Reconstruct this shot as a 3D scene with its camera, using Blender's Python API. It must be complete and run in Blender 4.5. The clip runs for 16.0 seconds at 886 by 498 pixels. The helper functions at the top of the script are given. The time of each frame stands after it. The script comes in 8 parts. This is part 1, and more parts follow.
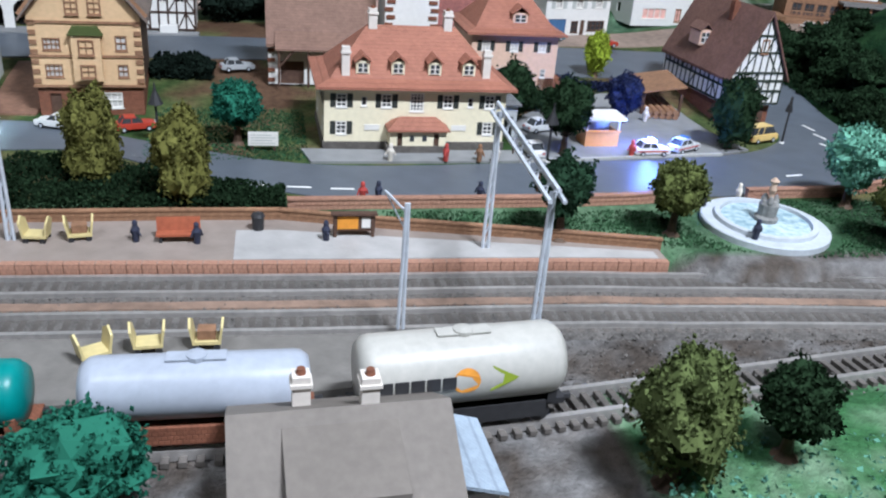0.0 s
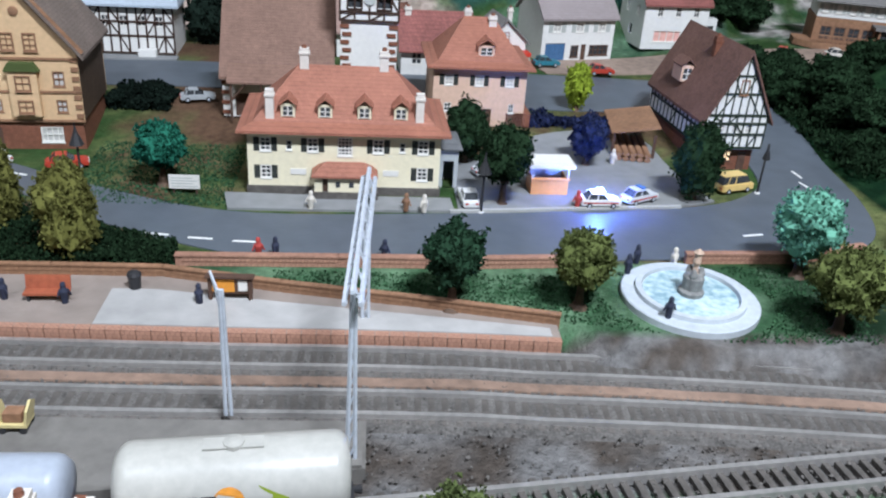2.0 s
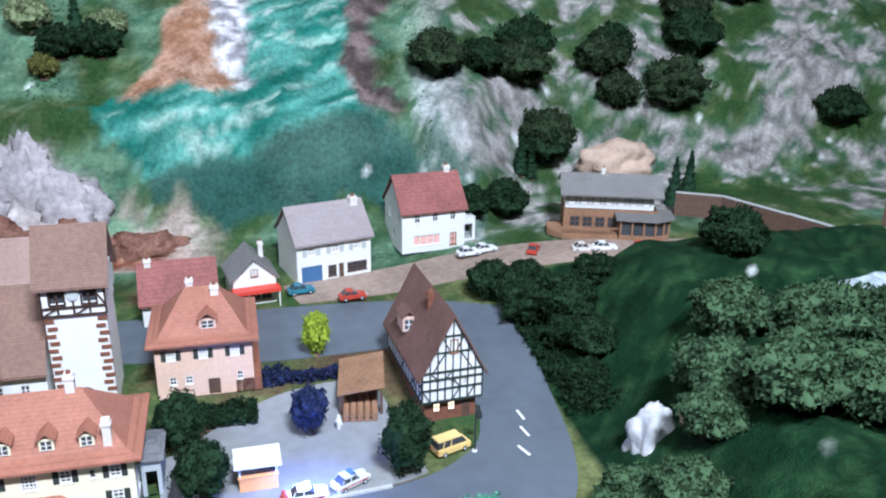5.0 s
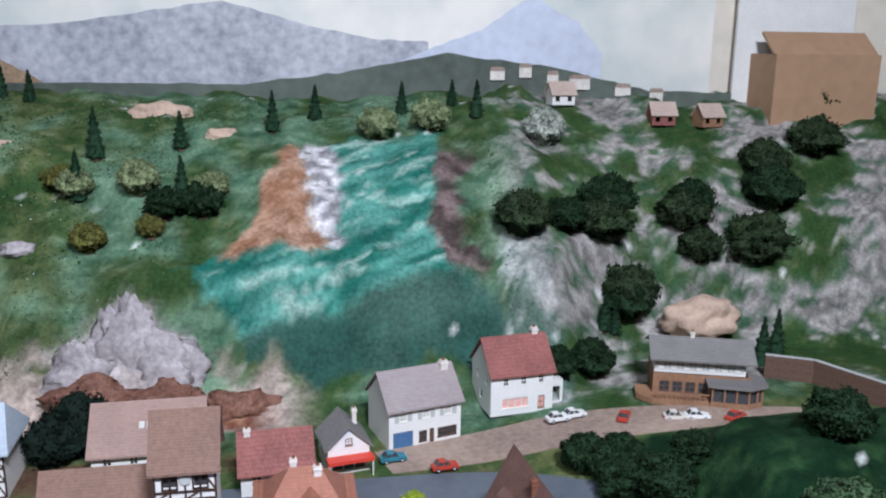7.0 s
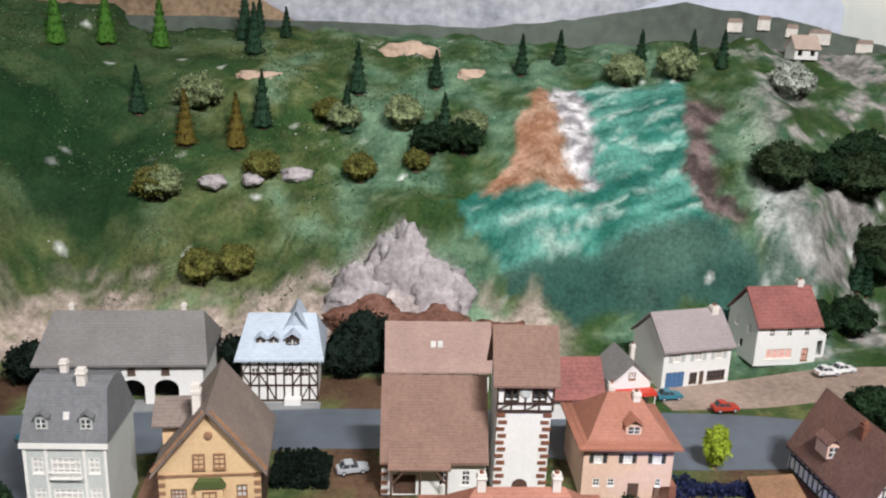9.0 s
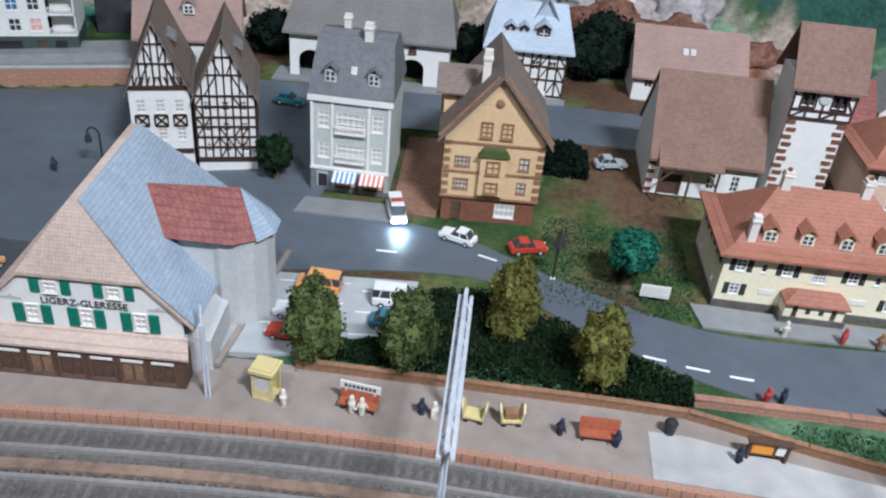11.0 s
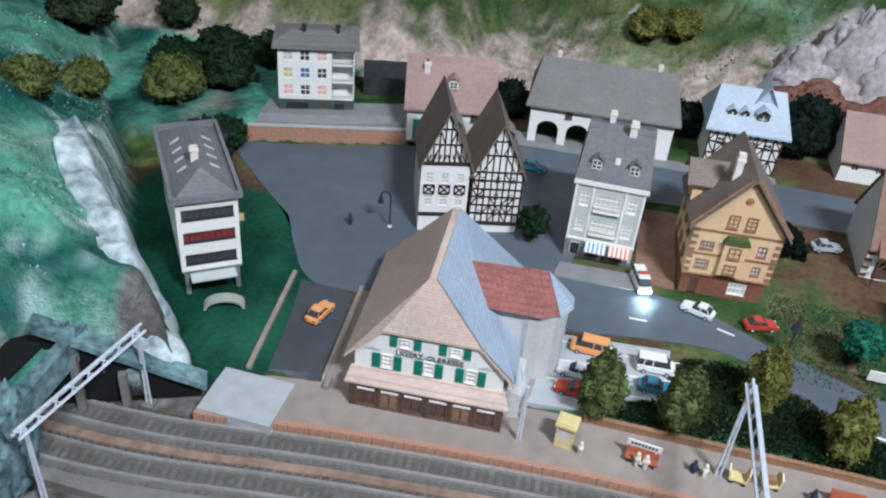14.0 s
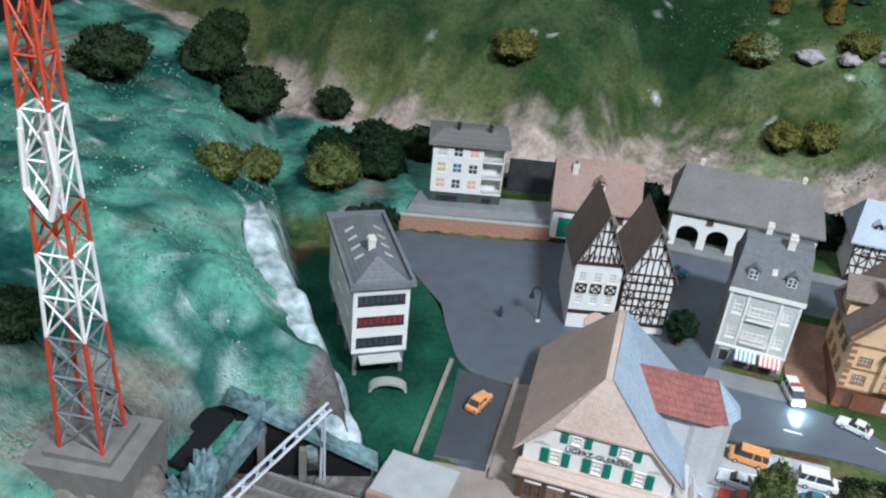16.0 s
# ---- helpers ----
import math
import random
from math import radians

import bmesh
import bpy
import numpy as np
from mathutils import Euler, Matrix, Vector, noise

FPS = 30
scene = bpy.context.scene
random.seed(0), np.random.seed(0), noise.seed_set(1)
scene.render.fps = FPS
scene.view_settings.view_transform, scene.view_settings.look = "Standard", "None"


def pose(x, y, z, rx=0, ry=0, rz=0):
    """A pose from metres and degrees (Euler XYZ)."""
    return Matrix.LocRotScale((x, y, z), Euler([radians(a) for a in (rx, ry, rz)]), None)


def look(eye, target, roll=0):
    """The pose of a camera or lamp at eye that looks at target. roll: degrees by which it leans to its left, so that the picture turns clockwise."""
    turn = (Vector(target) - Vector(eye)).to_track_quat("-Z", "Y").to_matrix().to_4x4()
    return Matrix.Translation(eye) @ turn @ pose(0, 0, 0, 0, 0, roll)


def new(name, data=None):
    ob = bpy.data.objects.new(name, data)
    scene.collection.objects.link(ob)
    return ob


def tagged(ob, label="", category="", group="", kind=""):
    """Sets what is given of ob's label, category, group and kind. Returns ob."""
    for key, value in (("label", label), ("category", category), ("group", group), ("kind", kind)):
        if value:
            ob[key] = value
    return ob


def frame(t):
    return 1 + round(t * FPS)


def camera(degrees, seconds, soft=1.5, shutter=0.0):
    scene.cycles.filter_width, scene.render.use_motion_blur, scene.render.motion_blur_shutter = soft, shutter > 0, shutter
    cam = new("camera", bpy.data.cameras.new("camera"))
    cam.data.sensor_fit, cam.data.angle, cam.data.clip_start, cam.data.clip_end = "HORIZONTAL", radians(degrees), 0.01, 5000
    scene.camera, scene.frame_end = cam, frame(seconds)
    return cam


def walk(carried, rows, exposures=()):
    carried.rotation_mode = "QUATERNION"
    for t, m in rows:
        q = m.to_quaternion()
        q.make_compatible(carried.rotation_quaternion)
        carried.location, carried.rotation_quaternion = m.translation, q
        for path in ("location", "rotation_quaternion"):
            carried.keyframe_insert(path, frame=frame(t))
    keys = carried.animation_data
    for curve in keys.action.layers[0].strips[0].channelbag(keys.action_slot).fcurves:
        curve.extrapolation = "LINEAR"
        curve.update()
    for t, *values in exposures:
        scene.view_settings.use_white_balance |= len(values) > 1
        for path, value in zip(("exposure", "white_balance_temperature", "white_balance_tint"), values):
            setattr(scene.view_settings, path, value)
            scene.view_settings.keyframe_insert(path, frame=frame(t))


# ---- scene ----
# A model railway village at 1:160; plan in units of 14 mm.
U = 0.014
cam = camera(56.00, 16.0, soft=2.2)
PATH = [
    (0, (-2.027, -37.822, 13.171), (-1.642, -36.06, 12.307), 4.7),
    (0.5, (-0.327, -37.245, 13.706), (0.069, -35.485, 12.843), 4.3),
    (1, (-0.013, -38.359, 16.324), (0.306, -36.565, 15.5), 4.8),
    (1.5, (2.96, -37.631, 17.179), (3.251, -35.836, 16.347), 3.8),
    (2, (5.484, -35.891, 15.319), (5.667, -34.111, 14.425), 4.0),
    (2.5, (6.668, -34.25, 16.145), (6.849, -32.457, 15.278), 3.4),
    (3, (7.846, -33.084, 17.633), (8.061, -31.303, 16.749), 3.9),
    (3.5, (9.074, -33.068, 19.785), (9.341, -31.277, 18.936), 3.7),
    (4, (11.294, -33.248, 21.646), (11.62, -31.447, 20.84), 2.7),
    (4.5, (13.072, -33.242, 23.19), (13.469, -31.437, 22.425), 1.9),
    (5, (14.689, -33.523, 24.842), (15.127, -31.702, 24.139), 1.0),
    (7.5, (9.258, -32.164, 29.936), (9.531, -30.225, 29.526), 0.8),
    (8, (5.659, -32.679, 30.285), (5.866, -30.725, 29.911), 0.9),
    (8.5, (1.733, -33.187, 29.528), (1.868, -31.239, 29.095), 1.3),
    (9, (-1.433, -32.729, 27.381), (-1.346, -30.809, 26.827), 2.3),
    (9.5, (-4.049, -31.553, 24.248), (-4.017, -29.674, 23.564), 3.0),
    (10, (-6.251, -31.421, 21.794), (-6.289, -29.61, 20.947), 3.9),
    (12.5, (-15.989, -36.268, 25.995), (-16.186, -34.713, 24.753), 5.9),
    (13, (-17.145, -36.701, 27.015), (-17.394, -35.128, 25.806), 5.3),
    (13.5, (-17.836, -37.189, 27.708), (-18.101, -35.599, 26.524), 5.5),
    (14, (-19.15, -38.442, 29.135), (-19.482, -36.823, 28.01), 5.5),
    (14.5, (-20.85, -39.462, 29.685), (-21.261, -37.818, 28.623), 5.6),
    (15, (-22.435, -40.257, 29.52), (-22.905, -38.61, 28.486), 5.2),
    (15.5, (-23.252, -40.713, 29.824), (-23.736, -39.045, 28.833), 6.2),
    (16, (-23.919, -41.197, 30.229), (-24.453, -39.532, 29.259), 5.8),
]
walk(cam, [(t, look(Vector(e) * U, Vector(g) * U, r)) for t, e, g, r in PATH], exposures=[(0.0, -0.1, 6500, 10), (2.5, -0.18, 6500, 9), (4.0, 0.08, 6400, 10), (5.2, 0.34, 6000, 10), (7.3, -0.12, 6600, 14), (8.5, 0.0, 7400, 14), (9.0, 0.08, 7600, 13), (9.6, -0.08, 6600, 10), (10.2, -0.14, 6500, 10), (12.5, -0.28, 6500, 10), (13.5, -0.16, 6500, 9), (14.5, -0.1, 6500, 8), (16.0, 0.0, 6500, 7)])

# ---- light ----
world = bpy.data.worlds.new("world")
scene.world = world
world.use_nodes = True
world.node_tree.nodes["Background"].inputs[0].default_value = (0.55, 0.75, 0.85, 1)
world.node_tree.nodes["Background"].inputs[1].default_value = 0.03


def lamp(name, x, y, z, w, d, power, colour):
    data = bpy.data.lights.new(name, "AREA")
    data.shape, data.size, data.size_y, data.energy, data.color = "RECTANGLE", w * U, d * U, power, colour
    ob = new(name, data)
    ob.matrix_world = look(Vector((x, y, z)) * U, Vector((x * 0.6, 6, 0)) * U)
    return ob


lamp("lamp_tube_light", -34, -62, 96, 24, 6, 12, (0.87, 0.95, 1.10))
lamp("lamp_tube_light", 30, -62, 96, 24, 6, 53, (0.87, 0.95, 1.10))

# ---- materials ----
MATS = {}


def mat(name, colour, rough=0.7, metal=0.0, var=0.25, scale=2.0, bump=0.0, bscale=20.0, colour2=None, rows=0.0, island=0.0, emit=None, spec=0.3):
    """A painted or moulded surface: two scales of colour variation, fine relief, and optional horizontal courses."""
    m = bpy.data.materials.new(name)
    m.use_nodes = True
    nt = m.node_tree
    n, l = nt.nodes, nt.links
    b = n["Principled BSDF"]
    b.inputs["Roughness"].default_value, b.inputs["Metallic"].default_value = rough, metal
    b.inputs["Specular IOR Level"].default_value = spec
    tc = n.new("ShaderNodeTexCoord")
    na, nb = n.new("ShaderNodeTexNoise"), n.new("ShaderNodeTexNoise")
    na.inputs["Scale"].default_value, nb.inputs["Scale"].default_value = scale / U * 0.25, scale / U * 2.2
    na.inputs["Detail"].default_value, nb.inputs["Detail"].default_value = 4, 3
    l.new(tc.outputs["Object"], na.inputs["Vector"]), l.new(tc.outputs["Object"], nb.inputs["Vector"])
    add = n.new("ShaderNodeMath")
    add.operation = "ADD"
    l.new(na.outputs[0], add.inputs[0]), l.new(nb.outputs[0], add.inputs[1])
    half = n.new("ShaderNodeMath")
    half.operation = "MULTIPLY"
    half.inputs[1].default_value = 0.5
    l.new(add.outputs[0], half.inputs[0])
    if island:
        g = n.new("ShaderNodeNewGeometry")
        mix1 = n.new("ShaderNodeMix")
        mix1.inputs[0].default_value = island
        l.new(half.outputs[0], mix1.inputs[2]), l.new(g.outputs["Random Per Island"], mix1.inputs[3])
        src = mix1.outputs[0]
    else:
        src = half.outputs[0]
    ramp = n.new("ShaderNodeValToRGB")
    c = Vector(colour)
    c2 = Vector(colour2) if colour2 else c * (1 + var)
    lo = c * (1 - var)
    ramp.color_ramp.elements[0].position, ramp.color_ramp.elements[1].position = (0.0, 1.0) if island else (0.34, 0.66)
    ramp.color_ramp.elements[0].color, ramp.color_ramp.elements[1].color = (*lo, 1), (*c2, 1)
    l.new(src, ramp.inputs[0])
    l.new(ramp.outputs[0], b.inputs["Base Color"])
    if bump or rows:
        bp = n.new("ShaderNodeBump")
        bp.inputs["Strength"].default_value, bp.inputs["Distance"].default_value = bump or 0.5, 0.06 * U
        nc = n.new("ShaderNodeTexNoise")
        nc.inputs["Scale"].default_value = bscale / U * 0.3
        l.new(tc.outputs["Object"], nc.inputs["Vector"])
        height = nc.outputs[0]
        if rows:
            sep, w = n.new("ShaderNodeSeparateXYZ"), n.new("ShaderNodeTexBrick")
            l.new(tc.outputs["Object"], sep.inputs[0])
            comb, sm = n.new("ShaderNodeCombineXYZ"), n.new("ShaderNodeMath")
            sm.operation = "ADD"
            l.new(sep.outputs[0], sm.inputs[0]), l.new(sep.outputs[1], sm.inputs[1])
            l.new(sm.outputs[0], comb.inputs[0]), l.new(sep.outputs[2], comb.inputs[1])
            l.new(comb.outputs[0], w.inputs["Vector"])
            w.inputs["Scale"].default_value = 1 / (rows * U)
            w.inputs["Brick Width"].default_value, w.inputs["Row Height"].default_value = 1.1, 1.0
            w.inputs["Mortar Size"].default_value, w.inputs["Mortar Smooth"].default_value = 0.12, 0.6
            w.inputs["Color1"].default_value, w.inputs["Color2"].default_value, w.inputs["Mortar"].default_value = (1, 1, 1, 1), (0.8, 0.8, 0.8, 1), (0.3, 0.3, 0.3, 1)
            mm = n.new("ShaderNodeMix")
            mm.inputs[0].default_value = 0.25
            l.new(w.outputs[0], mm.inputs[2]), l.new(nc.outputs[0], mm.inputs[3])
            height = mm.outputs[0]
            mul = n.new("ShaderNodeMix")
            mul.data_type, mul.blend_type = "RGBA", "MULTIPLY"
            mul.inputs[0].default_value = 0.4
            l.new(ramp.outputs[0], mul.inputs[6]), l.new(w.outputs[0], mul.inputs[7])
            l.new(mul.outputs[2], b.inputs["Base Color"])
        l.new(height, bp.inputs["Height"])
        l.new(bp.outputs[0], b.inputs["Normal"])
    if emit:
        b.inputs["Emission Color"].default_value, b.inputs["Emission Strength"].default_value = (*emit[:3], 1), emit[3]
    MATS[name] = m
    return m


mat("cream", (0.76, 0.69, 0.50), var=0.08, bump=0.1)
mat("pinkwall", (0.66, 0.45, 0.34), var=0.1, bump=0.1)
mat("white", (0.70, 0.69, 0.655), var=0.06, bump=0.1)
mat("greywall", (0.44, 0.46, 0.43), var=0.1, bump=0.1)
mat("greywall_dark", (0.16, 0.17, 0.18), var=0.2, bump=0.1)
mat("yellow_wall", (0.62, 0.42, 0.24), var=0.1, bump=0.1)
mat("brick", (0.22, 0.085, 0.05), var=0.3, bump=0.5, rows=0.13)
mat("brick_orange", (0.42, 0.225, 0.155), var=0.25, bump=0.5, rows=0.16)
mat("roof_red", (0.36, 0.145, 0.095), var=0.18, bump=0.6, rows=0.14, rough=0.6)
mat("roof_pink", (0.37, 0.245, 0.205), var=0.15, bump=0.6, rows=0.14)
mat("roof_brown", (0.23, 0.135, 0.10), var=0.18, bump=0.6, rows=0.14)
mat("roof_grey", (0.21, 0.20, 0.19), var=0.15, bump=0.6, rows=0.14)
mat("roof_slate", (0.17, 0.175, 0.18), var=0.2, bump=0.6, rows=0.14)
mat("roof_blue", (0.32, 0.39, 0.46), var=0.15, bump=0.5, rows=0.14)
mat("roof_mauve", (0.33, 0.28, 0.275), var=0.12, bump=0.5, rows=0.14)
mat("roof_taupe", (0.20, 0.155, 0.13), var=0.22, bump=0.6, rows=0.14)
mat("roof_umber", (0.17, 0.09, 0.07), var=0.3, bump=0.6, rows=0.14)
mat("roof_pale_blue", (0.46, 0.53, 0.60), var=0.12, bump=0.4, rows=0.14)
mat("base_green", (0.05, 0.075, 0.065), var=0.2, bump=0.1)
mat("stucco_pale", (0.46, 0.46, 0.45), var=0.1, bump=0.15)
mat("paving_pale", (0.36, 0.375, 0.38), rough=0.6, var=0.14, scale=0.6, bump=0.2)
# near-black, holds the shade inside openings in its colour
mat("void_shade", (0.006, 0.006, 0.007), var=0.1)
mat("roof_hut", (0.25, 0.17, 0.135), var=0.15, bump=0.2)
mat("roof_tan", (0.55, 0.42, 0.35), var=0.15, bump=0.6, rows=0.13)
mat("roof_carmine", (0.28, 0.10, 0.085), var=0.3, bump=0.7, rows=0.22)
mat("timber", (0.045, 0.025, 0.018), var=0.3)
mat("timber_green", (0.03, 0.04, 0.03), var=0.3)
mat("wood", (0.26, 0.14, 0.08), var=0.3, bump=0.3)
mat("wall_umber", (0.075, 0.046, 0.03), var=0.3, bump=0.3)
mat("wood_dark", (0.09, 0.05, 0.035), var=0.3)
mat("frame", (0.70, 0.68, 0.63), var=0.05)
mat("frame_dark", (0.12, 0.07, 0.05), var=0.2)
mat("pane", (0.05, 0.055, 0.06), rough=0.12, var=0.3)
mat("pane_light", (0.55, 0.53, 0.50), rough=0.25, var=0.15)
mat("curtain_pink", (0.75, 0.42, 0.36), rough=0.8, var=0.2)
mat("pane_brown", (0.10, 0.06, 0.045), rough=0.2, var=0.35)
mat("pane_amber", (0.24, 0.14, 0.09), rough=0.3, var=0.3)
mat("glow", (0.9, 0.6, 0.35), emit=(1.0, 0.75, 0.5, 2.5))
mat("shutter_dark", (0.035, 0.04, 0.035), var=0.2)
mat("shutter_green", (0.0, 0.16, 0.11), var=0.15)
mat("stonebase", (0.11, 0.10, 0.09), var=0.3, bump=0.5)
mat("chimney", (0.66, 0.61, 0.55), var=0.1)
mat("asphalt", (0.093, 0.109, 0.128), rough=0.45, var=0.14, scale=0.4, bump=0.1)
mat("asphalt_dark", (0.055, 0.062, 0.07), rough=0.5, var=0.16, scale=0.5, bump=0.1)
mat("paving", (0.215, 0.22, 0.22), rough=0.7, var=0.15, scale=0.6, bump=0.2)
mat("bench_red", (0.36, 0.10, 0.05), var=0.25)
mat("chair_yellow", (0.60, 0.50, 0.24), rough=0.4, var=0.1)
mat("kerb", (0.40, 0.40, 0.38), var=0.15)
mat("platform", (0.27, 0.225, 0.195), rough=0.45, var=0.2, scale=0.5, bump=0.2)
mat("marking", (0.75, 0.75, 0.72), var=0.1)
mat("ballast", (0.115, 0.107, 0.098), var=0.5, scale=6.0, bump=1.0, bscale=30)
mat("ballast_stone", (0.12, 0.11, 0.10), var=0.6, island=0.7)
mat("trackbed", (0.23, 0.155, 0.115), var=0.35, scale=1.0, bump=0.6)
mat("sleeper", (0.095, 0.085, 0.076), var=0.4)
mat("rail", (0.46, 0.44, 0.42), rough=0.4, metal=0.6, var=0.2)
mat("metal", (0.55, 0.59, 0.64), rough=0.45, metal=0.15, var=0.15)
mat("metal_dark", (0.03, 0.03, 0.032), rough=0.45, var=0.2)
mat("trunk", (0.09, 0.055, 0.035), var=0.4)
mat("lane_gravel", (0.29, 0.215, 0.17), var=0.3, scale=1.0, bump=0.5)
mat("bare_earth", (0.22, 0.12, 0.08), var=0.3, bump=0.5)
mat("concrete", (0.165, 0.155, 0.14), var=0.2, scale=1.0, bump=0.3)
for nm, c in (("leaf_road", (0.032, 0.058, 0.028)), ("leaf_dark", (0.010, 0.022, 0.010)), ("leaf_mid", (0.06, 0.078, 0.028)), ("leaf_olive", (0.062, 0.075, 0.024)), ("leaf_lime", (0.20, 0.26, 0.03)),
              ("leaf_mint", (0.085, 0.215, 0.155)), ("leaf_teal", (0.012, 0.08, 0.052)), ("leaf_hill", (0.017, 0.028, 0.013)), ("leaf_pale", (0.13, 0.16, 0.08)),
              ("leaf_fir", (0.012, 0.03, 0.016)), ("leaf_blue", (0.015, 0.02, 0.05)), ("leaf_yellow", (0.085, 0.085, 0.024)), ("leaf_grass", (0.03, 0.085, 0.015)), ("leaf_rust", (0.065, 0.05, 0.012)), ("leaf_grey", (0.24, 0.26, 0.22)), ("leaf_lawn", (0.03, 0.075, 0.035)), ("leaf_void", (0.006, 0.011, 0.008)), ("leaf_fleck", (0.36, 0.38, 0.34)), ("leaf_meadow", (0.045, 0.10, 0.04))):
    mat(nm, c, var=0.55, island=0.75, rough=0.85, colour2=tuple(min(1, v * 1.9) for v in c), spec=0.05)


# ---- mesh helpers: plan units in, metres out ----
def bx(x0, x1, y0, y1, z0, z1):
    v = [(x, y, z) for z in (z0, z1) for y in (y0, y1) for x in (x0, x1)]
    return v, [(0, 2, 3, 1), (4, 5, 7, 6), (0, 1, 5, 4), (2, 6, 7, 3), (0, 4, 6, 2), (1, 3, 7, 5)]


def join(*geos):
    v, f = [], []
    for gv, gf in geos:
        k = len(v)
        v += list(gv)
        f += [tuple(i + k for i in q) for q in gf]
    return v, f


def moved(geo, x=0, y=0, z=0, rz=0, rx=0, ry=0, s=(1, 1, 1)):
    m = Matrix.LocRotScale((x, y, z), Euler([radians(a) for a in (rx, ry, rz)]), s)
    return [tuple(m @ Vector(p)) for p in geo[0]], geo[1]


def prism(profile, a0, a1, axis="x"):
    """A closed polygon drawn across an axis, drawn out from a0 to a1 along it."""
    n = len(profile)
    place = {"x": lambda p, a: (a, p[0], p[1]), "y": lambda p, a: (p[0], a, p[1]), "z": lambda p, a: (p[0], p[1], a)}[axis]
    v = [place(p, a0) for p in profile] + [place(p, a1) for p in profile]
    return v, [tuple(range(n))[::-1], tuple(range(n, 2 * n))] + [(i, (i + 1) % n, n + (i + 1) % n, n + i) for i in range(n)]


def lathe(profile, n=20):
    v, f = [], []
    for r, z in profile:
        v += [(r * math.cos(2 * math.pi * k / n), r * math.sin(2 * math.pi * k / n), z) for k in range(n)]
    for j in range(len(profile) - 1):
        f += [(j * n + k, j * n + (k + 1) % n, (j + 1) * n + (k + 1) % n, (j + 1) * n + k) for k in range(n)]
    f += [tuple(range(n))[::-1], tuple(range((len(profile) - 1) * n, len(profile) * n))]
    return v, f


def tube(a, b, r0, r1=None, n=6):
    a, b = Vector(a), Vector(b)
    q = (b - a).to_track_quat("Z", "Y")
    r1 = r0 if r1 is None else r1
    v = [tuple(p + q @ Vector((r * math.cos(2 * math.pi * k / n), r * math.sin(2 * math.pi * k / n), 0))) for p, r in ((a, r0), (b, r1)) for k in range(n)]
    return v, [tuple(range(n))[::-1], tuple(range(n, 2 * n))] + [(k, (k + 1) % n, n + (k + 1) % n, n + k) for k in range(n)]


def data_of(name, geo, material, smooth=False):
    me = bpy.data.meshes.new(name)
    me.from_pydata([tuple(c * U for c in p) for p in geo[0]], [], geo[1])
    bm = bmesh.new()
    bm.from_mesh(me)
    bmesh.ops.recalc_face_normals(bm, faces=bm.faces)
    bm.to_mesh(me)
    bm.free()
    if smooth:
        me.polygons.foreach_set("use_smooth", [True] * len(me.polygons))
    me.materials.append(MATS[material] if isinstance(material, str) else material)
    return me


CACHE = {}


def part(name, geo, material, parent=None, label="", at=None, key=None, smooth=False):
    """One mesh object, under a thing or a part; with a key its mesh is shared between alike pieces."""
    if key is not None and (name, key, material) in CACHE:
        me = CACHE[(name, key, material)]
    else:
        me = data_of(name, geo() if callable(geo) else geo, material, smooth)
        if key is not None:
            CACHE[(name, key, material)] = me
    ob = new(name, me)
    if parent is not None:
        ob.parent = parent
    if at:
        x, y, z, *r = at
        r = list(r) + [0] * (3 - len(r))
        ob.matrix_basis = pose(x * U, y * U, z * U, r[1], r[2], r[0])
    if label:
        ob["label"] = label
    return ob


def thing(name, x, y, z, rz=0, label="", category="", group="", kind=""):
    ob = new(name)
    ob.empty_display_size = 0.01
    ob.matrix_basis = pose(x * U, y * U, z * U, 0, 0, rz)
    return tagged(ob, label, category, group, kind)


def wall_panel(w, z0, z1, holes, depth=0.12, top=None):
    """An upright panel across x, facing -y, with openings cut through it; top: gable points above the eaves."""
    xs = sorted({-w / 2, w / 2, *[h[0] for h in holes], *[h[1] for h in holes]})
    zs = sorted({z0, z1, *[h[2] for h in holes], *[h[3] for h in holes]})
    v, f = [], []

    def quad(*p):
        k = len(v)
        v.extend(p)
        f.append((k, k + 1, k + 2, k + 3))

    for i in range(len(xs) - 1):
        for j in range(len(zs) - 1):
            cx, cz = (xs[i] + xs[i + 1]) / 2, (zs[j] + zs[j + 1]) / 2
            if not any(h[0] < cx < h[1] and h[2] < cz < h[3] for h in holes):
                for y in (0, depth):
                    quad((xs[i], y, zs[j]), (xs[i + 1], y, zs[j]), (xs[i + 1], y, zs[j + 1]), (xs[i], y, zs[j + 1]))
    for a, b, c, d in holes:
        for (p, q), (r, s) in (((a, c), (b, c)), ((b, c), (b, d)), ((b, d), (a, d)), ((a, d), (a, c))):
            quad((p, 0, q), (r, 0, s), (r, depth, s), (p, depth, q))
    quad((-w / 2, 0, z0), (-w / 2, depth, z0), (-w / 2, depth, z1), (-w / 2, 0, z1))
    quad((w / 2, 0, z0), (w / 2, depth, z0), (w / 2, depth, z1), (w / 2, 0, z1))
    quad((-w / 2, 0, z1), (w / 2, 0, z1), (w / 2, depth, z1), (-w / 2, depth, z1))
    geo = (v, f)
    if top:
        geo = join(geo, prism(top, 0, depth, "y"))
    return geo


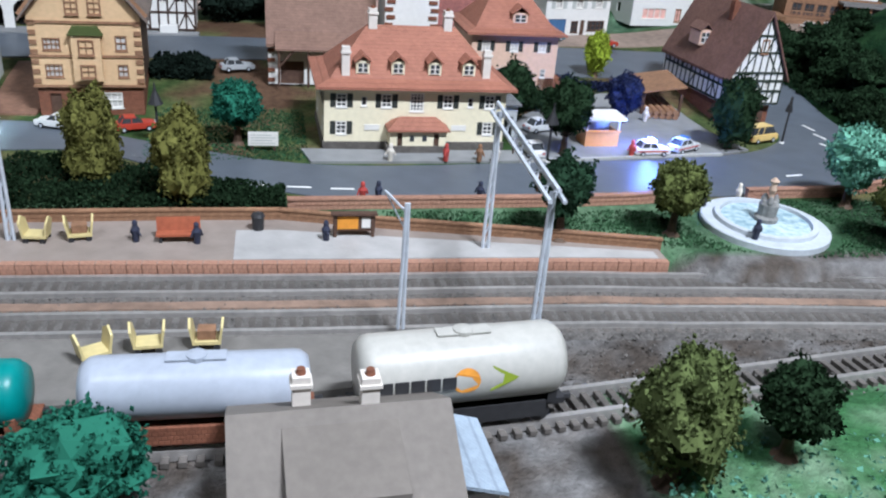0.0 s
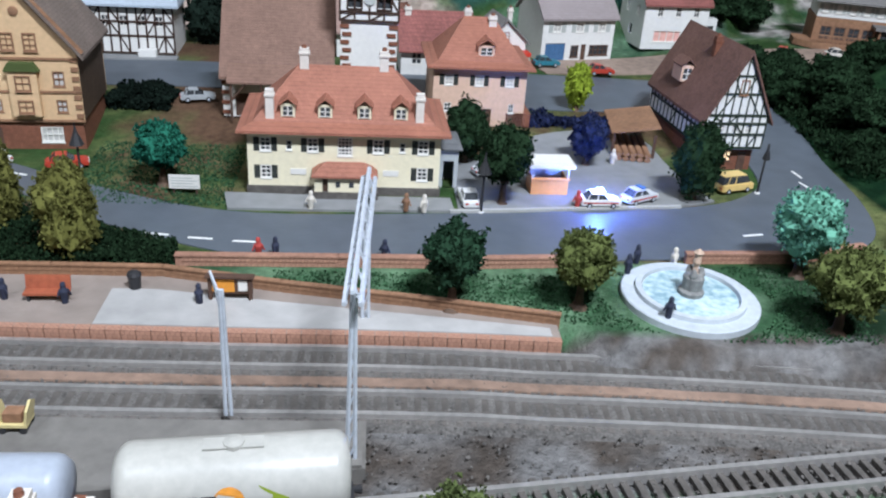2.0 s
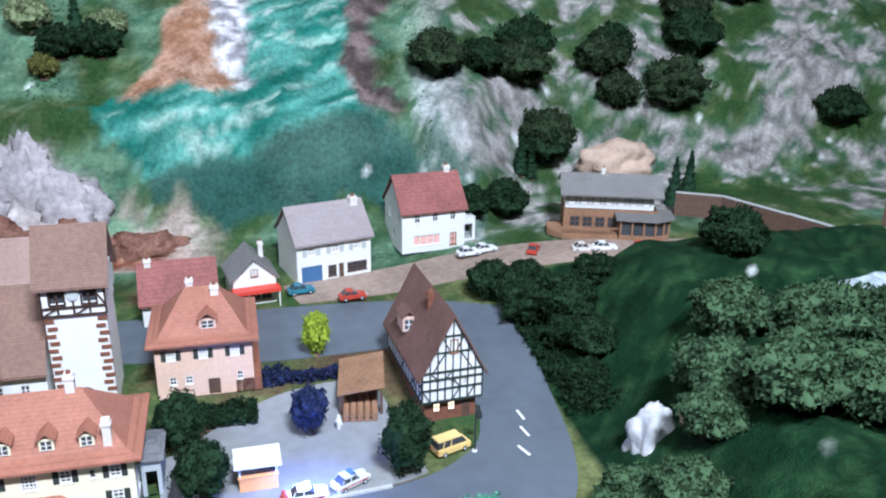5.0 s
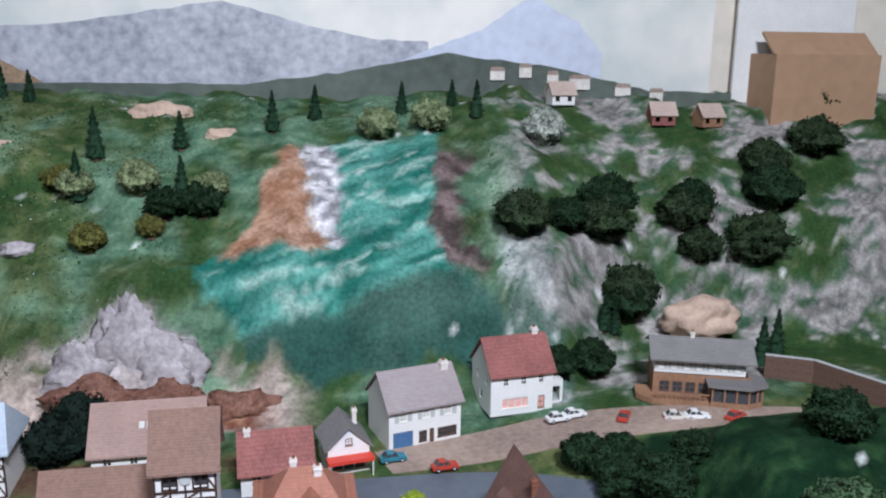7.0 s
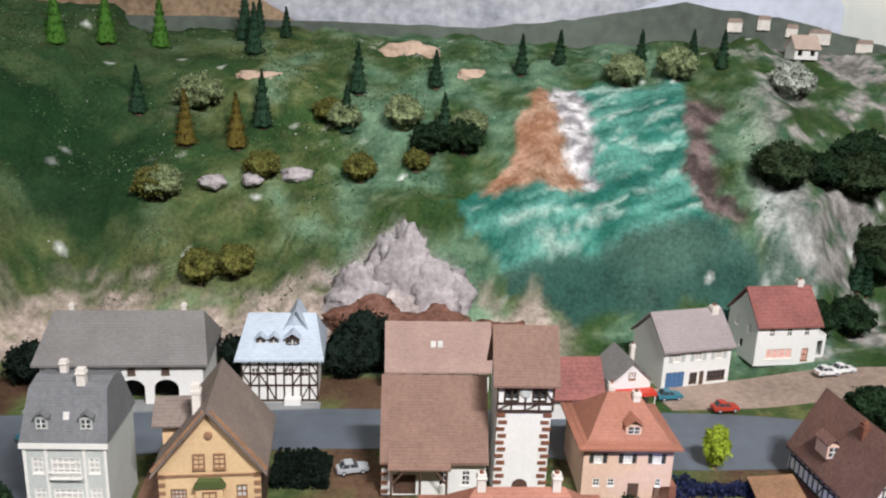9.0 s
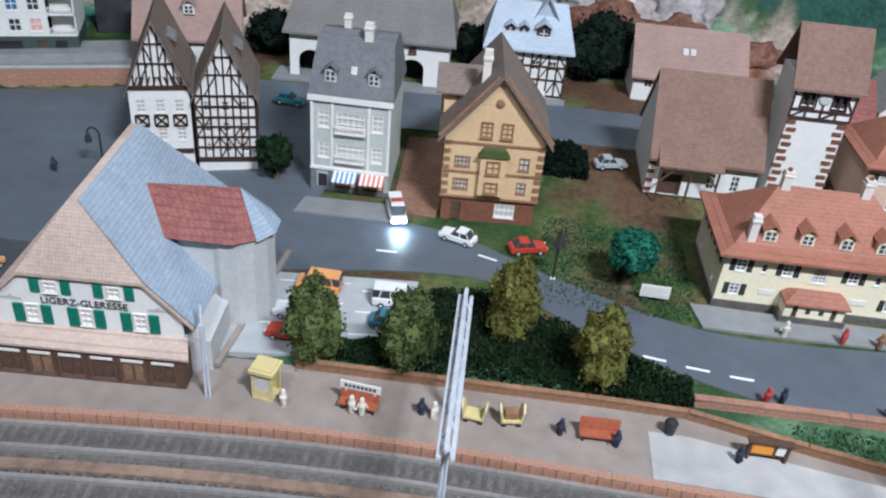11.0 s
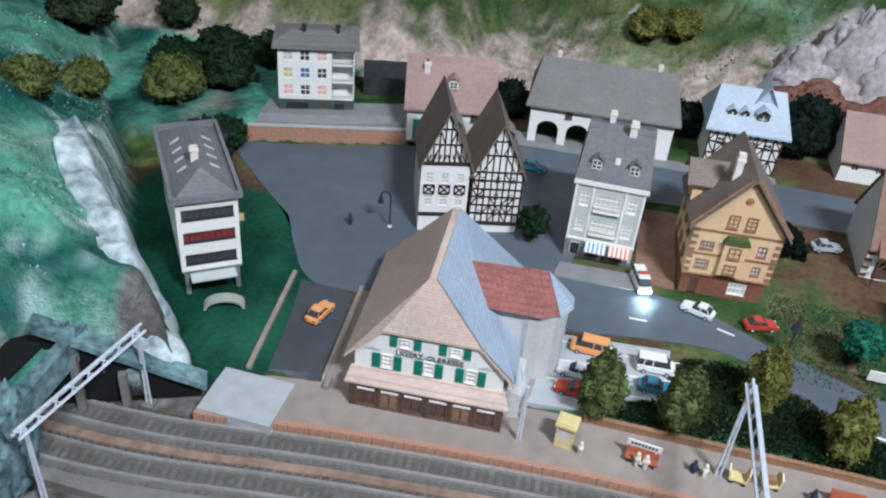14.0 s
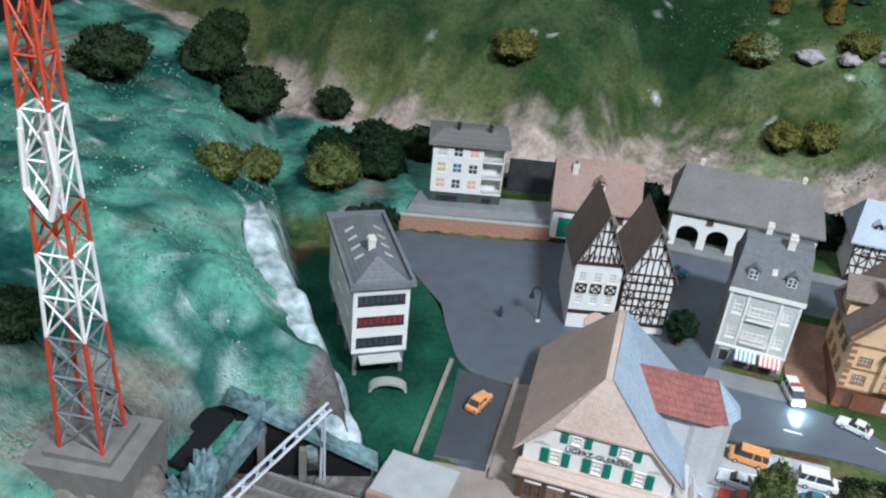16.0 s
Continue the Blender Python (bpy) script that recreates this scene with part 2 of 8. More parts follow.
def window(parent, x, y, z, w, h, rz=0, frame_mat="frame", pane_mat="pane", shutters="", cross=(1, 1), label=""):
    """A window centred at x, z with its sill at z: frame with bars, pane behind, shutters beside."""
    t = min(0.07, w * 0.12)

    def bars():
        g = [bx(-w / 2, w / 2, -0.03, 0.05, 0, t), bx(-w / 2, w / 2, -0.03, 0.05, h - t, h), bx(-w / 2, -w / 2 + t, -0.03, 0.05, t, h - t), bx(w / 2 - t, w / 2, -0.03, 0.05, t, h - t)]
        g += [bx(-w / 2 + w * (i + 1) / (cross[0] + 1) - t / 3, -w / 2 + w * (i + 1) / (cross[0] + 1) + t / 3, -0.015, 0.04, t, h - t) for i in range(cross[0])]
        g += [bx(-w / 2 + t, w / 2 - t, -0.012, 0.037, h * (i + 1) / (cross[1] + 1) - t / 3, h * (i + 1) / (cross[1] + 1) + t / 3) for i in range(cross[1])]
        return join(*g, bx(-w / 2 - 0.03, w / 2 + 0.03, -0.07, -0.031, -0.05, 0.01))

    k = (round(w, 3), round(h, 3), cross)
    win = part("window", bars, frame_mat, parent, label, at=(x, y, z, rz), key=k)
    part("pane", lambda: bx(-w / 2 + t, w / 2 - t, 0.041, 0.055, t, h - t), pane_mat, win, key=k)
    if shutters:
        sw = w * 0.52
        for s in (-1, 1):
            part("shutter", lambda: join(bx(-sw / 2, sw / 2, -0.05, -0.005, 0, h), *[bx(-sw / 2 + 0.03, sw / 2 - 0.03, -0.062, -0.051, h * (i + 0.25) / 4, h * (i + 0.75) / 4) for i in range(4)]),
                 shutters, win, at=(s * (w / 2 + sw / 2 + 0.01), 0, 0), key=(k, "s"))
    return win


def gable_roof(w, d, rh, over=0.3, thick=0.16, along="x", ends=0.25):
    """Two sloping slabs over a w by d plan, eaves at z 0, ridge at rh."""
    half = (d if along == "x" else w) / 2
    k = rh / half
    o = over
    prof = [(-half - o, -k * o), (0, rh), (half + o, -k * o), (half + o, -k * o + thick), (0, rh + thick * 1.3), (-half - o, -k * o + thick)]
    length = (w if along == "x" else d) / 2 + ends
    return prism(prof, -length, length, along)


def hip_roof(w, d, rh, ridge, over=0.3, thick=0.12, flare=0.0):
    """A hipped roof with its ridge along x, of that length; flare flattens the eaves."""
    a, b = w / 2 + over, d / 2 + over
    rings = [(a, b, -0.02), (a, b, thick)]
    if flare:
        rings.append((a - over - flare * 0.5, b - over - flare * 0.5, thick + flare * 0.45))
    v = []
    for p, q, z in rings:
        v += [(-p, -q, z), (p, -q, z), (p, q, z), (-p, q, z)]
    n = len(v)
    v += [(-ridge / 2, 0, rh), (ridge / 2, 0, rh)]
    f = [(3, 2, 1, 0)]
    for r in range(len(rings) - 1):
        f += [(4 * r + i, 4 * r + (i + 1) % 4, 4 * r + 4 + (i + 1) % 4, 4 * r + 4 + i) for i in range(4)]
    t = n - 4
    f += [(t, t + 1, n + 1, n), (t + 1, t + 2, n + 1), (t + 2, t + 3, n, n + 1), (t + 3, t, n)]
    return v, f


def shell(h, w, d, z0, z1, wall, holes=None, gable=0.0, along="x", name="wall"):
    """Four walls of a house, with openings by side (front, right, back, left) and gables over the ends."""
    holes = holes or {}
    for side, (length, x, y, rz) in {"front": (w, 0, -d / 2, 0), "right": (d - 0.24, w / 2, 0, 90), "back": (w, 0, d / 2, 180), "left": (d - 0.24, -w / 2, 0, -90)}.items():
        gabled = gable and ((along == "x") == (side in ("left", "right")))
        top = [(-length / 2, z1), (length / 2, z1), (0, z1 + gable)] if gabled else None
        part(name, wall_panel(length, z0, z1, holes.get(side, []), top=top), wall, h, at=(x, y, 0, rz))


def row(xs, z, w, ht):
    return [(x - w / 2, x + w / 2, z, z + ht) for x in xs]


def chimney(h, x, y, z0, z1, s=0.42, cap=True, material="chimney"):
    c = part("chimney", lambda: join(bx(-s / 2, s / 2, -s / 2, s / 2, 0, z1 - z0), bx(-s / 2 - 0.05, s / 2 + 0.05, -s / 2 - 0.05, s / 2 + 0.05, (z1 - z0) * 0.78, (z1 - z0) * 0.86)), material, h, at=(x, y, z0), key=(s, round(z1 - z0, 2)))
    if cap:
        part("chimney_pot", lambda: lathe([(s * 0.3, 0), (s * 0.24, 0.14)], 8), "brick", c, at=(0, 0, z1 - z0), key=s)
    return c


def beam(h, x0, z0, x1, z1, y, material="timber", t=0.1, rz=0, px=0, py=0):
    """A timber between two points of a wall face that stands at px, py and is turned by rz."""
    ln, a = math.hypot(x1 - x0, z1 - z0), math.degrees(math.atan2(z1 - z0, x1 - x0))
    m = pose(px * U, py * U, 0, 0, 0, rz) @ pose(x0 * U, y * U, z0 * U, 0, -a, 0)
    ob = part("beam", lambda: bx(0, ln, -0.035, 0.02, -t / 2, t / 2), material, h, key=(round(ln, 2), t))
    ob.matrix_basis = m
    return ob


# ---- plants ----
rng = random.Random(5)


def leaves(points, size, r):
    """Small folded leaf clumps, one at each point."""
    v, f = [], []
    for p in points:
        q = Euler((r.uniform(0, 6.3), r.uniform(0, 6.3), r.uniform(0, 6.3))).to_matrix()
        s = size * r.uniform(0.6, 1.4)
        k = len(v)
        for c in ((-s, 0, 0), (0, -s * 0.7, s * 0.25), (s, 0, 0), (0, s * 0.7, s * 0.25), (0, 0, -s * 0.5)):
            v.append(tuple(Vector(p) + q @ Vector(c)))
        f += [(k, k + 1, k + 2, k + 3), (k, k + 1, k + 4), (k + 2, k + 3, k + 4)]
    return v, f


def crown_geo(rx, rz, seed, shape="round", count=900, size=0.13):
    r = random.Random(seed)
    pts = []
    while len(pts) < count:
        a, u = r.uniform(0, 2 * math.pi), r.uniform(-1, 1)
        if shape == "cone":
            u = r.random()
            rad = rx * (1 - u) ** 0.85 * (0.75 + 0.25 * math.sin(u * 40)) + 0.05
            d = Vector((math.cos(a) * rad, math.sin(a) * rad, u * 2 * rz - rz))
        else:
            s = math.sqrt(1 - u * u)
            d = Vector((s * math.cos(a), s * math.sin(a), u))
            lump = 0.88 + 0.36 * noise.noise(d * 2.2 + Vector((seed, 0, 0))) + 0.16 * noise.noise(d * 6 + Vector((0, seed, 0)))
            if shape == "egg":
                lump *= 1.0 - 0.22 * u
            d = Vector((d.x * rx * lump, d.y * rx * lump, d.z * rz * lump))
        pts.append(d * r.uniform(0.8, 1.03))
    return leaves(pts, size, r)


def core_geo(rx, rz, seed, shape):
    bm = bmesh.new()
    bmesh.ops.create_icosphere(bm, subdivisions=3, radius=1)
    for vert in bm.verts:
        d = vert.co.normalized()
        if shape == "cone":
            u = (d.z + 1) / 2
            rad = rx * (1 - u) * 0.8
            vert.co = Vector((d.x, d.y, 0)).normalized() * rad + Vector((0, 0, (u * 2 - 1) * rz)) if abs(d.z) < 0.999 else Vector((0, 0, d.z * rz * 0.96))
        else:
            lump = 0.80 + 0.36 * noise.noise(d * 2.2 + Vector((seed, 0, 0))) + 0.16 * noise.noise(d * 6 + Vector((0, seed, 0)))
            if shape == "egg":
                lump *= 1.0 - 0.22 * d.z
            vert.co = Vector((d.x * rx * lump, d.y * rx * lump, d.z * rz * lump))
    geo = ([tuple(p.co) for p in bm.verts], [tuple(p.index for p in face.verts) for face in bm.faces])
    bm.free()
    return geo


def tree(x, y, z, rx, rz, trunk, leaf, shape="round", seed=1, label="", count=900, size=0.13, name="tree", category="tree", group=""):
    t = thing(name, x, y, z, seed * 37 % 360, label, category, group)
    if trunk > 0:
        limbs = [tube((0, 0, -0.1), (0.03, 0.02, trunk + rz * 0.4), 0.16 + rx * 0.05, 0.07, 8)]
        limbs += [tube((0, 0, trunk * 0.8), (math.cos(a) * rx * 0.5, math.sin(a) * rx * 0.5, trunk + rz * 0.7), 0.07, 0.03, 5) for a in (0.4, 2.5, 4.4)]
        limbs.append(lathe([(0.5 * min(1, rx), -0.12), (0.3 * min(1, rx), 0.06), (0.16, 0.2)], 9))
        part("trunk", join(*limbs), "trunk", t)
    part("crown", lambda: join(core_geo(rx, rz, seed, shape), crown_geo(rx, rz, seed, shape, count, size)), leaf, t, at=(0, 0, trunk + rz * 0.92), key=(rx, rz, seed, shape, count))
    return t

# ---- ground, hills and backdrop ----
def smooth(a, b, t):
    t = min(1, max(0, (t - a) / (b - a)))
    return t * t * (3 - 2 * t)


def along(table, t):
    """Straight lines through a short table of (t, value)."""
    if t <= table[0][0]:
        return table[0][1]
    for (a, p), (b, q) in zip(table, table[1:]):
        if t <= b:
            return p + (q - p) * (t - a) / (b - a)
    return table[-1][1]


SLOPE = [(0, 0), (2.5, 1.6), (4.3, 3.8), (7.5, 10.2), (11, 12.8), (16, 17.2), (22, 20.6), (30, 23.0), (36, 24)]
LEFT_EDGE = [(-30, -39.5), (-20.5, -40.5), (-18.5, -42.2), (-14.6, -42.2), (-13.4, -39.0), (-12, -36.8), (-9, -39.3), (-5, -43.2), (0, -46.6), (5, -50), (12, -56), (25, -62)]
RIGHT_EDGE = [(-30, 60), (-14, 27), (-6, 28.5), (-2, 30), (2, 31.2), (15, 31.8), (19, 36), (26, 52), (40, 60)]
RAIL_Z, BED_Z, PLAT_Z = -0.42, -0.72, -0.15


def rough_noise(x, y, s, seed):
    return noise.fractal(Vector((x * s, y * s, seed)), 0.9, 2.1, 5)


def height(x, y):
    z = 0.7 * smooth(5, 12, y) + 0.35 * smooth(12, 20, y)
    z += 1.5 * smooth(22, 42, x) * smooth(12, 20, y)
    # terrace behind the brick wall
    z += 1.3 * smooth(0, 0.5, y - (10.9 + 0.36 * (x + 44))) * smooth(-31.5, -32.5, x)
    # back hillside
    shift = 28 + 7 * smooth(32, 42, x) - 7 * smooth(-27, -38, x) + 0.8 * rough_noise(x, 0, 0.15, 3)
    rise = along(SLOPE, y - shift)
    if rise > 0:
        rise += smooth(0, 3, rise) * (1.1 * rough_noise(x, y, 0.16, 7) + 0.25 * rough_noise(x, y, 0.7, 9))
    z += max(0, rise)
    z += 2.2 * math.exp(-((x + 2.0) / 5.0) ** 2 - ((y - 31.3) / 2.2) ** 2)
    # hill over the tunnel
    e = along(LEFT_EDGE, y) - x + 0.7 * rough_noise(x, y, 0.3, 1)
    left = 0
    if e > 0:
        left = 4.4 * smooth(0, 1.8, e) + 4.2 * smooth(0.5, 8, e) + 2.5 * smooth(6, 20, e) + smooth(0.3, 2, e) * (0.8 * rough_noise(x, y, 0.22, 5) + 0.3 * rough_noise(x, y, 0.8, 2))
        left *= smooth(-31, -24, y) * 0.5 + 0.5
    z = max(z, left) if left > 0 else z
    # hill beside the bend
    e = x - along(RIGHT_EDGE, y)
    if e > 0:
        z += (5.6 * smooth(0, 9, e) + smooth(0, 2, e) * 0.6 * rough_noise(x, y, 0.3, 11)) * smooth(22, 12, y)
    # railway bed and the lower front ground
    if left <= 0 and y < -7:
        edge = along([(-37, -11.4), (-33, -10.2), (-20, -8.1), (-2, -7.8), (2.4, -8.8), (12.6, -10.9), (13.4, -12.3), (22, -13.0), (30, -14.0)], x)
        z += (BED_Z - 0.05 - z) * smooth(0.0, -0.5, y - edge) * (1 - 0.9 * smooth(6, 9, x) * smooth(-20.2, -21.6, y - 0.1 * (x - 8)))
    return z


TUNNEL = (-18.9, -14.2)


def in_tunnel(x, y):
    return x < -41.6 and TUNNEL[0] < y < TUNNEL[1]


def terrain_colour(x, y, z, steep):
    up = y + 1.1 * z
    n1, n2, n3 = rough_noise(x, up * 0.8, 0.12, 21), rough_noise(x, up, 0.5, 22), rough_noise(x, up, 1.3, 23)
    grass = Vector((0.028, 0.066, 0.02)).lerp(Vector((0.165, 0.175, 0.07)), smooth(-0.6, 0.9, n1 + 0.6 * n2 + n3 * 0.4))
    teal = Vector((0.032, 0.10, 0.06)).lerp(Vector((0.14, 0.235, 0.145)), smooth(-0.5, 0.9, n1 + 0.8 * n2 + n3 * 0.4))
    rock = Vector((0.17, 0.15, 0.14)).lerp(Vector((0.42, 0.38, 0.36)), smooth(-0.5, 0.7, n2 + n3))
    c = grass
    if y > 24 or z > 4:
        c = grass.lerp(teal, smooth(-0.3, 0.4, n1 + 0.2 * n2 + 0.55 * smooth(-22, 2, x) - 0.45) * smooth(-60, -10, x))
    if y < 24 and z < 4:
        c = grass.lerp(Vector((0.10, 0.058, 0.036)), smooth(-0.05, 0.45, n1 + 0.3 * n2) * smooth(27, 22, x))
    if y < -10.5 and -40 < x:
        c = Vector((0.075, 0.062, 0.052)).lerp(Vector((0.17, 0.165, 0.16)), smooth(-0.3, 0.5, n2 + n3 * 0.6))
    if -12 < y < -6.0 and x > -20:
        c = Vector((0.035, 0.085, 0.04)).lerp(Vector((0.11, 0.19, 0.11)), smooth(-0.4, 0.6, n2 + n3)) * (1 - 0.7 * smooth(20, 23.5, x))
    if x > 7 and y < -18.6:
        c = Vector((0.04, 0.13, 0.05)).lerp(Vector((0.16, 0.26, 0.16)), smooth(-0.4, 0.7, n2 + n3))
    back = y - (28 + 7 * smooth(32, 42, x) - 7 * smooth(-27, -38, x))
    if back > -0.5 and x < 34:
        x0, y0 = x, y
        x, y = x + 1.5 * rough_noise(x, y, 0.22, 51) + 0.5 * n2, y + 1.2 * rough_noise(x, y, 0.25, 52)
        # bare cliff foot and the spire
        k = smooth(0.55, 0.1, (back - 1.6) / 5.5 + 0.3 * n2 + 0.3 * n1) * smooth(14, 9, x)
        c = c.lerp(Vector((0.30, 0.24, 0.20)).lerp(Vector((0.52, 0.42, 0.36)), smooth(-0.4, 0.6, n3)), k)
        k = smooth(0.6, 0.25, abs(back - 1.0) / 2.6 + 0.35 * n2) * smooth(-10, -6, x) * smooth(10, 7, x)
        c = c.lerp(Vector((0.17, 0.055, 0.03)).lerp(Vector((0.40, 0.22, 0.14)), smooth(0.1, 0.7, n3)), k)
        d = math.hypot((x + 2.5) / 5.5, (y - 31.2) / 3.0)
        c = c.lerp(Vector((0.36, 0.31, 0.29)).lerp(Vector((0.60, 0.54, 0.52)), smooth(-0.4, 0.6, n2)), smooth(1.15, 0.75, d + 0.25 * n2))
        # the river and its falls
        lo = along([(31.5, 10.0), (33.5, 6.0), (35.6, 2.2), (37.5, 4.0), (38.6, 12.5), (39.5, 14.0), (47, 14.8)], y)
        hi = along([(31, 28), (34.5, 29), (36, 26.0), (39.3, 22.8), (46, 25.2), (49, 25)], y)
        k = smooth(-0.5, 0.4, x - lo + 0.5 * n2) * smooth(-0.5, 0.4, hi - x + 0.5 * n2) * smooth(31, 31.8, y) * smooth(50, 48, y)
        flow = rough_noise((x0 + 0.8 * up) * 0.22, (up - 0.55 * x0) * 1.0, 0.45, 31)
        foam = rough_noise((x0 + 0.8 * up) * 0.28, (up - 0.55 * x0) * 1.5, 0.5, 33)
        water = Vector((0.012, 0.12, 0.09)).lerp(Vector((0.10, 0.31, 0.25)), smooth(-0.4, 0.5, flow))
        water = water.lerp(Vector((0.44, 0.58, 0.50)), 0.6 * smooth(0.18, 0.6, foam + 0.25 * flow))
        pool = smooth(0.4, -0.2, y0 - min(35.2, 33.5 + 0.137 * (x0 - 8.7)) + 0.25 * n2)
        water = water.lerp(Vector((0.026, 0.080, 0.062)).lerp(Vector((0.055, 0.12, 0.092)), smooth(-0.5, 0.5, n1)), pool)
        c = c.lerp(water, k)
        # bare rust slope, white fall and the dark bank
        lo, hi = along([(37, 5.0), (46, 10.6), (48, 12)], y), along([(37, 13.4), (46, 12.4), (48, 12.8)], y)
        k = smooth(-0.3, 0.3, x - lo) * smooth(-0.3, 0.4, hi - x) * smooth(37.0, 37.6, y) * smooth(47.5, 46, y)
        c = c.lerp(Vector((0.26, 0.125, 0.07)).lerp(Vector((0.48, 0.30, 0.21)), smooth(-0.4, 0.6, n1 + 0.6 * n2 + 0.4 * n3)), k)
        k = smooth(-0.2, 0.5, x - hi + 0.2) * smooth(-0.2, 0.6, along([(38, 14.6), (47, 15.2)], y) - x) * smooth(37.8, 38.8, y) * smooth(49.5, 48, y)
        c = c.lerp(Vector((0.22, 0.21, 0.22)).lerp(Vector((0.70, 0.67, 0.67)), smooth(-0.3, 0.4, n2 + 0.6 * n3)), k)
        lo = along([(35.5, 25.0), (39.3, 22.6), (46, 25.2)], y)
        k = smooth(-0.2, 0.5, x - lo) * smooth(-0.2, 0.6, lo + 3.2 - x) * smooth(35.5, 36.5, y) * smooth(48, 46, y)
        c = c.lerp(Vector((0.06, 0.045, 0.04)).lerp(Vector((0.22, 0.16, 0.15)), smooth(-0.3, 0.6, n2 + 0.4 * n3)), k)
        # grey stone apron between river and inn
        k = smooth(28.2, 29.4, x) * smooth(34, 33, x) * smooth(39, 37, y)
        c = c.lerp(Vector((0.10, 0.16, 0.13)).lerp(Vector((0.50, 0.52, 0.50)), smooth(-0.3, 0.6, n1 + n2 * 0.6 + 0.4 * n3)), 0.8 * k)
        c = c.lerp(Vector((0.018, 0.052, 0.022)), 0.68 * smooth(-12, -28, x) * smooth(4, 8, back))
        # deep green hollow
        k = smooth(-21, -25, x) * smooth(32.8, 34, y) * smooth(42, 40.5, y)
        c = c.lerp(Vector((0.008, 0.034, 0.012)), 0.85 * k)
        x, y = x0, y0
    if x > 27 and y > 27:
        k = smooth(0.0, 0.35, n1 + 0.5 * n2 + 0.1) * smooth(27, 36, x)
        c = c.lerp(rock, 0.9 * k)
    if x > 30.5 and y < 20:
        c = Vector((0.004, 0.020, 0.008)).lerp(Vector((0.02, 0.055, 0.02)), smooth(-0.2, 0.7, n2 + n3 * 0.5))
    if x < -39.5 and y < 22:
        wild = Vector((0.010, 0.075, 0.062)).lerp(Vector((0.105, 0.31, 0.225)), smooth(-0.5, 0.6, rough_noise(x, up * 0.5 + x * 0.3, 0.4, 41) + 0.25 * n3))
        wild = wild.lerp(Vector((0.50, 0.60, 0.60)), 0.55 * smooth(0.3, 0.8, n2 * 0.6 + n3 * 0.5 + 0.35 * steep - 0.2))
        wild = wild.lerp(Vector((0.24, 0.20, 0.17)), smooth(0.2, 0.6, n1) * 0.8)
        c = c.lerp(wild, smooth(0.5, 2.0, z))
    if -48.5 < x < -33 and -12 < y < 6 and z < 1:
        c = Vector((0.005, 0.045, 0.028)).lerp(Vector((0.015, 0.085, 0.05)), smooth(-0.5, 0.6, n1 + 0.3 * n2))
    c = c.lerp(Vector((0.68, 0.70, 0.66)), 0.8 * smooth(0.75, 0.95, n3 + 0.25 * n2) if (z > 3 or steep > 0.8) else 0)
    return c


def ground_material():
    m = mat("ground_cover", (0.5, 0.5, 0.5), rough=0.85, spec=0.08, bump=0.8, bscale=26, scale=1.3)
    n, l = m.node_tree.nodes, m.node_tree.links
    b = n["Principled BSDF"]
    ramp = next(k for k in n if k.type == "VALTORGB")
    ramp.color_ramp.elements[0].color, ramp.color_ramp.elements[1].color = (0.58, 0.58, 0.58, 1), (1.38, 1.38, 1.38, 1)
    at = n.new("ShaderNodeAttribute")
    at.attribute_name = "cover"
    mx = n.new("ShaderNodeMix")
    mx.data_type, mx.blend_type = "RGBA", "MULTIPLY"
    mx.inputs[0].default_value = 1.0
    l.new(at.outputs["Color"], mx.inputs[6]), l.new(ramp.outputs[0], mx.inputs[7])
    l.new(mx.outputs[2], b.inputs["Base Color"])
    bp = next(k for k in n if k.type == "BUMP")
    bp.inputs["Distance"].default_value = 0.16 * U
    return m


def sheet(name, xs, ys, top, keep, label, kind="structure", category="ground"):
    """A height field over xs by ys."""
    v, cols, idx = [], [], {}
    for j, y in enumerate(ys):
        for i, x in enumerate(xs):
            z = top(x, y)
            s = abs(top(x + 0.3, y) - z) + abs(top(x, y + 0.3) - z)
            idx[i, j] = len(v)
            v.append((x, y, z))
            cols.append((*terrain_colour(x, y, z, min(2, s / 0.45)), 1.0))
    f = [(idx[i, j], idx[i + 1, j], idx[i + 1, j + 1], idx[i, j + 1]) for j in range(len(ys) - 1) for i in range(len(xs) - 1) if keep((xs[i] + xs[i + 1]) / 2, (ys[j] + ys[j + 1]) / 2)]
    me = bpy.data.meshes.new(name)
    me.from_pydata([tuple(k * U for k in p) for p in v], [], f)
    at = me.color_attributes.new("cover", "FLOAT_COLOR", "POINT")
    at.data.foreach_set("color", [k for c in cols for k in c])
    me.polygons.foreach_set("use_smooth", [True] * len(me.polygons))
    me.materials.append(MATS["ground_cover"])
    return tagged(new(name, me), label, category, kind=kind)


ground_material()
STEP = 0.6
GX = [-78 + 0.58 * i for i in range(311)]
GY = [-27 + STEP * i for i in range(91)] + [27.0 + 0.36 * (i + 1) for i in range(97)]
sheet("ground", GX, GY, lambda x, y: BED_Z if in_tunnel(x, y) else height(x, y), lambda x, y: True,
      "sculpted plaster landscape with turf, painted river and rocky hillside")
sheet("tunnel_hill", [-62 + 0.6 * i for i in range(36)], [TUNNEL[0] - 0.6 + 0.5 * i for i in range(13)], lambda x, y: max(2.6, height(x, y)) + 0.25, lambda x, y: True,
      "turquoise painted rock roof over the railway tunnel")


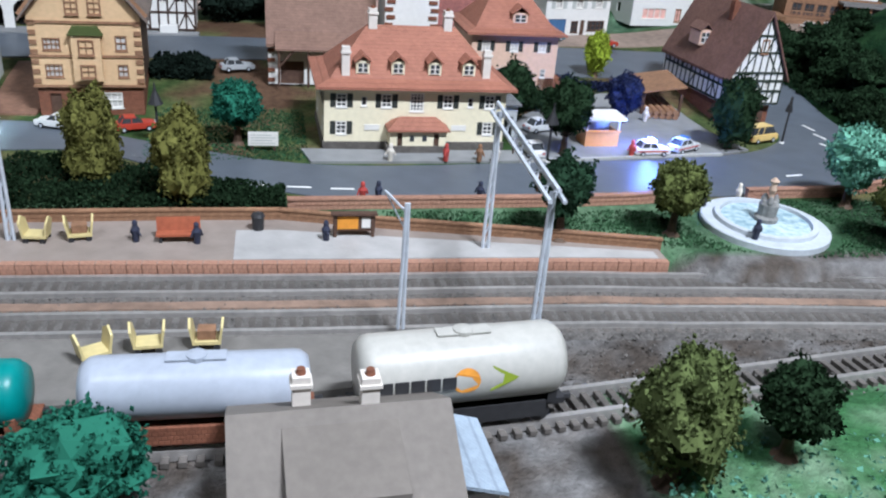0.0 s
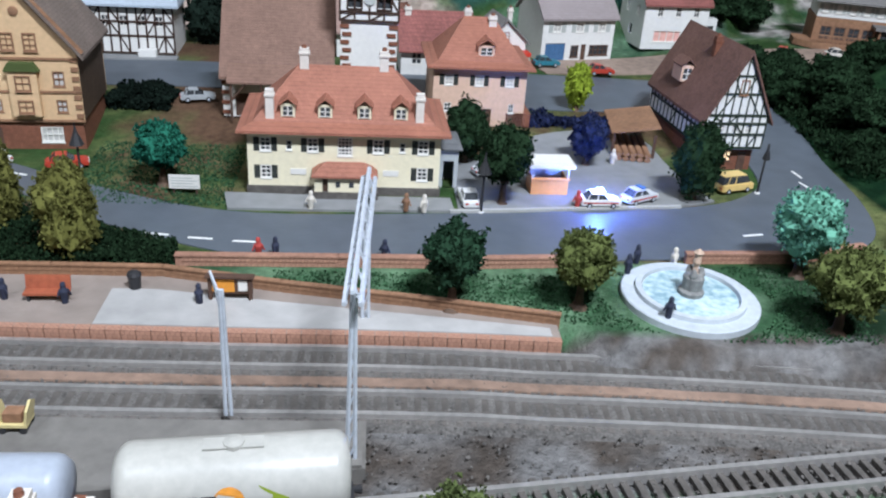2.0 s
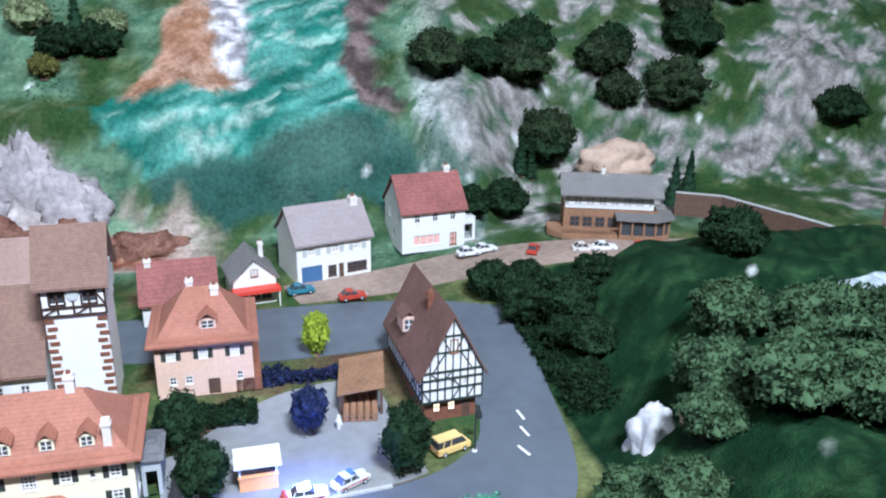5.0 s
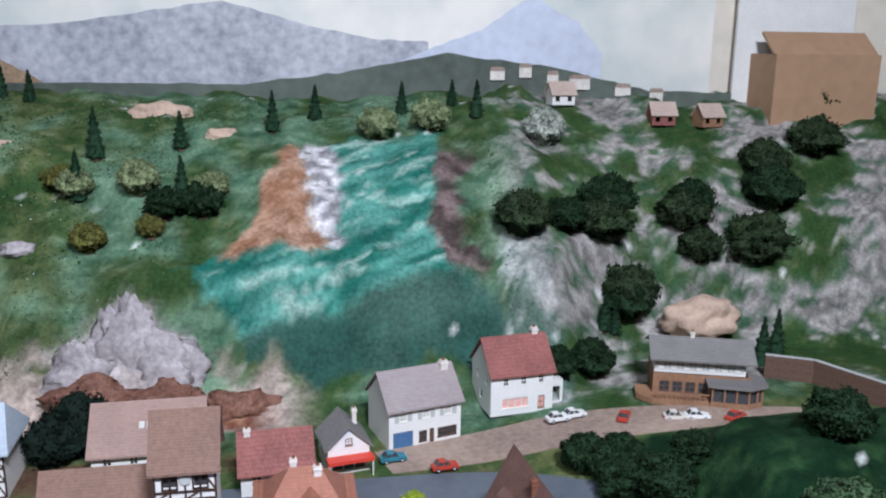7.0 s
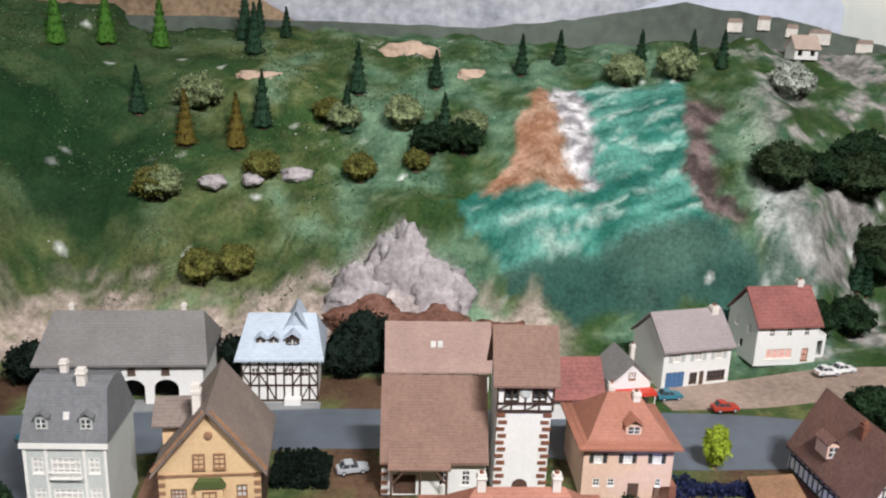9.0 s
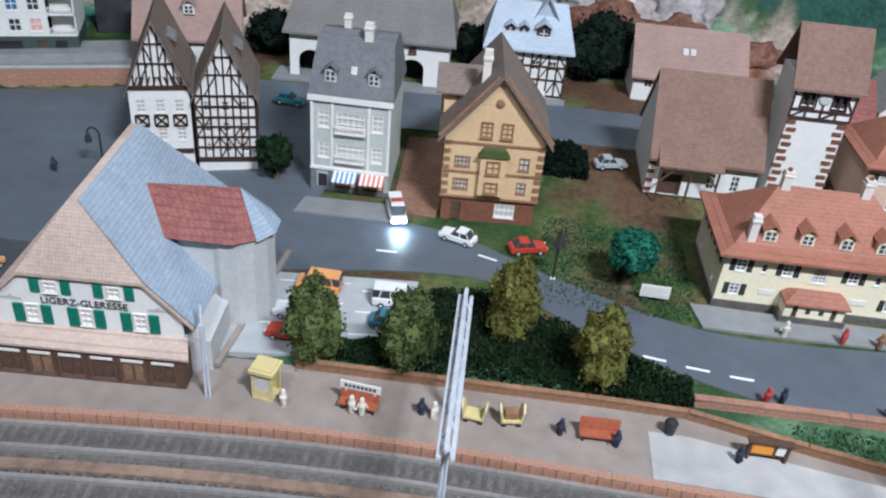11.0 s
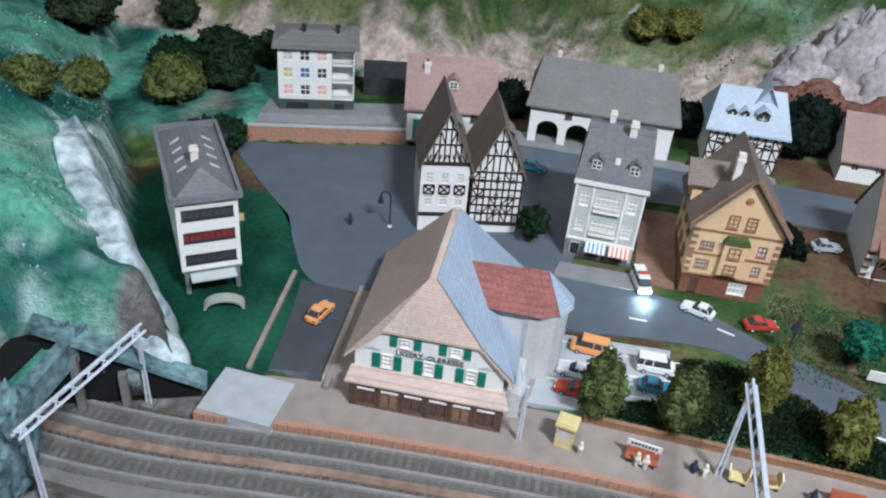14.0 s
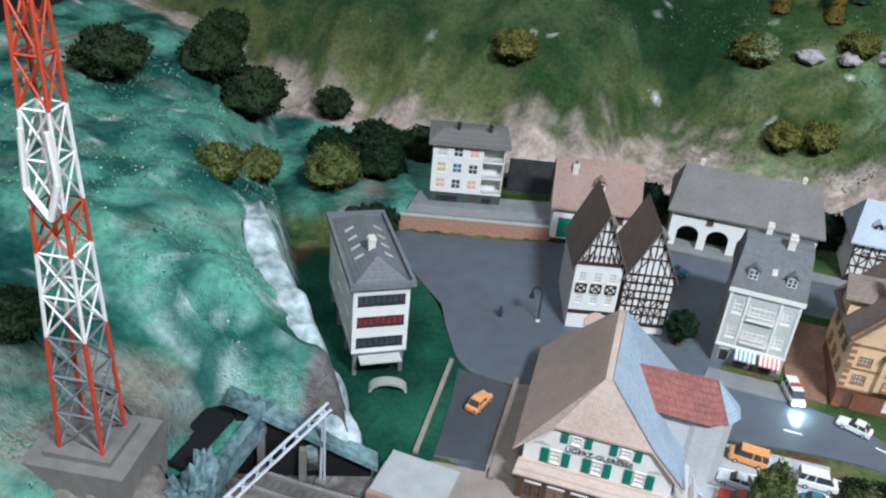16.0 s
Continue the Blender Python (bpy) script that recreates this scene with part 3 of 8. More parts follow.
def ribbon(name, a, b, n, m, material, label, category="road", lift=0.05, kind="structure"):
    """A strip of ground between two lines of points."""
    def at(line, t):
        k = t * (len(line) - 1)
        i = min(int(k), len(line) - 2)
        p0, p1, p2, p3 = line[max(i - 1, 0)], line[i], line[i + 1], line[min(i + 2, len(line) - 1)]
        s = k - i
        return [0.5 * (2 * p1[d] + (p2[d] - p0[d]) * s + (2 * p0[d] - 5 * p1[d] + 4 * p2[d] - p3[d]) * s * s + (3 * p1[d] - p0[d] - 3 * p2[d] + p3[d]) * s ** 3) for d in (0, 1)]
    v = []
    for i in range(n + 1):
        p, q = at(a, i / n), at(b, i / n)
        for j in range(m + 1):
            x, y = p[0] + (q[0] - p[0]) * j / m, p[1] + (q[1] - p[1]) * j / m
            v.append((x, y, height(x, y) + lift))
    f = [(i * (m + 1) + j, (i + 1) * (m + 1) + j, (i + 1) * (m + 1) + j + 1, i * (m + 1) + j + 1) for i in range(n) for j in range(m)]
    rim = [(0, j) for j in range(m + 1)] + [(i, m) for i in range(1, n + 1)] + [(n, j) for j in range(m - 1, -1, -1)] + [(i, 0) for i in range(n - 1, 0, -1)]
    k = len(v)
    for i, j in rim:
        x, y, z = v[i * (m + 1) + j]
        v.append((x, y, z - lift - 0.25))
    f += [(rim[s][0] * (m + 1) + rim[s][1], rim[(s + 1) % len(rim)][0] * (m + 1) + rim[(s + 1) % len(rim)][1], k + (s + 1) % len(rim), k + s) for s in range(len(rim))]
    return tagged(part(name, (v, f), material), label, category, kind=kind)


FAR = [(-20.5, 3.2), (-13.2, 3.2), (-7.3, 0.3), (-0.3, -2.3), (9.2, -1.9), (15.3, -1.2), (21.2, -0.3), (24.2, 1.2), (25.8, 3.4), (26.4, 8), (26.2, 12.6)]
NEAR = [(-20.0, -2.0), (-11.2, -0.6), (-6.1, -3.4), (0.8, -6.4), (9.8, -6.9), (16.2, -6.1), (22.5, -5.6), (27.6, -4.2), (29.9, 0), (31.0, 8), (31.0, 16)]
ribbon("road", FAR, NEAR, 90, 8, "asphalt", "smooth blue-grey asphalt village street with a bend")
ribbon("road", [(31, 16), (24, 18.6), (14, 19.0), (4, 18.8), (-8, 18.6), (-20, 17.6), (-33, 16.5)], [(26.2, 12.6), (22, 12.4), (14, 12.2), (4, 13.8), (-8, 13.8), (-20, 12.4), (-31, 9.5)], 80, 8, "asphalt", "blue-grey asphalt back street behind the church", lift=0.06)
ribbon("road", [(-45.5, 10.2), (-40.5, 11.6), (-36.5, 12.9), (-31.0, 14.6), (-19.5, 12.0)], [(-38.0, 3.5), (-36.2, 0.2), (-34.4, -2.2), (-31.8, -2.6), (-20.2, -2.0)], 50, 14, "asphalt", "wide blue-grey asphalt square before the timbered houses", lift=0.07)
ribbon("road", [(-34.6, -2.6), (-33.9, -6), (-33.2, -10.6)], [(-31.4, -2.8), (-31.0, -6), (-30.6, -9.9)], 12, 4, "asphalt_dark", "dark sunken lane beside the station", lift=0.06)
ribbon("pavement", [(-1, -0.35), (4, -0.4), (9.3, -0.3)], [(-0.6, -2.1), (4, -2.0), (9.4, -1.75)], 16, 3, "paving", "pale paved strip before the town hall", "pavement", lift=0.12)
ribbon("pavement", [(9.6, 4.0), (15, 8.4), (20.6, 8.8), (21.5, 3)], [(9.6, -1.75), (15.3, -1.1), (20.5, -0.3), (22.3, 0.3)], 20, 8, "paving", "grey paved yard with parked cars", "pavement", lift=0.1)
ribbon("pavement", [(-20.6, 4.6), (-15.9, 4.9)], [(-20.8, 3.0), (-15.7, 3.3)], 8, 3, "paving", "grey pavement before the shop house", "pavement", lift=0.16)
ribbon("pavement", [(-20.8, -2.4), (-13.6, -1.6)], [(-21.0, -8.2), (-13.9, -7.2)], 10, 8, "paving_pale", "pale concrete car park with marked bays", "pavement", lift=0.1)
ribbon("road", [(16.4, 22.6), (24, 24.5), (32, 25.5), (44, 23.5), (52, 22)], [(17.4, 19.4), (24, 20.0), (31, 20.6), (42, 20.0), (50, 18.5)], 40, 6, "lane_gravel", "brown gravel lane before the white houses", lift=0.08)


ribbon("pavement", [(-31.2, -2.6), (-30.5, -10.0)], [(-28.6, -1.6), (-28.6, -10.4)], 10, 3, "platform", "brown paved strip between the lane and the station", "pavement", lift=0.13)
ribbon("pavement", [(-44.2, 14.6), (-38, 16.2), (-31.5, 18.6)], [(-43.9, 11.3), (-38, 13.4), (-32.4, 15.5)], 16, 4, "paving", "grey concrete terrace above the brick wall", "pavement", lift=0.34)
ribbon("pavement", [(-16.2, 12.0), (-13.4, 12.2)], [(-16.0, 4.4), (-13.6, 4.3)], 8, 3, "bare_earth", "dark earth passage between the town houses", "pavement", lift=0.08)
ribbon("pavement", [(-26.2, 19.4), (-14, 19.2), (-7, 19.4)], [(-26.2, 17.4), (-14, 18.0), (-7, 18.6)], 16, 2, "paving", "grey pavement before the arcade house", "pavement", lift=0.14)

# ---- railway ----
EDGE = [(-37, -14.1), (-30, -12.9), (-25, -12.3), (-20, -11.8), (-15, -11.45), (-10, -11.45), (-5, -11.6), (1, -11.75), (7, -11.75), (14, -12.15)]


def platform_front(x):
    return sum(along(EDGE, x + d) for d in (-3, -1.5, 0, 1.5, 3)) / 5


def platform_back(x):
    return along([(-36, -11.6), (-33, -10.3), (-20, -8.2), (-2, -7.9), (2.4, -8.9), (12.6, -11.0)], x)


pv, n = [], 60
for i in range(n + 1):
    x = -35.4 + 47.7 * i / n
    yf, yb = platform_front(x), platform_back(x)
    pv += [(x, yf, BED_Z - 0.1), (x, yf, PLAT_Z), (x, yf + 0.28, PLAT_Z + 0.02), (x, yb, PLAT_Z + 0.05), (x, yb, BED_Z - 0.1)]
pf = [(i * 5 + j, i * 5 + j + 1, i * 5 + j + 6, i * 5 + j + 5) for i in range(n) for j in range(4)] + [(0, 1, 2, 3, 4), tuple(n * 5 + j for j in range(5))]
platform = tagged(part("platform", (pv, pf), "platform"), "long brown station platform with a worn glossy surface", "platform", kind="structure")
for i in range(96):
    x = -35.4 + 47.7 * (i + 0.5) / 96
    slope = math.degrees(math.atan2(platform_front(x + 0.2) - platform_front(x - 0.2), 0.4))
    part("edge_stone", lambda: bx(-0.235, 0.235, -0.06, 0.24, -0.48, 0.03), "brick_orange", platform, at=(x, platform_front(x), PLAT_Z + 0.0, slope), key=1)


# paler grey strip over the right part of the platform
mat("platform_pale", (0.40, 0.39, 0.375), rough=0.4, var=0.18, scale=0.5, bump=0.2)
pv, n = [], 20
for i in range(n + 1):
    x = -3.6 + 15.6 * i / n
    yf, yb = platform_front(x) + 0.3, platform_back(x) - 0.15
    pv += [(x, yf, PLAT_Z), (x, yf, PLAT_Z + 0.045), (x, yf + (yb - yf) * 0.72, PLAT_Z + 0.06), (x, yf + (yb - yf) * 0.72, PLAT_Z)]
part("pale_strip", (pv, [(i * 4 + j, i * 4 + j + 1, i * 4 + j + 5, i * 4 + j + 4) for i in range(n) for j in range(3)] + [(0, 1, 2, 3), tuple(n * 4 + j for j in range(4))]), "platform_pale", platform)


def track_y(k, x):
    base = platform_front(min(x, 11)) - 0.85 - 0.03 * max(0, x - 9) - 0.003 * max(0, x - 9) ** 2
    if k == 0:
        return base
    if k == 1:
        return base - 2.45
    return -20.4 + 0.04 * max(0, x + 1) + 0.085 * max(0, x - 2)


def track(k, x0, x1):
    t = thing("railway_track", x0, track_y(k, x0), BED_Z, 0, "model railway track with worn rails and dark sleepers on ballast", "track", "tracks", "structure")
    inv = t.matrix_basis.inverted()
    steps = int((x1 - x0) / 0.5)
    pts = [(x0 + (x1 - x0) * i / steps, track_y(k, x0 + (x1 - x0) * i / steps)) for i in range(steps + 1)]
    for s in (-0.56, 0.56):
        v = []
        for x, y in pts:
            for dy, dz in ((-0.1, 0.0), (-0.085, RAIL_Z - BED_Z), (0.085, RAIL_Z - BED_Z), (0.1, 0.0)):
                v.append((x - x0, y - pts[0][1] + s + dy, dz))
        f = [(i * 4 + j, i * 4 + j + 1, i * 4 + j + 5, i * 4 + j + 4) for i in range(steps) for j in range(3)]
        part("rail", (v, f), "rail", t)
    x, i = x0, 0
    while x < x1 and i < 290:
        a = math.degrees(math.atan2(track_y(k, x + 0.2) - track_y(k, x - 0.2), 0.4))
        part("sleeper", lambda: bx(-0.1, 0.1, -0.92, 0.92, 0.0, 0.15), "sleeper", t, at=(x - x0, track_y(k, x) - pts[0][1], 0, a), key=1)
        x, i = x + 0.42, i + 1
    return t


track(0, -47, 44)
track(1, -47, 44)
track(2, -30, 26)
for k, (a, b) in enumerate(((-47, 44), (-47, 44))):
    v = []
    for i in range(121):
        x = a + (b - a) * i / 120
        y = track_y(k, x)
        v += [(x, y - 1.15, BED_Z - 0.15), (x, y - 0.98, BED_Z + 0.143), (x, y + 0.75, BED_Z + 0.143), (x, y + 0.8, BED_Z - 0.15)]
    tagged(part("ballast_bed", (v, [(i * 4 + j, i * 4 + j + 1, i * 4 + j + 5, i * 4 + j + 4) for i in range(120) for j in range(3)]), "ballast"), "grey-brown ballast bed under the rails", "ballast", kind="structure")
v = []
for i in range(121):
    x = -47 + 91 * i / 120
    y, wob = track_y(0, x) - 1.22, 0.08 * noise.noise(Vector((x * 0.4, 0, 2)))
    v += [(x, y - 0.3 + wob, BED_Z - 0.1), (x, y - 0.24 + wob, BED_Z + 0.17), (x, y + 0.2 + wob, BED_Z + 0.17), (x, y + 0.26 + wob, BED_Z - 0.1)]
tagged(part("track_strip", (v, [(i * 4 + j, i * 4 + j + 1, i * 4 + j + 5, i * 4 + j + 4) for i in range(120) for j in range(3)]), "trackbed"), "tan sandy strip between the two tracks", "ballast", kind="structure")
r = random.Random(8)
v, f = [], []
for i in range(9000):
    x = r.uniform(-36, 34)
    y = r.uniform(-20.5, platform_front(min(x, 12)) - 0.2) if r.random() < 0.5 else track_y(r.choice((0, 1)), x) + r.choice((-1, 1)) * r.uniform(0.5, 1.0)
    s = r.uniform(0.03, 0.085)
    q = Euler((r.random() * 6, r.random() * 6, r.random() * 6)).to_matrix()
    k = len(v)
    v += [tuple(Vector((x, y, BED_Z + 0.13)) + q @ (Vector(c) * s)) for c in ((1, 0, 0), (-1, 0, 0), (0, 1, 0), (0, -1, 0), (0, 0, 0.8), (0, 0, -0.8))]
    f += [(k, k + 2, k + 4), (k + 2, k + 1, k + 4), (k + 1, k + 3, k + 4), (k + 3, k, k + 4), (k + 2, k, k + 5), (k + 1, k + 2, k + 5), (k + 3, k + 1, k + 5), (k, k + 3, k + 5)]
tagged(part("gravel", (v, f), "ballast_stone"), "loose grey gravel between the tracks", "gravel", kind="stuff")

# middle platform between the tracks
pv, n = [], 40
for i in range(n + 1):
    x = -42 + 47.6 * i / n
    yf, yb = track_y(1, x) - 1.2, min(track_y(1, x) - 1.4, -19.2 + 0.12 * max(0, x + 2))
    pv += [(x, yf, BED_Z - 0.1), (x, yf, PLAT_Z - 0.1), (x, yb, PLAT_Z - 0.1), (x, yb, BED_Z - 0.1)]
pf = [(i * 4 + j, i * 4 + j + 1, i * 4 + j + 5, i * 4 + j + 4) for i in range(n) for j in range(3)] + [(0, 1, 2, 3), tuple(n * 4 + j for j in range(4))]
tagged(part("platform", (pv, pf), "concrete"), "grey concrete loading platform beside the tracks", "platform", kind="structure")

# ---- backdrop and room ----
mat("sky_paint", (0.47, 0.56, 0.53), var=0.12, colour2=(0.80, 0.76, 0.69), scale=0.07, rough=0.5)
mat("mountain_paint", (0.29, 0.31, 0.36), var=0.25, scale=0.45, colour2=(0.56, 0.57, 0.60), rough=0.6)
mat("mountain_snow", (0.52, 0.56, 0.64), var=0.12, scale=0.4, rough=0.6)
mat("foothill_paint", (0.09, 0.11, 0.09), var=0.3, scale=0.3, rough=0.7)
mat("room_wall", (0.06, 0.06, 0.06), var=0.05)
mat("room_floor", (0.08, 0.07, 0.06), var=0.15)
mat("cardboard", (0.36, 0.22, 0.13), var=0.12, scale=0.3)
tagged(part("backdrop", bx(-80, 60, 62.3, 62.9, 10, 60), "sky_paint"), "pale blue-green painted sky panel behind the hills", "backdrop", kind="structure")
def ridge_panel(name, pts, y, z0, material, label):
    r2 = random.Random(len(pts))
    line = []
    for (xa, za), (xb, zb) in zip(pts, pts[1:]):
        for i in range(8):
            t = i / 8
            line.append((xa + (xb - xa) * t, za + (zb - za) * t + r2.uniform(-0.12, 0.12)))
    line.append(pts[-1])
    return tagged(part(name, prism([(line[0][0], z0)] + line + [(line[-1][0], z0)], y, y + 0.2, "y"), material), label, "backdrop", kind="structure")


ridge_panel("backdrop", [(-60, 29), (-30, 30.2), (-10, 31.8), (4, 34.2), (12, 32.0), (20, 30.4), (26, 30.2)], 61.6, 12, "mountain_paint", "painted bluish mountain range on the backdrop")
ridge_panel("backdrop", [(18, 26), (26, 29.4), (32, 31.6), (37.5, 35.3), (43, 32.6), (46, 29.2)], 61.2, 12, "mountain_snow", "painted snow-covered peak on the backdrop")
ridge_panel("backdrop", [(-60, 25.5), (-10, 25.6), (6, 25.6), (16, 26.8), (28, 29.0), (40, 27.6), (52, 25.0), (62, 24.8)], 60.4, 12, "foothill_paint", "painted dark foothills on the backdrop")
mat("brown_range_paint", (0.20, 0.13, 0.075), var=0.4, scale=0.8, colour2=(0.36, 0.25, 0.16), rough=0.7)
ridge_panel("backdrop", [(-70, 30.5), (-46, 30.0), (-36, 27.0), (-26, 29.0), (-19, 28.4), (-14, 25.4)], 60.9, 12, "brown_range_paint", "painted brown wooded range on the backdrop")
mat("village_paint", (0.62, 0.58, 0.52), var=0.2, scale=1.5, rough=0.6)
mat("village_roof_paint", (0.30, 0.22, 0.18), var=0.2, scale=1.5, rough=0.6)
for x, z, w, k in ((33.6, 27.9, 3.0, 1.0), (36.8, 28.2, 2.6, 1.3), (40.0, 27.6, 2.4, 0.8), (43.2, 26.9, 4.4, 1.5), (48.4, 26.2, 3.4, 0.9), (52.5, 25.6, 3.0, 1.1)):
    z, w, k = z - 1.15, w * 0.55, k * 0.4
    tagged(part("backdrop", bx(x - w / 2, x + w / 2, 60.1, 60.25, z - 0.6, z + k), "village_paint"), "pale painted village house on the backdrop", "backdrop", "painted village", kind="structure")
    tagged(part("backdrop", prism([(x - w * 0.55, z + k), (x + w * 0.55, z + k), (x + w * 0.4, z + k + 0.45), (x - w * 0.4, z + k + 0.45)], 60.05, 60.25, "y"), "village_roof_paint"), "brown painted village roof on the backdrop", "backdrop", "painted village", kind="structure")
F = -62
tagged(part("floor", bx(-150, 150, -170, 75, F - 2, F), "room_floor"), "dark room floor under the layout", "floor", kind="structure")
tagged(part("ceiling", bx(-150, 150, -170, 75, 122, 124), "room_wall"), "plain dark ceiling", "ceiling", kind="structure")
tagged(part("wall_north", bx(-150, 150, 73, 75, F, 122), "room_wall"), "plain dark wall behind the layout", "wall", kind="structure")
tagged(part("wall_south", bx(-150, 150, -170, -168, F, 122), "room_wall"), "plain dark wall", "wall", kind="structure")
tagged(part("wall_west", bx(-150, -148, -168, 73, F, 122), "room_wall"), "plain dark wall", "wall", kind="structure")
tagged(part("wall_east", bx(148, 150, -168, 73, F, 122), "room_wall"), "plain dark wall", "wall", kind="structure")
tagged(part("layout_base", bx(-78, 78, -27, 72, F, -1.6), "wood"), "wooden base of the layout standing on the floor", "base", kind="structure")
cb = thing("cardboard_box", 69, 58, 14, 0, "brown cardboard box standing open behind the hills", "box")
part("panel", bx(-4.9, 8, -3, -2.6, -6, 15.4), "cardboard", cb)
part("side_panel", bx(-4.9, -4.5, -2.59, 3, -6, 15.4), "cardboard", cb)
part("back_panel", bx(-4.4, 8, 2.5, 2.9, -6, 15.0), "cardboard", cb)
part("flap", moved(bx(-4.9, 8, 0, 0.3, 0, 4), 0, -2.6, 15.3, rx=-50), "cardboard", cb)
mat("panel_cream", (0.66, 0.60, 0.50), var=0.1, scale=0.2)
tagged(part("backdrop", bx(60.0, 90, 62.3, 62.9, -6, 60), "panel_cream"), "cream end panel beside the painted sky", "backdrop", kind="structure")
part("lining", bx(-6.9, 8, 2.6, 3, -6, 27), "white", cb)
for x in (-34, 30):
    lt = thing("ceiling_light", x, -62, 96.5, 0, "long fluorescent light hanging over the visitors", "lamp", "ceiling lights")
    part("housing", bx(-22, 22, -5, 5, 0.8, 3.0), "white", lt)
    part("cable", tube((-12, 0, 3), (-12, 0, 26), 0.3), "metal_dark", lt)
    part("cable", tube((12, 0, 3), (12, 0, 26), 0.3), "metal_dark", lt)


# ---- houses ----
def timber_face(h, w, levels, gable, px, py, rz, posts=6, material="timber", t=0.1, seed=1, braces=0.6):
    """Timber framing on a wall face: rails at each level, posts, braces, and rafters in the gable."""
    r = random.Random(seed)
    for z in levels:
        beam(h, -w / 2, z, w / 2, z, -0.02, material, t * 1.15, rz, px, py)
    for za, zb in zip(levels, levels[1:]):
        for i in range(posts + 1):
            x = -w / 2 + w * i / posts
            beam(h, x, za, x, zb, -0.01, material, t, rz, px, py)
            if i < posts and r.random() < braces:
                s = w / posts
                if r.random() < 0.5:
                    beam(h, x, za, x + s, zb, -0.005, material, t * 0.8, rz, px, py)
                else:
                    beam(h, x, zb, x + s, za, -0.005, material, t * 0.8, rz, px, py)
    if gable:
        z1 = levels[-1]
        for s in (-1, 1):
            beam(h, s * w / 2, z1, 0, z1 + gable, -0.02, material, t * 1.2, rz, px, py)
        for k in (0.36, 0.66):
            hw = w / 2 * (1 - k)
            beam(h, -hw, z1 + gable * k, hw, z1 + gable * k, -0.015, material, t, rz, px, py)
        for i in range(1, posts):
            x = -w / 2 + w * i / posts
            beam(h, x, z1, x, z1 + gable * (1 - abs(x) / (w / 2)) * 0.97, -0.01, material, t * 0.9, rz, px, py)
        for s in (-1, 1):
            beam(h, s * w * 0.33, z1, s * w * 0.12, z1 + gable * 0.36, -0.006, material, t * 0.8, rz, px, py)
            beam(h, s * w * 0.05, z1 + gable * 0.36, s * w * 0.17, z1 + gable * 0.64, -0.006, material, t * 0.8, rz, px, py)


def dormer(h, x, y, z, w, ht, d, roof, wall="white", pane="pane", gabled=True):
    dm = part("dormer", lambda: bx(-w / 2, w / 2, 0, d, 0, ht), wall, h, at=(x, y, z), key=(w, ht, d))
    part("dormer_roof", (lambda: moved(gable_roof(w, d, w * 0.38, 0.1, 0.07, "y", 0.12), 0, d / 2, ht)) if gabled else (lambda: ([(-w * .62, -.12, ht - .02), (w * .62, -.12, ht - .02), (w * .62, d, ht + .3), (-w * .62, d, ht + .3), (-w * .62, -.12, ht + .06), (w * .62, -.12, ht + .06), (w * .62, d, ht + .38), (-w * .62, d, ht + .38)], bx(0, 1, 0, 1, 0, 1)[1] and [(3, 2, 1, 0), (4, 5, 6, 7), (0, 1, 5, 4), (1, 2, 6, 5), (2, 3, 7, 6), (3, 0, 4, 7)])), roof, dm, key=(w, ht, d, gabled))
    part("dormer_window", lambda: join(bx(-w * .34, w * .34, -0.03, -0.005, ht * .18, ht * .82)), pane, dm, key=(w, ht))
    part("dormer_bars", lambda: join(bx(-0.03, 0.03, -0.05, -0.031, ht * .18, ht * .82), bx(-w * .34, w * .34, -0.05, -0.031, ht * .47, ht * .53), bx(-w * .4, w * .4, -0.05, -0.031, ht * .12, ht * .18)), "frame", dm, key=(w, ht))
    return dm


# town hall
h = thing("town_hall", 4.35, 2.5, 0, 1.5, "cream plaster town hall with red hipped roof and dark shutters", "house")
xs_s, xs_n = (-3.55, -1.45, 1.5, 3.55), (-2.5, 2.6)
holes = row(xs_s, 2.05, 0.5, 0.66) + row(xs_n, 2.12, 0.26, 0.45) + [(-0.34, 0.34, 1.88, 2.78)] + row((-3.55, 3.55), 0.75, 0.5, 0.64)
side = row((-1.5, 0, 1.5), 2.05, 0.5, 0.66) + row((-1.5, 1.5), 0.75, 0.5, 0.64)
shell(h, 8.7, 5.0, 0, 3.0, "cream", {"front": holes, "left": side, "right": side})
for x in xs_s:
    window(h, x, -2.46, 2.05, 0.5, 0.66, shutters="shutter_dark", cross=(1, 2))
for x in xs_n:
    window(h, x, -2.46, 2.12, 0.26, 0.45, cross=(0, 1))
window(h, 0, -2.46, 1.88, 0.68, 0.9, cross=(3, 4))
for x in (-3.55, 3.55):
    window(h, x, -2.46, 0.75, 0.5, 0.64, shutters="shutter_dark", cross=(1, 2))
for s in (-1, 1):
    for y in (-1.5, 0, 1.5):
        window(h, s * 4.31, y, 2.05, 0.5, 0.66, rz=90 * s, shutters="shutter_dark", cross=(1, 2))
    for y in (-1.5, 1.5):
        window(h, s * 4.31, y, 0.75, 0.5, 0.64, rz=90 * s, cross=(1, 2))
    part("grille", join(*[bx(-0.32 + 0.16 * i, -0.28 + 0.16 * i, -2.54, -2.5, 0.98, 1.22) for i in range(5)], bx(-0.36, 0.36, -2.53, -2.505, 0.96, 1.24)), "frame", h, at=(s * 2.1, 0, 0))
part("plinth", join(bx(-4.42, 4.42, -2.57, -2.505, 0, 0.4), bx(-4.42, -4.355, -2.5, 2.5, 0, 0.4), bx(4.355, 4.42, -2.5, 2.5, 0, 0.4)), "stonebase", h)
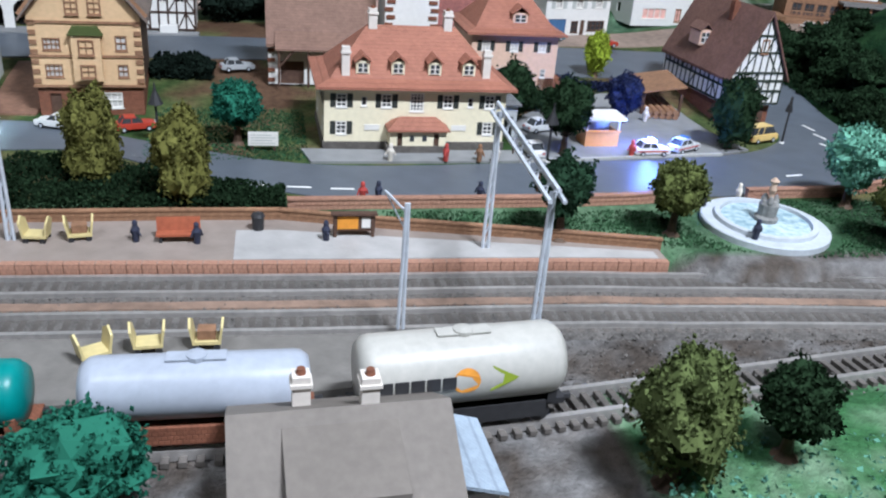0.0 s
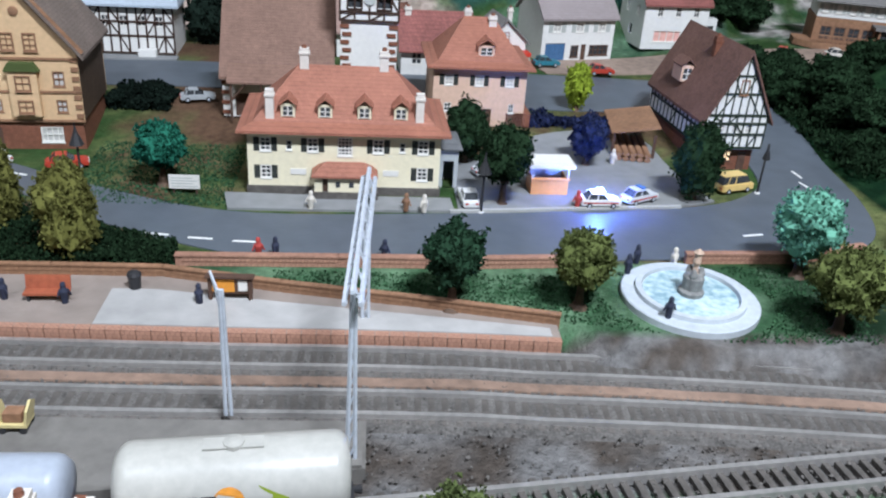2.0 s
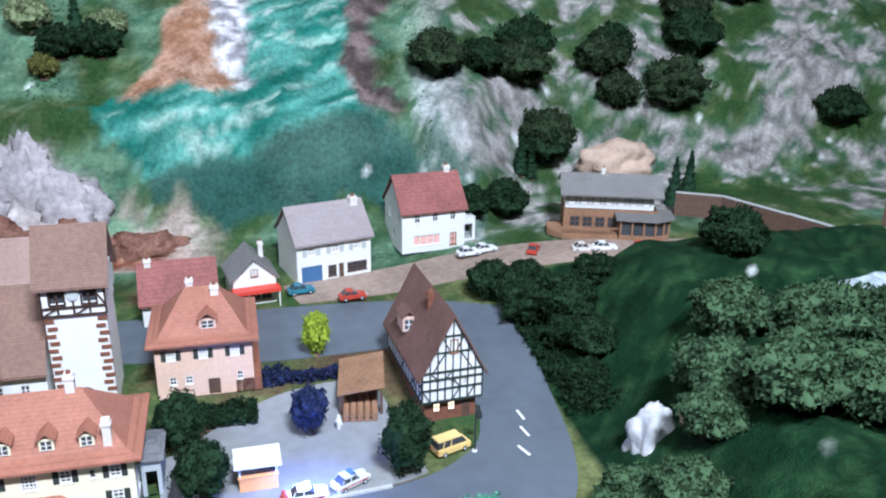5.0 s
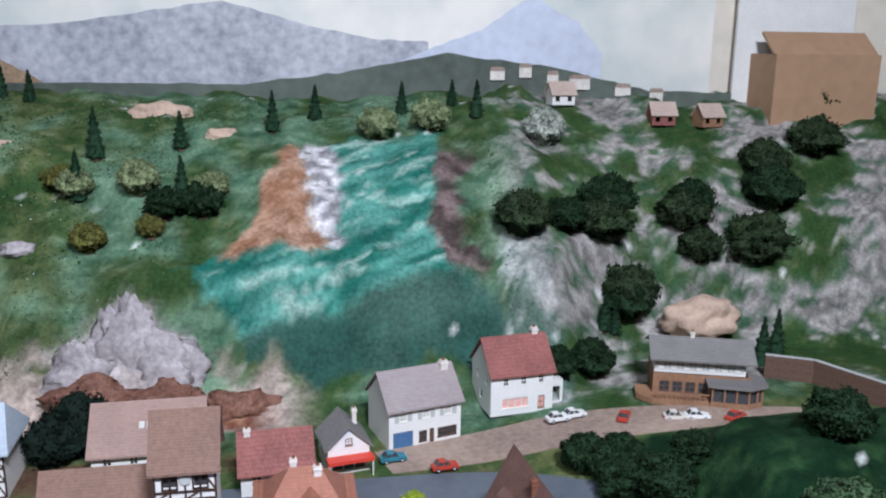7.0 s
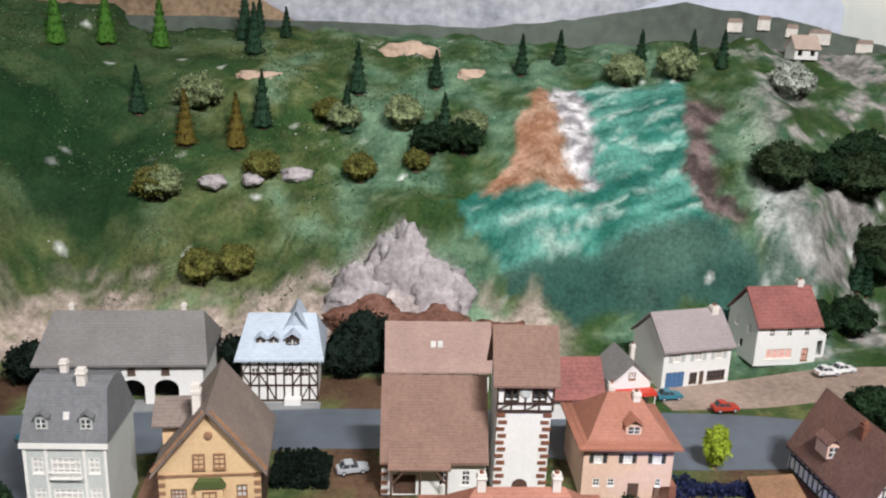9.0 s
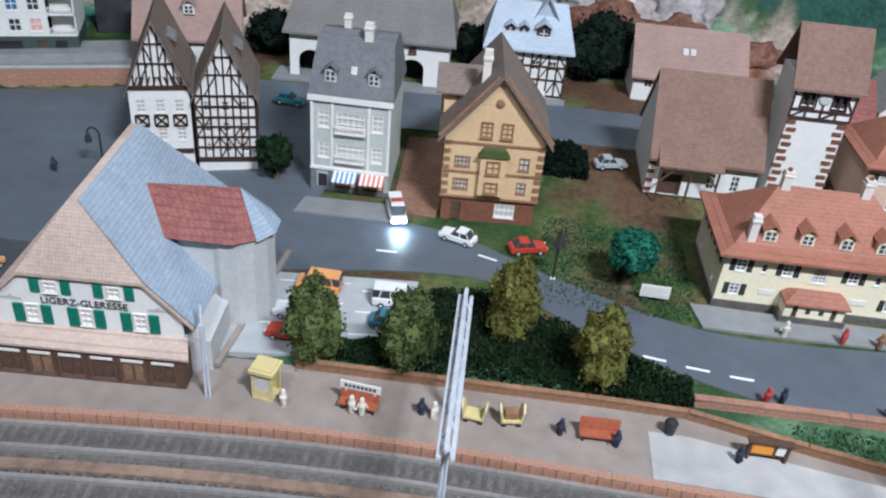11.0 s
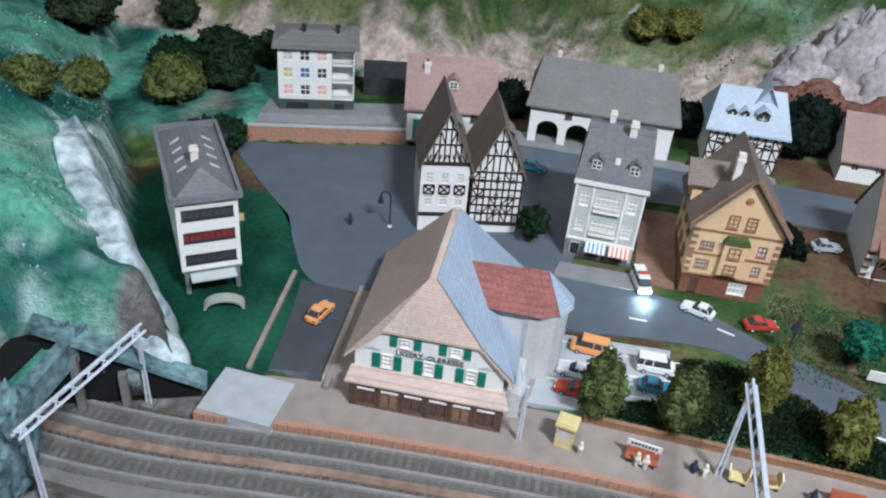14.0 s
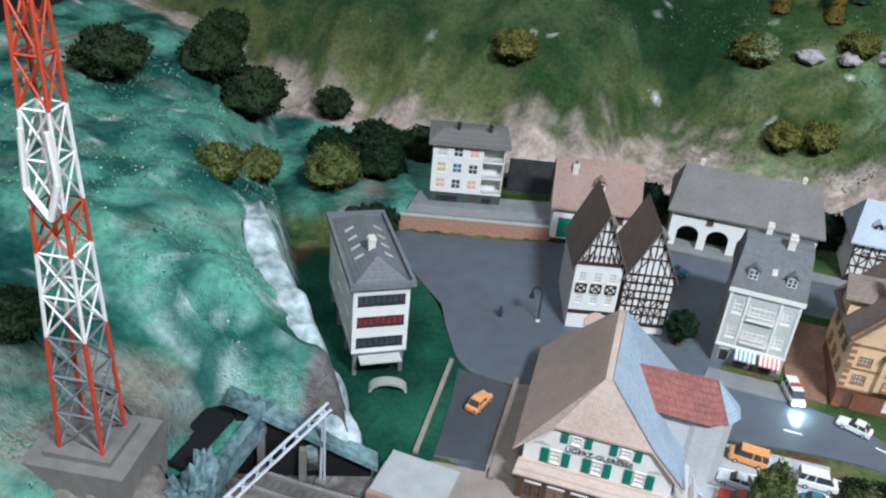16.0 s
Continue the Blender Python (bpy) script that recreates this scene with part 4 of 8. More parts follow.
part("cornice", join(bx(-4.5, 4.5, -2.65, -2.5, 2.86, 3.0), bx(-4.5, -4.36, -2.5, 2.5, 2.86, 3.0), bx(4.36, 4.5, -2.5, 2.5, 2.86, 3.0)), "cream", h)
part("roof", moved(hip_roof(8.7, 5.0, 2.4, 4.3, 0.42, 0.1, 0.5), 0, 0, 3.0), "roof_red", h)
for x in (-2.55, -0.9, 0.85, 2.5):
    dormer(h, x, -2.05, 3.5, 0.62, 0.62, 1.3, "roof_red", "cream")
for x in (-3.35, 3.35):
    chimney(h, x, -1.95, 3.4, 4.75, 0.36, False)
for x in (-1.9, 1.75):
    chimney(h, x, 0.0, 5.0, 6.15, 0.4)
porch = part("porch", join(bx(-1.35, -1.25, -3.25, -2.5, 0.45, 1.2), bx(1.25, 1.35, -3.25, -2.5, 0.45, 1.2), bx(-1.35, -1.0, -3.3, -3.2, 0.45, 1.2), bx(-0.75, 0.75, -3.3, -3.2, 0.45, 1.2), bx(1.0, 1.35, -3.3, -3.2, 0.45, 1.2), bx(-1.35, 1.35, -3.3, -2.5, 1.08, 1.2)), "cream", h)
part("porch_roof", moved(hip_roof(2.7, 1.0, 0.55, 1.7, 0.14, 0.06), 0, -2.85, 1.2), "roof_red", porch)
part("porch_step", bx(-1.5, 1.5, -3.35, -2.58, 0, 0.45), "stonebase", porch)
for x in (-0.87, 0.87):
    part("porch_door", bx(x - 0.12, x + 0.12, -3.22, -3.15, 0.45, 1.05), "wood_dark", porch)
for x in (-0.3, 0.3):
    part("porch_window", bx(x - 0.1, x + 0.1, -3.33, -3.29, 0.7, 0.95), "pane", porch)
annex = part("annex", wall_panel(0.9, 0, 1.95, [(-0.26, 0.26, 0, 1.35)], 0.12), "greywall", h, at=(4.9, -1.4, 0))
part("annex_body", join(bx(-0.45, -0.35, 0.13, 2.4, 0, 1.95), bx(0.35, 0.45, 0.13, 2.4, 0, 1.95), bx(-0.35, 0.35, 1.2, 1.3, 0, 1.95)), "greywall_dark", annex)
part("annex_roof", moved(hip_roof(1.0, 2.5, 0.35, 0.3, 0.12, 0.05), 0, 1.2, 1.95), "roof_slate", annex)

# pink house
h = thing("house", 11.5, 11.7, 0.55, 1, "pink plaster house with red hipped roof, dormer and dark shutters", "house")
xs = (-1.75, -0.05, 1.65)
shell(h, 5.2, 5.0, 0, 3.3, "pinkwall", {"front": row(xs, 2.3, 0.5, 0.6) + [(0.1, 0.75, 0, 1.0), (1.7, 2.0, 0.8, 1.3)] + row((-1.75, -0.9), 0.8, 0.4, 0.5)})
for x in xs:
    window(h, x, -2.46, 2.3, 0.5, 0.6, shutters="shutter_dark", cross=(1, 2), pane_mat="pane_light")
for x in (-1.75, -0.9):
    window(h, x, -2.46, 0.8, 0.4, 0.5)
window(h, 1.85, -2.46, 0.8, 0.3, 0.5, pane_mat="pane")
part("door", bx(0.1, 0.75, -2.42, -2.36, 0, 1.0), "wood_dark", h)
part("roof", moved(hip_roof(5.2, 5.0, 2.3, 1.7, 0.4, 0.1, 0.4), 0, 0, 3.3), "roof_red", h)
dormer(h, 0.3, -1.95, 3.8, 0.9, 0.6, 1.4, "roof_red", "pinkwall")
chimney(h, -0.6, 0.3, 5.0, 6.0, 0.36)
chimney(h, 0.75, -0.3, 4.8, 5.75, 0.42)
part("steps", join(*[bx(1.6 + 0.2 * i, 3.0, -2.5 + 0.3 * i, 2.0, 0, 0.8 - 0.25 * i) for i in range(3)]), "brick", h)

# church with its tower
h = thing("church", 0.4, 11.8, 0.6, 1, "white plaster church with brown tiled roof and quoined timbered tower", "church")
shell(h, 5.9, 5.2, 0, 2.6, "white", {"front": [(-2.3, -1.0, 0, 1.3), (0.3, 0.8, 0.6, 1.6), (1.6, 2.1, 0.6, 1.6)]}, 3.5, "x")
part("roof", moved(gable_roof(5.9, 5.2, 3.5, 0.35, 0.16, "x", 0.12), 0, 0, 2.6), "roof_brown", h)
part("canopy", ([(-2.6, -3.5, 2.05), (0.9, -3.5, 2.05), (0.9, -2.4, 2.85), (-2.6, -2.4, 2.85), (-2.6, -3.5, 2.15), (0.9, -3.5, 2.15), (0.9, -2.4, 2.98), (-2.6, -2.4, 2.98)], [(3, 2, 1, 0), (4, 5, 6, 7), (0, 1, 5, 4), (1, 2, 6, 5), (2, 3, 7, 6), (3, 0, 4, 7)]), "roof_brown", h)
part("canopy_post", join(*[tube((x, -3.35, 0), (x, -3.35, 2.1), 0.07) for x in (-2.4, -0.8, 0.7)], tube((-2.4, -3.35, 1.1), (-1.6, -3.35, 2.05), 0.06), tube((0.7, -3.35, 1.1), (0, -3.35, 2.05), 0.06)), "wood_dark", h)
part("door", bx(-2.3, -1.0, -2.5, -2.42, 0, 1.3), "wood_dark", h)
for x in (0.55, 1.85):
    window(h, x, -2.56, 0.6, 0.5, 1.0, cross=(1, 2))
for k in range(4):
    for x in (-2.8,):
        part("quoin", lambda: bx(-0.2, 0.2, -0.06, 0.06, 0, 0.2), "brick", h, at=(x, -2.6, 0.15 + 0.55 * k), key=1)
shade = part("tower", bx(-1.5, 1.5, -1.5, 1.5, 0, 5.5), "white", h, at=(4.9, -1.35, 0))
part("tower_top", wall_panel(3.1, 5.5, 7.5, [(-1.15, -0.45, 6.2, 7.1), (0.45, 1.15, 6.2, 7.1)], 0.15), "white", shade, at=(0, -1.55, 0))
part("tower_side", join(bx(-1.55, -1.4, -1.39, 1.55, 5.5, 7.5), bx(1.4, 1.55, -1.39, 1.55, 5.5, 7.5), bx(-1.39, 1.39, 1.4, 1.55, 5.5, 7.5)), "white", shade)
part("tower_roof", moved(gable_roof(3.1, 3.1, 2.35, 0.3, 0.14, "x", 0.3), 0, 0, 7.5), "roof_brown", shade)
for x in (-0.78, 0.78):
    part("belfry_opening", bx(x - 0.35, x + 0.35, -1.38, -1.3, 6.2, 7.1), "pane", shade)
    part("belfry_frame", join(bx(x - 0.42, x - 0.33, -1.6, -1.5, 6.1, 7.2), bx(x + 0.33, x + 0.42, -1.6, -1.5, 6.1, 7.2), bx(x - 0.42, x + 0.42, -1.6, -1.5, 6.1, 6.19), bx(x - 0.42, x + 0.42, -1.6, -1.5, 7.11, 7.2)), "timber", shade)
part("clock_face", moved(lathe([(0.3, 0), (0.3, 0.06), (0.26, 0.08)], 20), 0, -1.56, 6.65, rx=90), "greywall", shade)
timber_face(h, 3.1, [5.55, 6.0, 7.4], 0, 4.9, -2.92, 0, 4, seed=4, braces=0.3)
for k in range(13):
    for s in (-1, 1):
        part("quoin", lambda: bx(-0.24, 0.24, -0.05, 0.05, 0, 0.2), "brick", h, at=(4.9 + s * (1.3 - 0.12 * (k % 2)), -2.86, 0.1 + 0.42 * k), key=2)
part("tower_door", join(bx(-0.45, 0.45, -1.56, -1.505, 0, 0.8), moved(lathe([(0.45, 0), (0.45, 0.05)], 16), 0, -1.505, 0.8, rx=90)), "wood_dark", shade)

# parish hall behind the church
h = thing("house", 1.0, 24.0, 1.05, 2, "long house with pale pink tiled roof behind the church", "house")
shell(h, 7.2, 5.0, 0, 2.0, "white", {"front": row((-2.6, -0.9, 0.9, 2.6), 0.9, 0.6, 0.7)}, 2.3, "x")
for x in (-2.6, -0.9, 0.9, 2.6):
    window(h, x, -2.46, 0.9, 0.6, 0.7)
part("roof", moved(gable_roof(7.2, 5.0, 2.3, 0.4, 0.14, "x", 0.25), 0, 0, 2.0), "roof_pink", h)
for x in (-0.4, 0.1):
    part("skylight", moved(bx(-0.18, 0.18, -0.25, 0.25, 0, 0.05), x, -1.4, 3.25, rx=42), "pane_light", h)

# houses at the back street
h = thing("house", 9.6, 19.6, 1.0, 4, "low house with dark red roof behind the church tower", "house")
shell(h, 4.6, 3.4, 0, 1.9, "white", {"front": row((-1.3, 0, 1.3), 0.7, 0.7, 0.8)}, 1.7, "x")
for x in (-1.3, 0, 1.3):
    window(h, x, -1.66, 0.7, 0.7, 0.8, pane_mat="pane")
part("roof", moved(gable_roof(4.6, 3.4, 1.8, 0.35, 0.13, "x", 0.2), 0, 0, 1.9), "roof_carmine", h)
chimney(h, -1.8, -0.1, 3.2, 4.1, 0.4)
h = thing("filling_station", 14.2, 21.6, 1.0, 10, "small shop with grey gable roof and red canopy band", "shop")
shell(h, 2.9, 3.2, 0, 2.0, "white", {"front": [(-1.2, 1.2, 0.25, 1.0)]}, 1.3, "y")
window(h, 0, -1.56, 0.25, 2.4, 0.75, pane_mat="pane", cross=(2, 0))
window(h, 0, -1.6, 2.1, 0.5, 0.5, frame_mat="wood", pane_mat="pane")
part("roof", moved(gable_roof(2.9, 3.2, 1.35, 0.25, 0.12, "y", 0.2), 0, 0, 2.0), "roof_grey", h)
mat("red_paint", (0.55, 0.05, 0.03), rough=0.4, var=0.1)
mat("blue_paint", (0.06, 0.14, 0.27), rough=0.4, var=0.15)
part("canopy", bx(-1.6, 1.6, -2.5, -1.605, 1.15, 1.4), "red_paint", h)
part("canopy_post", join(tube((-1.5, -2.4, 0), (-1.5, -2.4, 1.16), 0.05), tube((1.5, -2.4, 0), (1.5, -2.4, 1.16), 0.05)), "frame", h)
chimney(h, 0.9, 0.6, 2.6, 3.8, 0.3)

# white shop house
h = thing("house", 19.7, 25.6, 1.0, 15, "white house with pale grey roof, blue garage door and shop window", "house")
h.scale = (1.3, 1.22, 1.08)
xs = (-1.35, 0.05, 1.4)
shell(h, 4.4, 3.6, 0, 3.0, "white", {"front": row(xs, 1.95, 0.5, 0.65) + [(-1.95, -0.75, 0.05, 1.25), (-0.4, 0.1, 0.3, 1.1), (0.25, 0.55, 0.05, 1.15), (0.75, 1.95, 0.4, 1.1)]}, 1.7, "x")
for x in xs:
    window(h, x, -1.76, 1.95, 0.5, 0.65, shutters="greywall", pane_mat="pane_light")
gd = part("garage_door", bx(-1.95, -0.75, -1.75, -1.7, 0.05, 1.25), "blue_paint", h)
for i in range(5):
    part("batten", lambda: bx(0, 0.05, -1.772, -1.749, 0.1, 1.2), "blue_paint", gd, at=(-1.9 + 0.28 * i, 0, 0), key=1)
window(h, -0.15, -1.76, 0.3, 0.5, 0.8, frame_mat="wood_dark")
window(h, 1.35, -1.76, 0.4, 1.2, 0.7, frame_mat="wood_dark", cross=(3, 1))
part("door", bx(0.25, 0.55, -1.74, -1.68, 0.05, 1.15), "wood_dark", h)
part("roof", moved(gable_roof(4.4, 3.6, 1.8, 0.25, 0.13, "x", 0.15), 0, 0, 3.0), "roof_mauve", h)
chimney(h, 1.75, -0.2, 4.2, 5.2, 0.42)

# white house with red roof
h = thing("house", 28.1, 28.9, 1.5, 8, "white house with red tiled roof, arched veranda and chimney", "house")
h.scale = (1.14, 1.1, 1.05)
xs = (-1.2, 0.1, 1.4)
shell(h, 4.6, 4.0, 0, 3.3, "white", {"front": row(xs, 2.3, 0.42, 0.7) + [(-1.5, 0.5, 0.5, 1.35), (1.2, 1.7, 0.3, 1.3)], "left": row((-0.8, 0.9), 2.2, 0.45, 0.7) + row((0,), 0.7, 0.5, 0.7)}, 1.9, "x")
for x in xs:
    window(h, x, -1.96, 2.3, 0.42, 0.7, pane_mat="pane")
window(h, -0.5, -1.96, 0.5, 2.0, 0.85, frame_mat="frame", pane_mat="curtain_pink", cross=(3, 0))
window(h, 1.45, -1.96, 0.3, 0.5, 1.0, frame_mat="wood", pane_mat="curtain_pink")
for y in (-0.8, 0.9):
    window(h, -2.26, y, 2.2, 0.45, 0.7, rz=-90)
part("roof", moved(gable_roof(4.6, 4.0, 2.1, 0.25, 0.13, "x", 0.15), 0, 0, 3.3), "roof_carmine", h)
chimney(h, 1.6, 0.1, 4.8, 6.0, 0.42)
wing = part("wing", wall_panel(1.0, 0, 2.0, [(-0.3, 0.3, 0.4, 1.6)], 0.1), "white", h, at=(2.85, -1.4, 0))
part("wing_side", join(bx(0.4, 0.5, 0.11, 2.0, 0, 2.0), bx(-0.5, 0.39, 1.9, 2.0, 0, 2.0), bx(-0.5, 0.5, 0, 2.0, 2.001, 2.12)), "white", wing)

# inn with terrace
h = thing("inn", 43.1, 26.9, 2.5, -18, "timber inn with white upper floor, grey roof and glazed veranda", "house")
shell(h, 7.4, 4.0, 0, 2.1, "wood", {"front": row((-2.8, -1.8, -0.8, 0.2), 0.6, 0.8, 0.9)})
for x in (-2.8, -1.8, -0.8, 0.2):
    window(h, x, -1.96, 0.6, 0.8, 0.9, frame_mat="frame_dark", pane_mat="pane")
part("upper_floor", join(bx(-3.6, 3.4, -1.7, 1.9, 2.1, 3.5)), "white", h)
for i in range(7):
    window(h, -3.1 + 0.98 * i, -1.72, 2.45, 0.42, 0.62, shutters="greywall", pane_mat="pane_light")
part("roof", moved(gable_roof(7.4, 4.0, 0.9, 0.5, 0.13, "x", 0.35), 0, 0.1, 3.5), "roof_grey", h)
part("terrace", join(prism([(-5.0, -0.5), (-5.0, -2.4), (-3.8, -3.4), (0.5, -3.4), (0.5, -0.5)], 0.0, 0.45, "z"), *[bx(-4.9 + 0.36 * i, -4.85 + 0.36 * i, -3.32, -3.27, 0.45, 1.0) for i in range(4, 15)], bx(-3.8, 0.5, -3.34, -3.26, 0.96, 1.06)), "wood", h)
ver = part("veranda", join(prism([(0.6, -1.9), (0.6, -3.4), (3.4, -3.6), (4.6, -2.8), (4.6, -1.0), (3.75, -1.0), (3.75, -1.9)], 0, 0.5, "z")), "wood", h)
for x, y in ((0.7, -3.35), (1.6, -3.42), (2.5, -3.48), (3.4, -3.52), (4.1, -3.1), (4.55, -2.7), (4.55, -1.6)):
    part("post", lambda: tube((0, 0, 0.5), (0, 0, 1.75), 0.09), "wood", ver, at=(x, y, 0), key="veranda")
part("veranda_glass", prism([(0.75, -2.0), (0.75, -3.25), (3.3, -3.4), (4.45, -2.7), (4.45, -1.1), (3.8, -1.1), (3.8, -2.0)], 0.5, 1.72, "z"), "pane", ver)
part("veranda_roof", prism([(0.3, -1.75), (0.3, -3.6), (3.5, -3.85), (4.9, -2.9), (4.9, -0.9), (3.8, -0.9), (3.8, -1.75)], 1.75, 1.95, "z"), "roof_grey", ver)
chimney(h, -0.6, 0.1, 4.2, 5.0, 0.3)

# half-timbered house at the bend
h = thing("half_timbered_house", 24.2, 8.3, 0, 5, "half-timbered house with steep brown roof and overhanging gable", "house")
h.scale = (0.77, 0.82, 0.98)
shell(h, 3.8, 8.2, 0, 1.35, "brick", {"front": row((-1.0, 0.1), 0.5, 0.55, 0.6)})
for x in (-1.0, 0.1):
    window(h, x, -4.06, 0.5, 0.55, 0.6, pane_mat="glow", frame_mat="frame_dark")
part("door", bx(0.9, 1.45, -4.16, -4.105, 0, 1.0), "wood_dark", h)
up = row((-1.0, 0.0, 1.0), 2.2, 0.5, 0.5)
upper = part("upper_floor", wall_panel(4.4, 1.35, 3.2, up, 0.12, [(-2.2, 3.2), (2.2, 3.2), (0, 6.4)]), "white", h, at=(0, -4.5, 0))
part("upper_side", join(bx(-2.2, -2.08, -4.37, 4.3, 1.35, 3.2), bx(2.08, 2.2, -4.37, 4.3, 1.35, 3.2), prism([(-2.2, 1.35), (2.2, 1.35), (2.2, 3.2), (0, 6.4), (-2.2, 3.2)], 4.3, 4.42, "y"), bx(-2.05, 2.05, -4.36, 4.28, 1.25, 1.34)), "white", h)
for x in (-1.0, 0.0, 1.0):
    window(h, x, -4.46, 2.2, 0.5, 0.5, pane_mat="pane_light")
window(h, 0.05, -4.52, 4.3, 0.6, 0.8, frame_mat="wood", pane_mat="pane", cross=(1, 0))
timber_face(h, 4.4, [1.4, 2.15, 2.75, 3.2], 3.2, 0, -4.5, 0, 8, "timber_green", 0.11, 3, 0.35)
timber_face(h, 8.6, [1.4, 2.3, 3.2], 0, -2.2, -0.1, -90, 14, "timber_green", 0.11, 5, 0.35)
part("roof", moved(gable_roof(4.4, 8.8, 3.25, 0.35, 0.16, "y", 0.25), 0, -0.1, 3.2), "roof_umber", h)
dormer(h, -1.75, 0.2, 3.9, 0.9, 0.9, 1.4, "roof_umber", "pinkwall")
chimney(h, -0.5, -0.9, 5.2, 6.7, 0.45, True, "brick")
h = thing("shed", 20.1, 7.8, 0.12, -8, "open wooden barn with sloping brown roof", "shed")
h.scale = (0.92, 0.95, 0.64)
part("roof", ([(-1.5, -2.0, 2.0), (1.3, -2.0, 2.7), (1.3, 2.4, 2.7), (-1.5, 2.4, 2.0), (-1.5, -2.0, 2.12), (1.3, -2.0, 2.82), (1.3, 2.4, 2.82), (-1.5, 2.4, 2.12)], [(3, 2, 1, 0), (4, 5, 6, 7), (0, 1, 5, 4), (1, 2, 6, 5), (2, 3, 7, 6), (3, 0, 4, 7)]), "wood", h)
for x, y in ((-1.3, -1.8), (1.1, -1.8), (-1.3, 2.2), (1.1, 2.2), (-1.3, 0.2)):
    part("post", lambda: bx(-0.08, 0.08, -0.08, 0.08, 0, 2.02), "wood_dark", h, at=(x, y, 0), key=1)
for i in range(10):
    part("log", lambda: tube((0, -2.6, 0), (0, 1.6, 0), 0.2, 0.18, 8), "wood", h, at=(-1.0 + 0.42 * (i % 5), 0, 0.2 + 0.38 * (i // 5)), key=1)

# shop house in grey
h = thing("shop_house", -18.5, 7.8, 0.1, 1, "tall grey town house with slate roof, white pilasters and awnings", "house")
w2, w3 = row((-1.4, 1.4), 1.95, 0.6, 0.9), row((-1.4, 1.4), 3.7, 0.6, 0.95)
shell(h, 4.15, 4.4, 0, 5.5, "greywall", {"front": w2 + w3 + [(-0.75, 0.75, 1.95, 2.85), (-0.75, 0.75, 3.6, 4.65), (-1.7, -1.2, 0.1, 1.0), (-0.8, 0.4, 0.25, 1.0), (0.65, 1.85, 0.25, 1.0)]})
for z, k in ((1.95, 0.9), (3.7, 0.95)):
    for x in (-1.4, 1.4):
        window(h, x, -2.16, z, 0.6, k, pane_mat="pane_light", cross=(1, 2))
for z, k in ((1.95, 0.9), (3.6, 1.05)):
    window(h, 0, -2.16, z, 1.5, k, pane_mat="pane_light", cross=(4, 2))
    part("balcony", join(bx(-0.8, 0.8, -2.42, -2.205, z - 0.12, z - 0.04), *[bx(-0.78 + 0.12 * i, -0.74 + 0.12 * i, -2.41, -2.37, z - 0.04, z + 0.28) for i in range(14)], bx(-0.8, 0.8, -2.43, -2.36, z + 0.28, z + 0.33)), "frame", h)
for x in (-2.0, -0.95, 0.95, 2.0):
    part("pilaster", lambda: bx(-0.07, 0.07, -0.06, 0.0, 1.45, 5.3), "frame", h, at=(x, -2.205, 0), key=1)
part("cornice", join(bx(-2.2, 2.2, -2.35, -2.2, 5.2, 5.5), bx(-2.1, 2.1, -2.3, -2.2, 1.3, 1.45)), "frame", h)
part("shopfront", join(bx(-2.075, 2.075, -2.26, -2.205, 0, 0.25), bx(-2.075, -1.75, -2.26, -2.205, 0.25, 1.2), bx(-1.15, -0.85, -2.26, -2.205, 0.25, 1.2), bx(0.42, 0.62, -2.26, -2.205, 0.25, 1.2)), "greywall_dark", h)
for x in (-0.2, 1.25):
    window(h, x, -2.16, 0.25, 1.2, 0.75, frame_mat="frame_dark", pane_mat="curtain_pink", cross=(2, 0))
part("door", bx(-1.7, -1.2, -2.1, -2.04, 0.1, 1.0), "metal_dark", h)
mat("awning_red", (0.62, 0.13, 0.10), var=0.1)
mat("awning_blue", (0.10, 0.25, 0.42), var=0.1)
for x, m in ((-0.2, "awning_blue"), (1.25, "awning_red")):
    aw = part("awning", ([(x - 0.65, -2.95, 0.95), (x + 0.65, -2.95, 0.95), (x + 0.65, -2.27, 1.25), (x - 0.65, -2.27, 1.25), (x - 0.65, -2.95, 1.0), (x + 0.65, -2.95, 1.0), (x + 0.65, -2.27, 1.3), (x - 0.65, -2.27, 1.3)], [(3, 2, 1, 0), (4, 5, 6, 7), (0, 1, 5, 4), (1, 2, 6, 5), (2, 3, 7, 6), (3, 0, 4, 7)]), m, h)
    for i in range(5):
        part("stripe", lambda: ([(-0.07, -2.96, 1.005), (0.07, -2.96, 1.005), (0.07, -2.27, 1.309), (-0.07, -2.27, 1.309), (-0.07, -2.96, 0.94), (0.07, -2.96, 0.94)], [(0, 1, 2, 3), (4, 5, 1, 0)]), "frame", aw, at=(x - 0.52 + 0.26 * i, 0, 0.006), key=1)
v = [(-2.2, -2.3, 5.5), (2.2, -2.3, 5.5), (2.2, 2.3, 5.5), (-2.2, 2.3, 5.5), (-1.95, -1.1, 8.0), (1.95, -1.1, 8.0), (1.95, 1.1, 8.0), (-1.95, 1.1, 8.0), (-1.95, 0, 8.25), (1.95, 0, 8.25)]
part("roof", (v, [(3, 2, 1, 0), (0, 1, 5, 4), (1, 2, 6, 9, 5), (2, 3, 7, 6), (3, 0, 4, 8, 7), (4, 5, 9, 8), (8, 9, 6, 7)]), "roof_slate", h)
for x in (-1.1, 1.1):
    dormer(h, x, -2.0, 6.1, 0.6, 0.7, 0.9, "roof_slate", "greywall", "pane")
part("skylight", moved(bx(-0.15, 0.15, -0.2, 0.2, 0, 0.05), 0.05, -1.72, 6.75, rx=64), "pane_light", h)
chimney(h, 0.6, -0.75, 7.6, 8.95, 0.42, False)
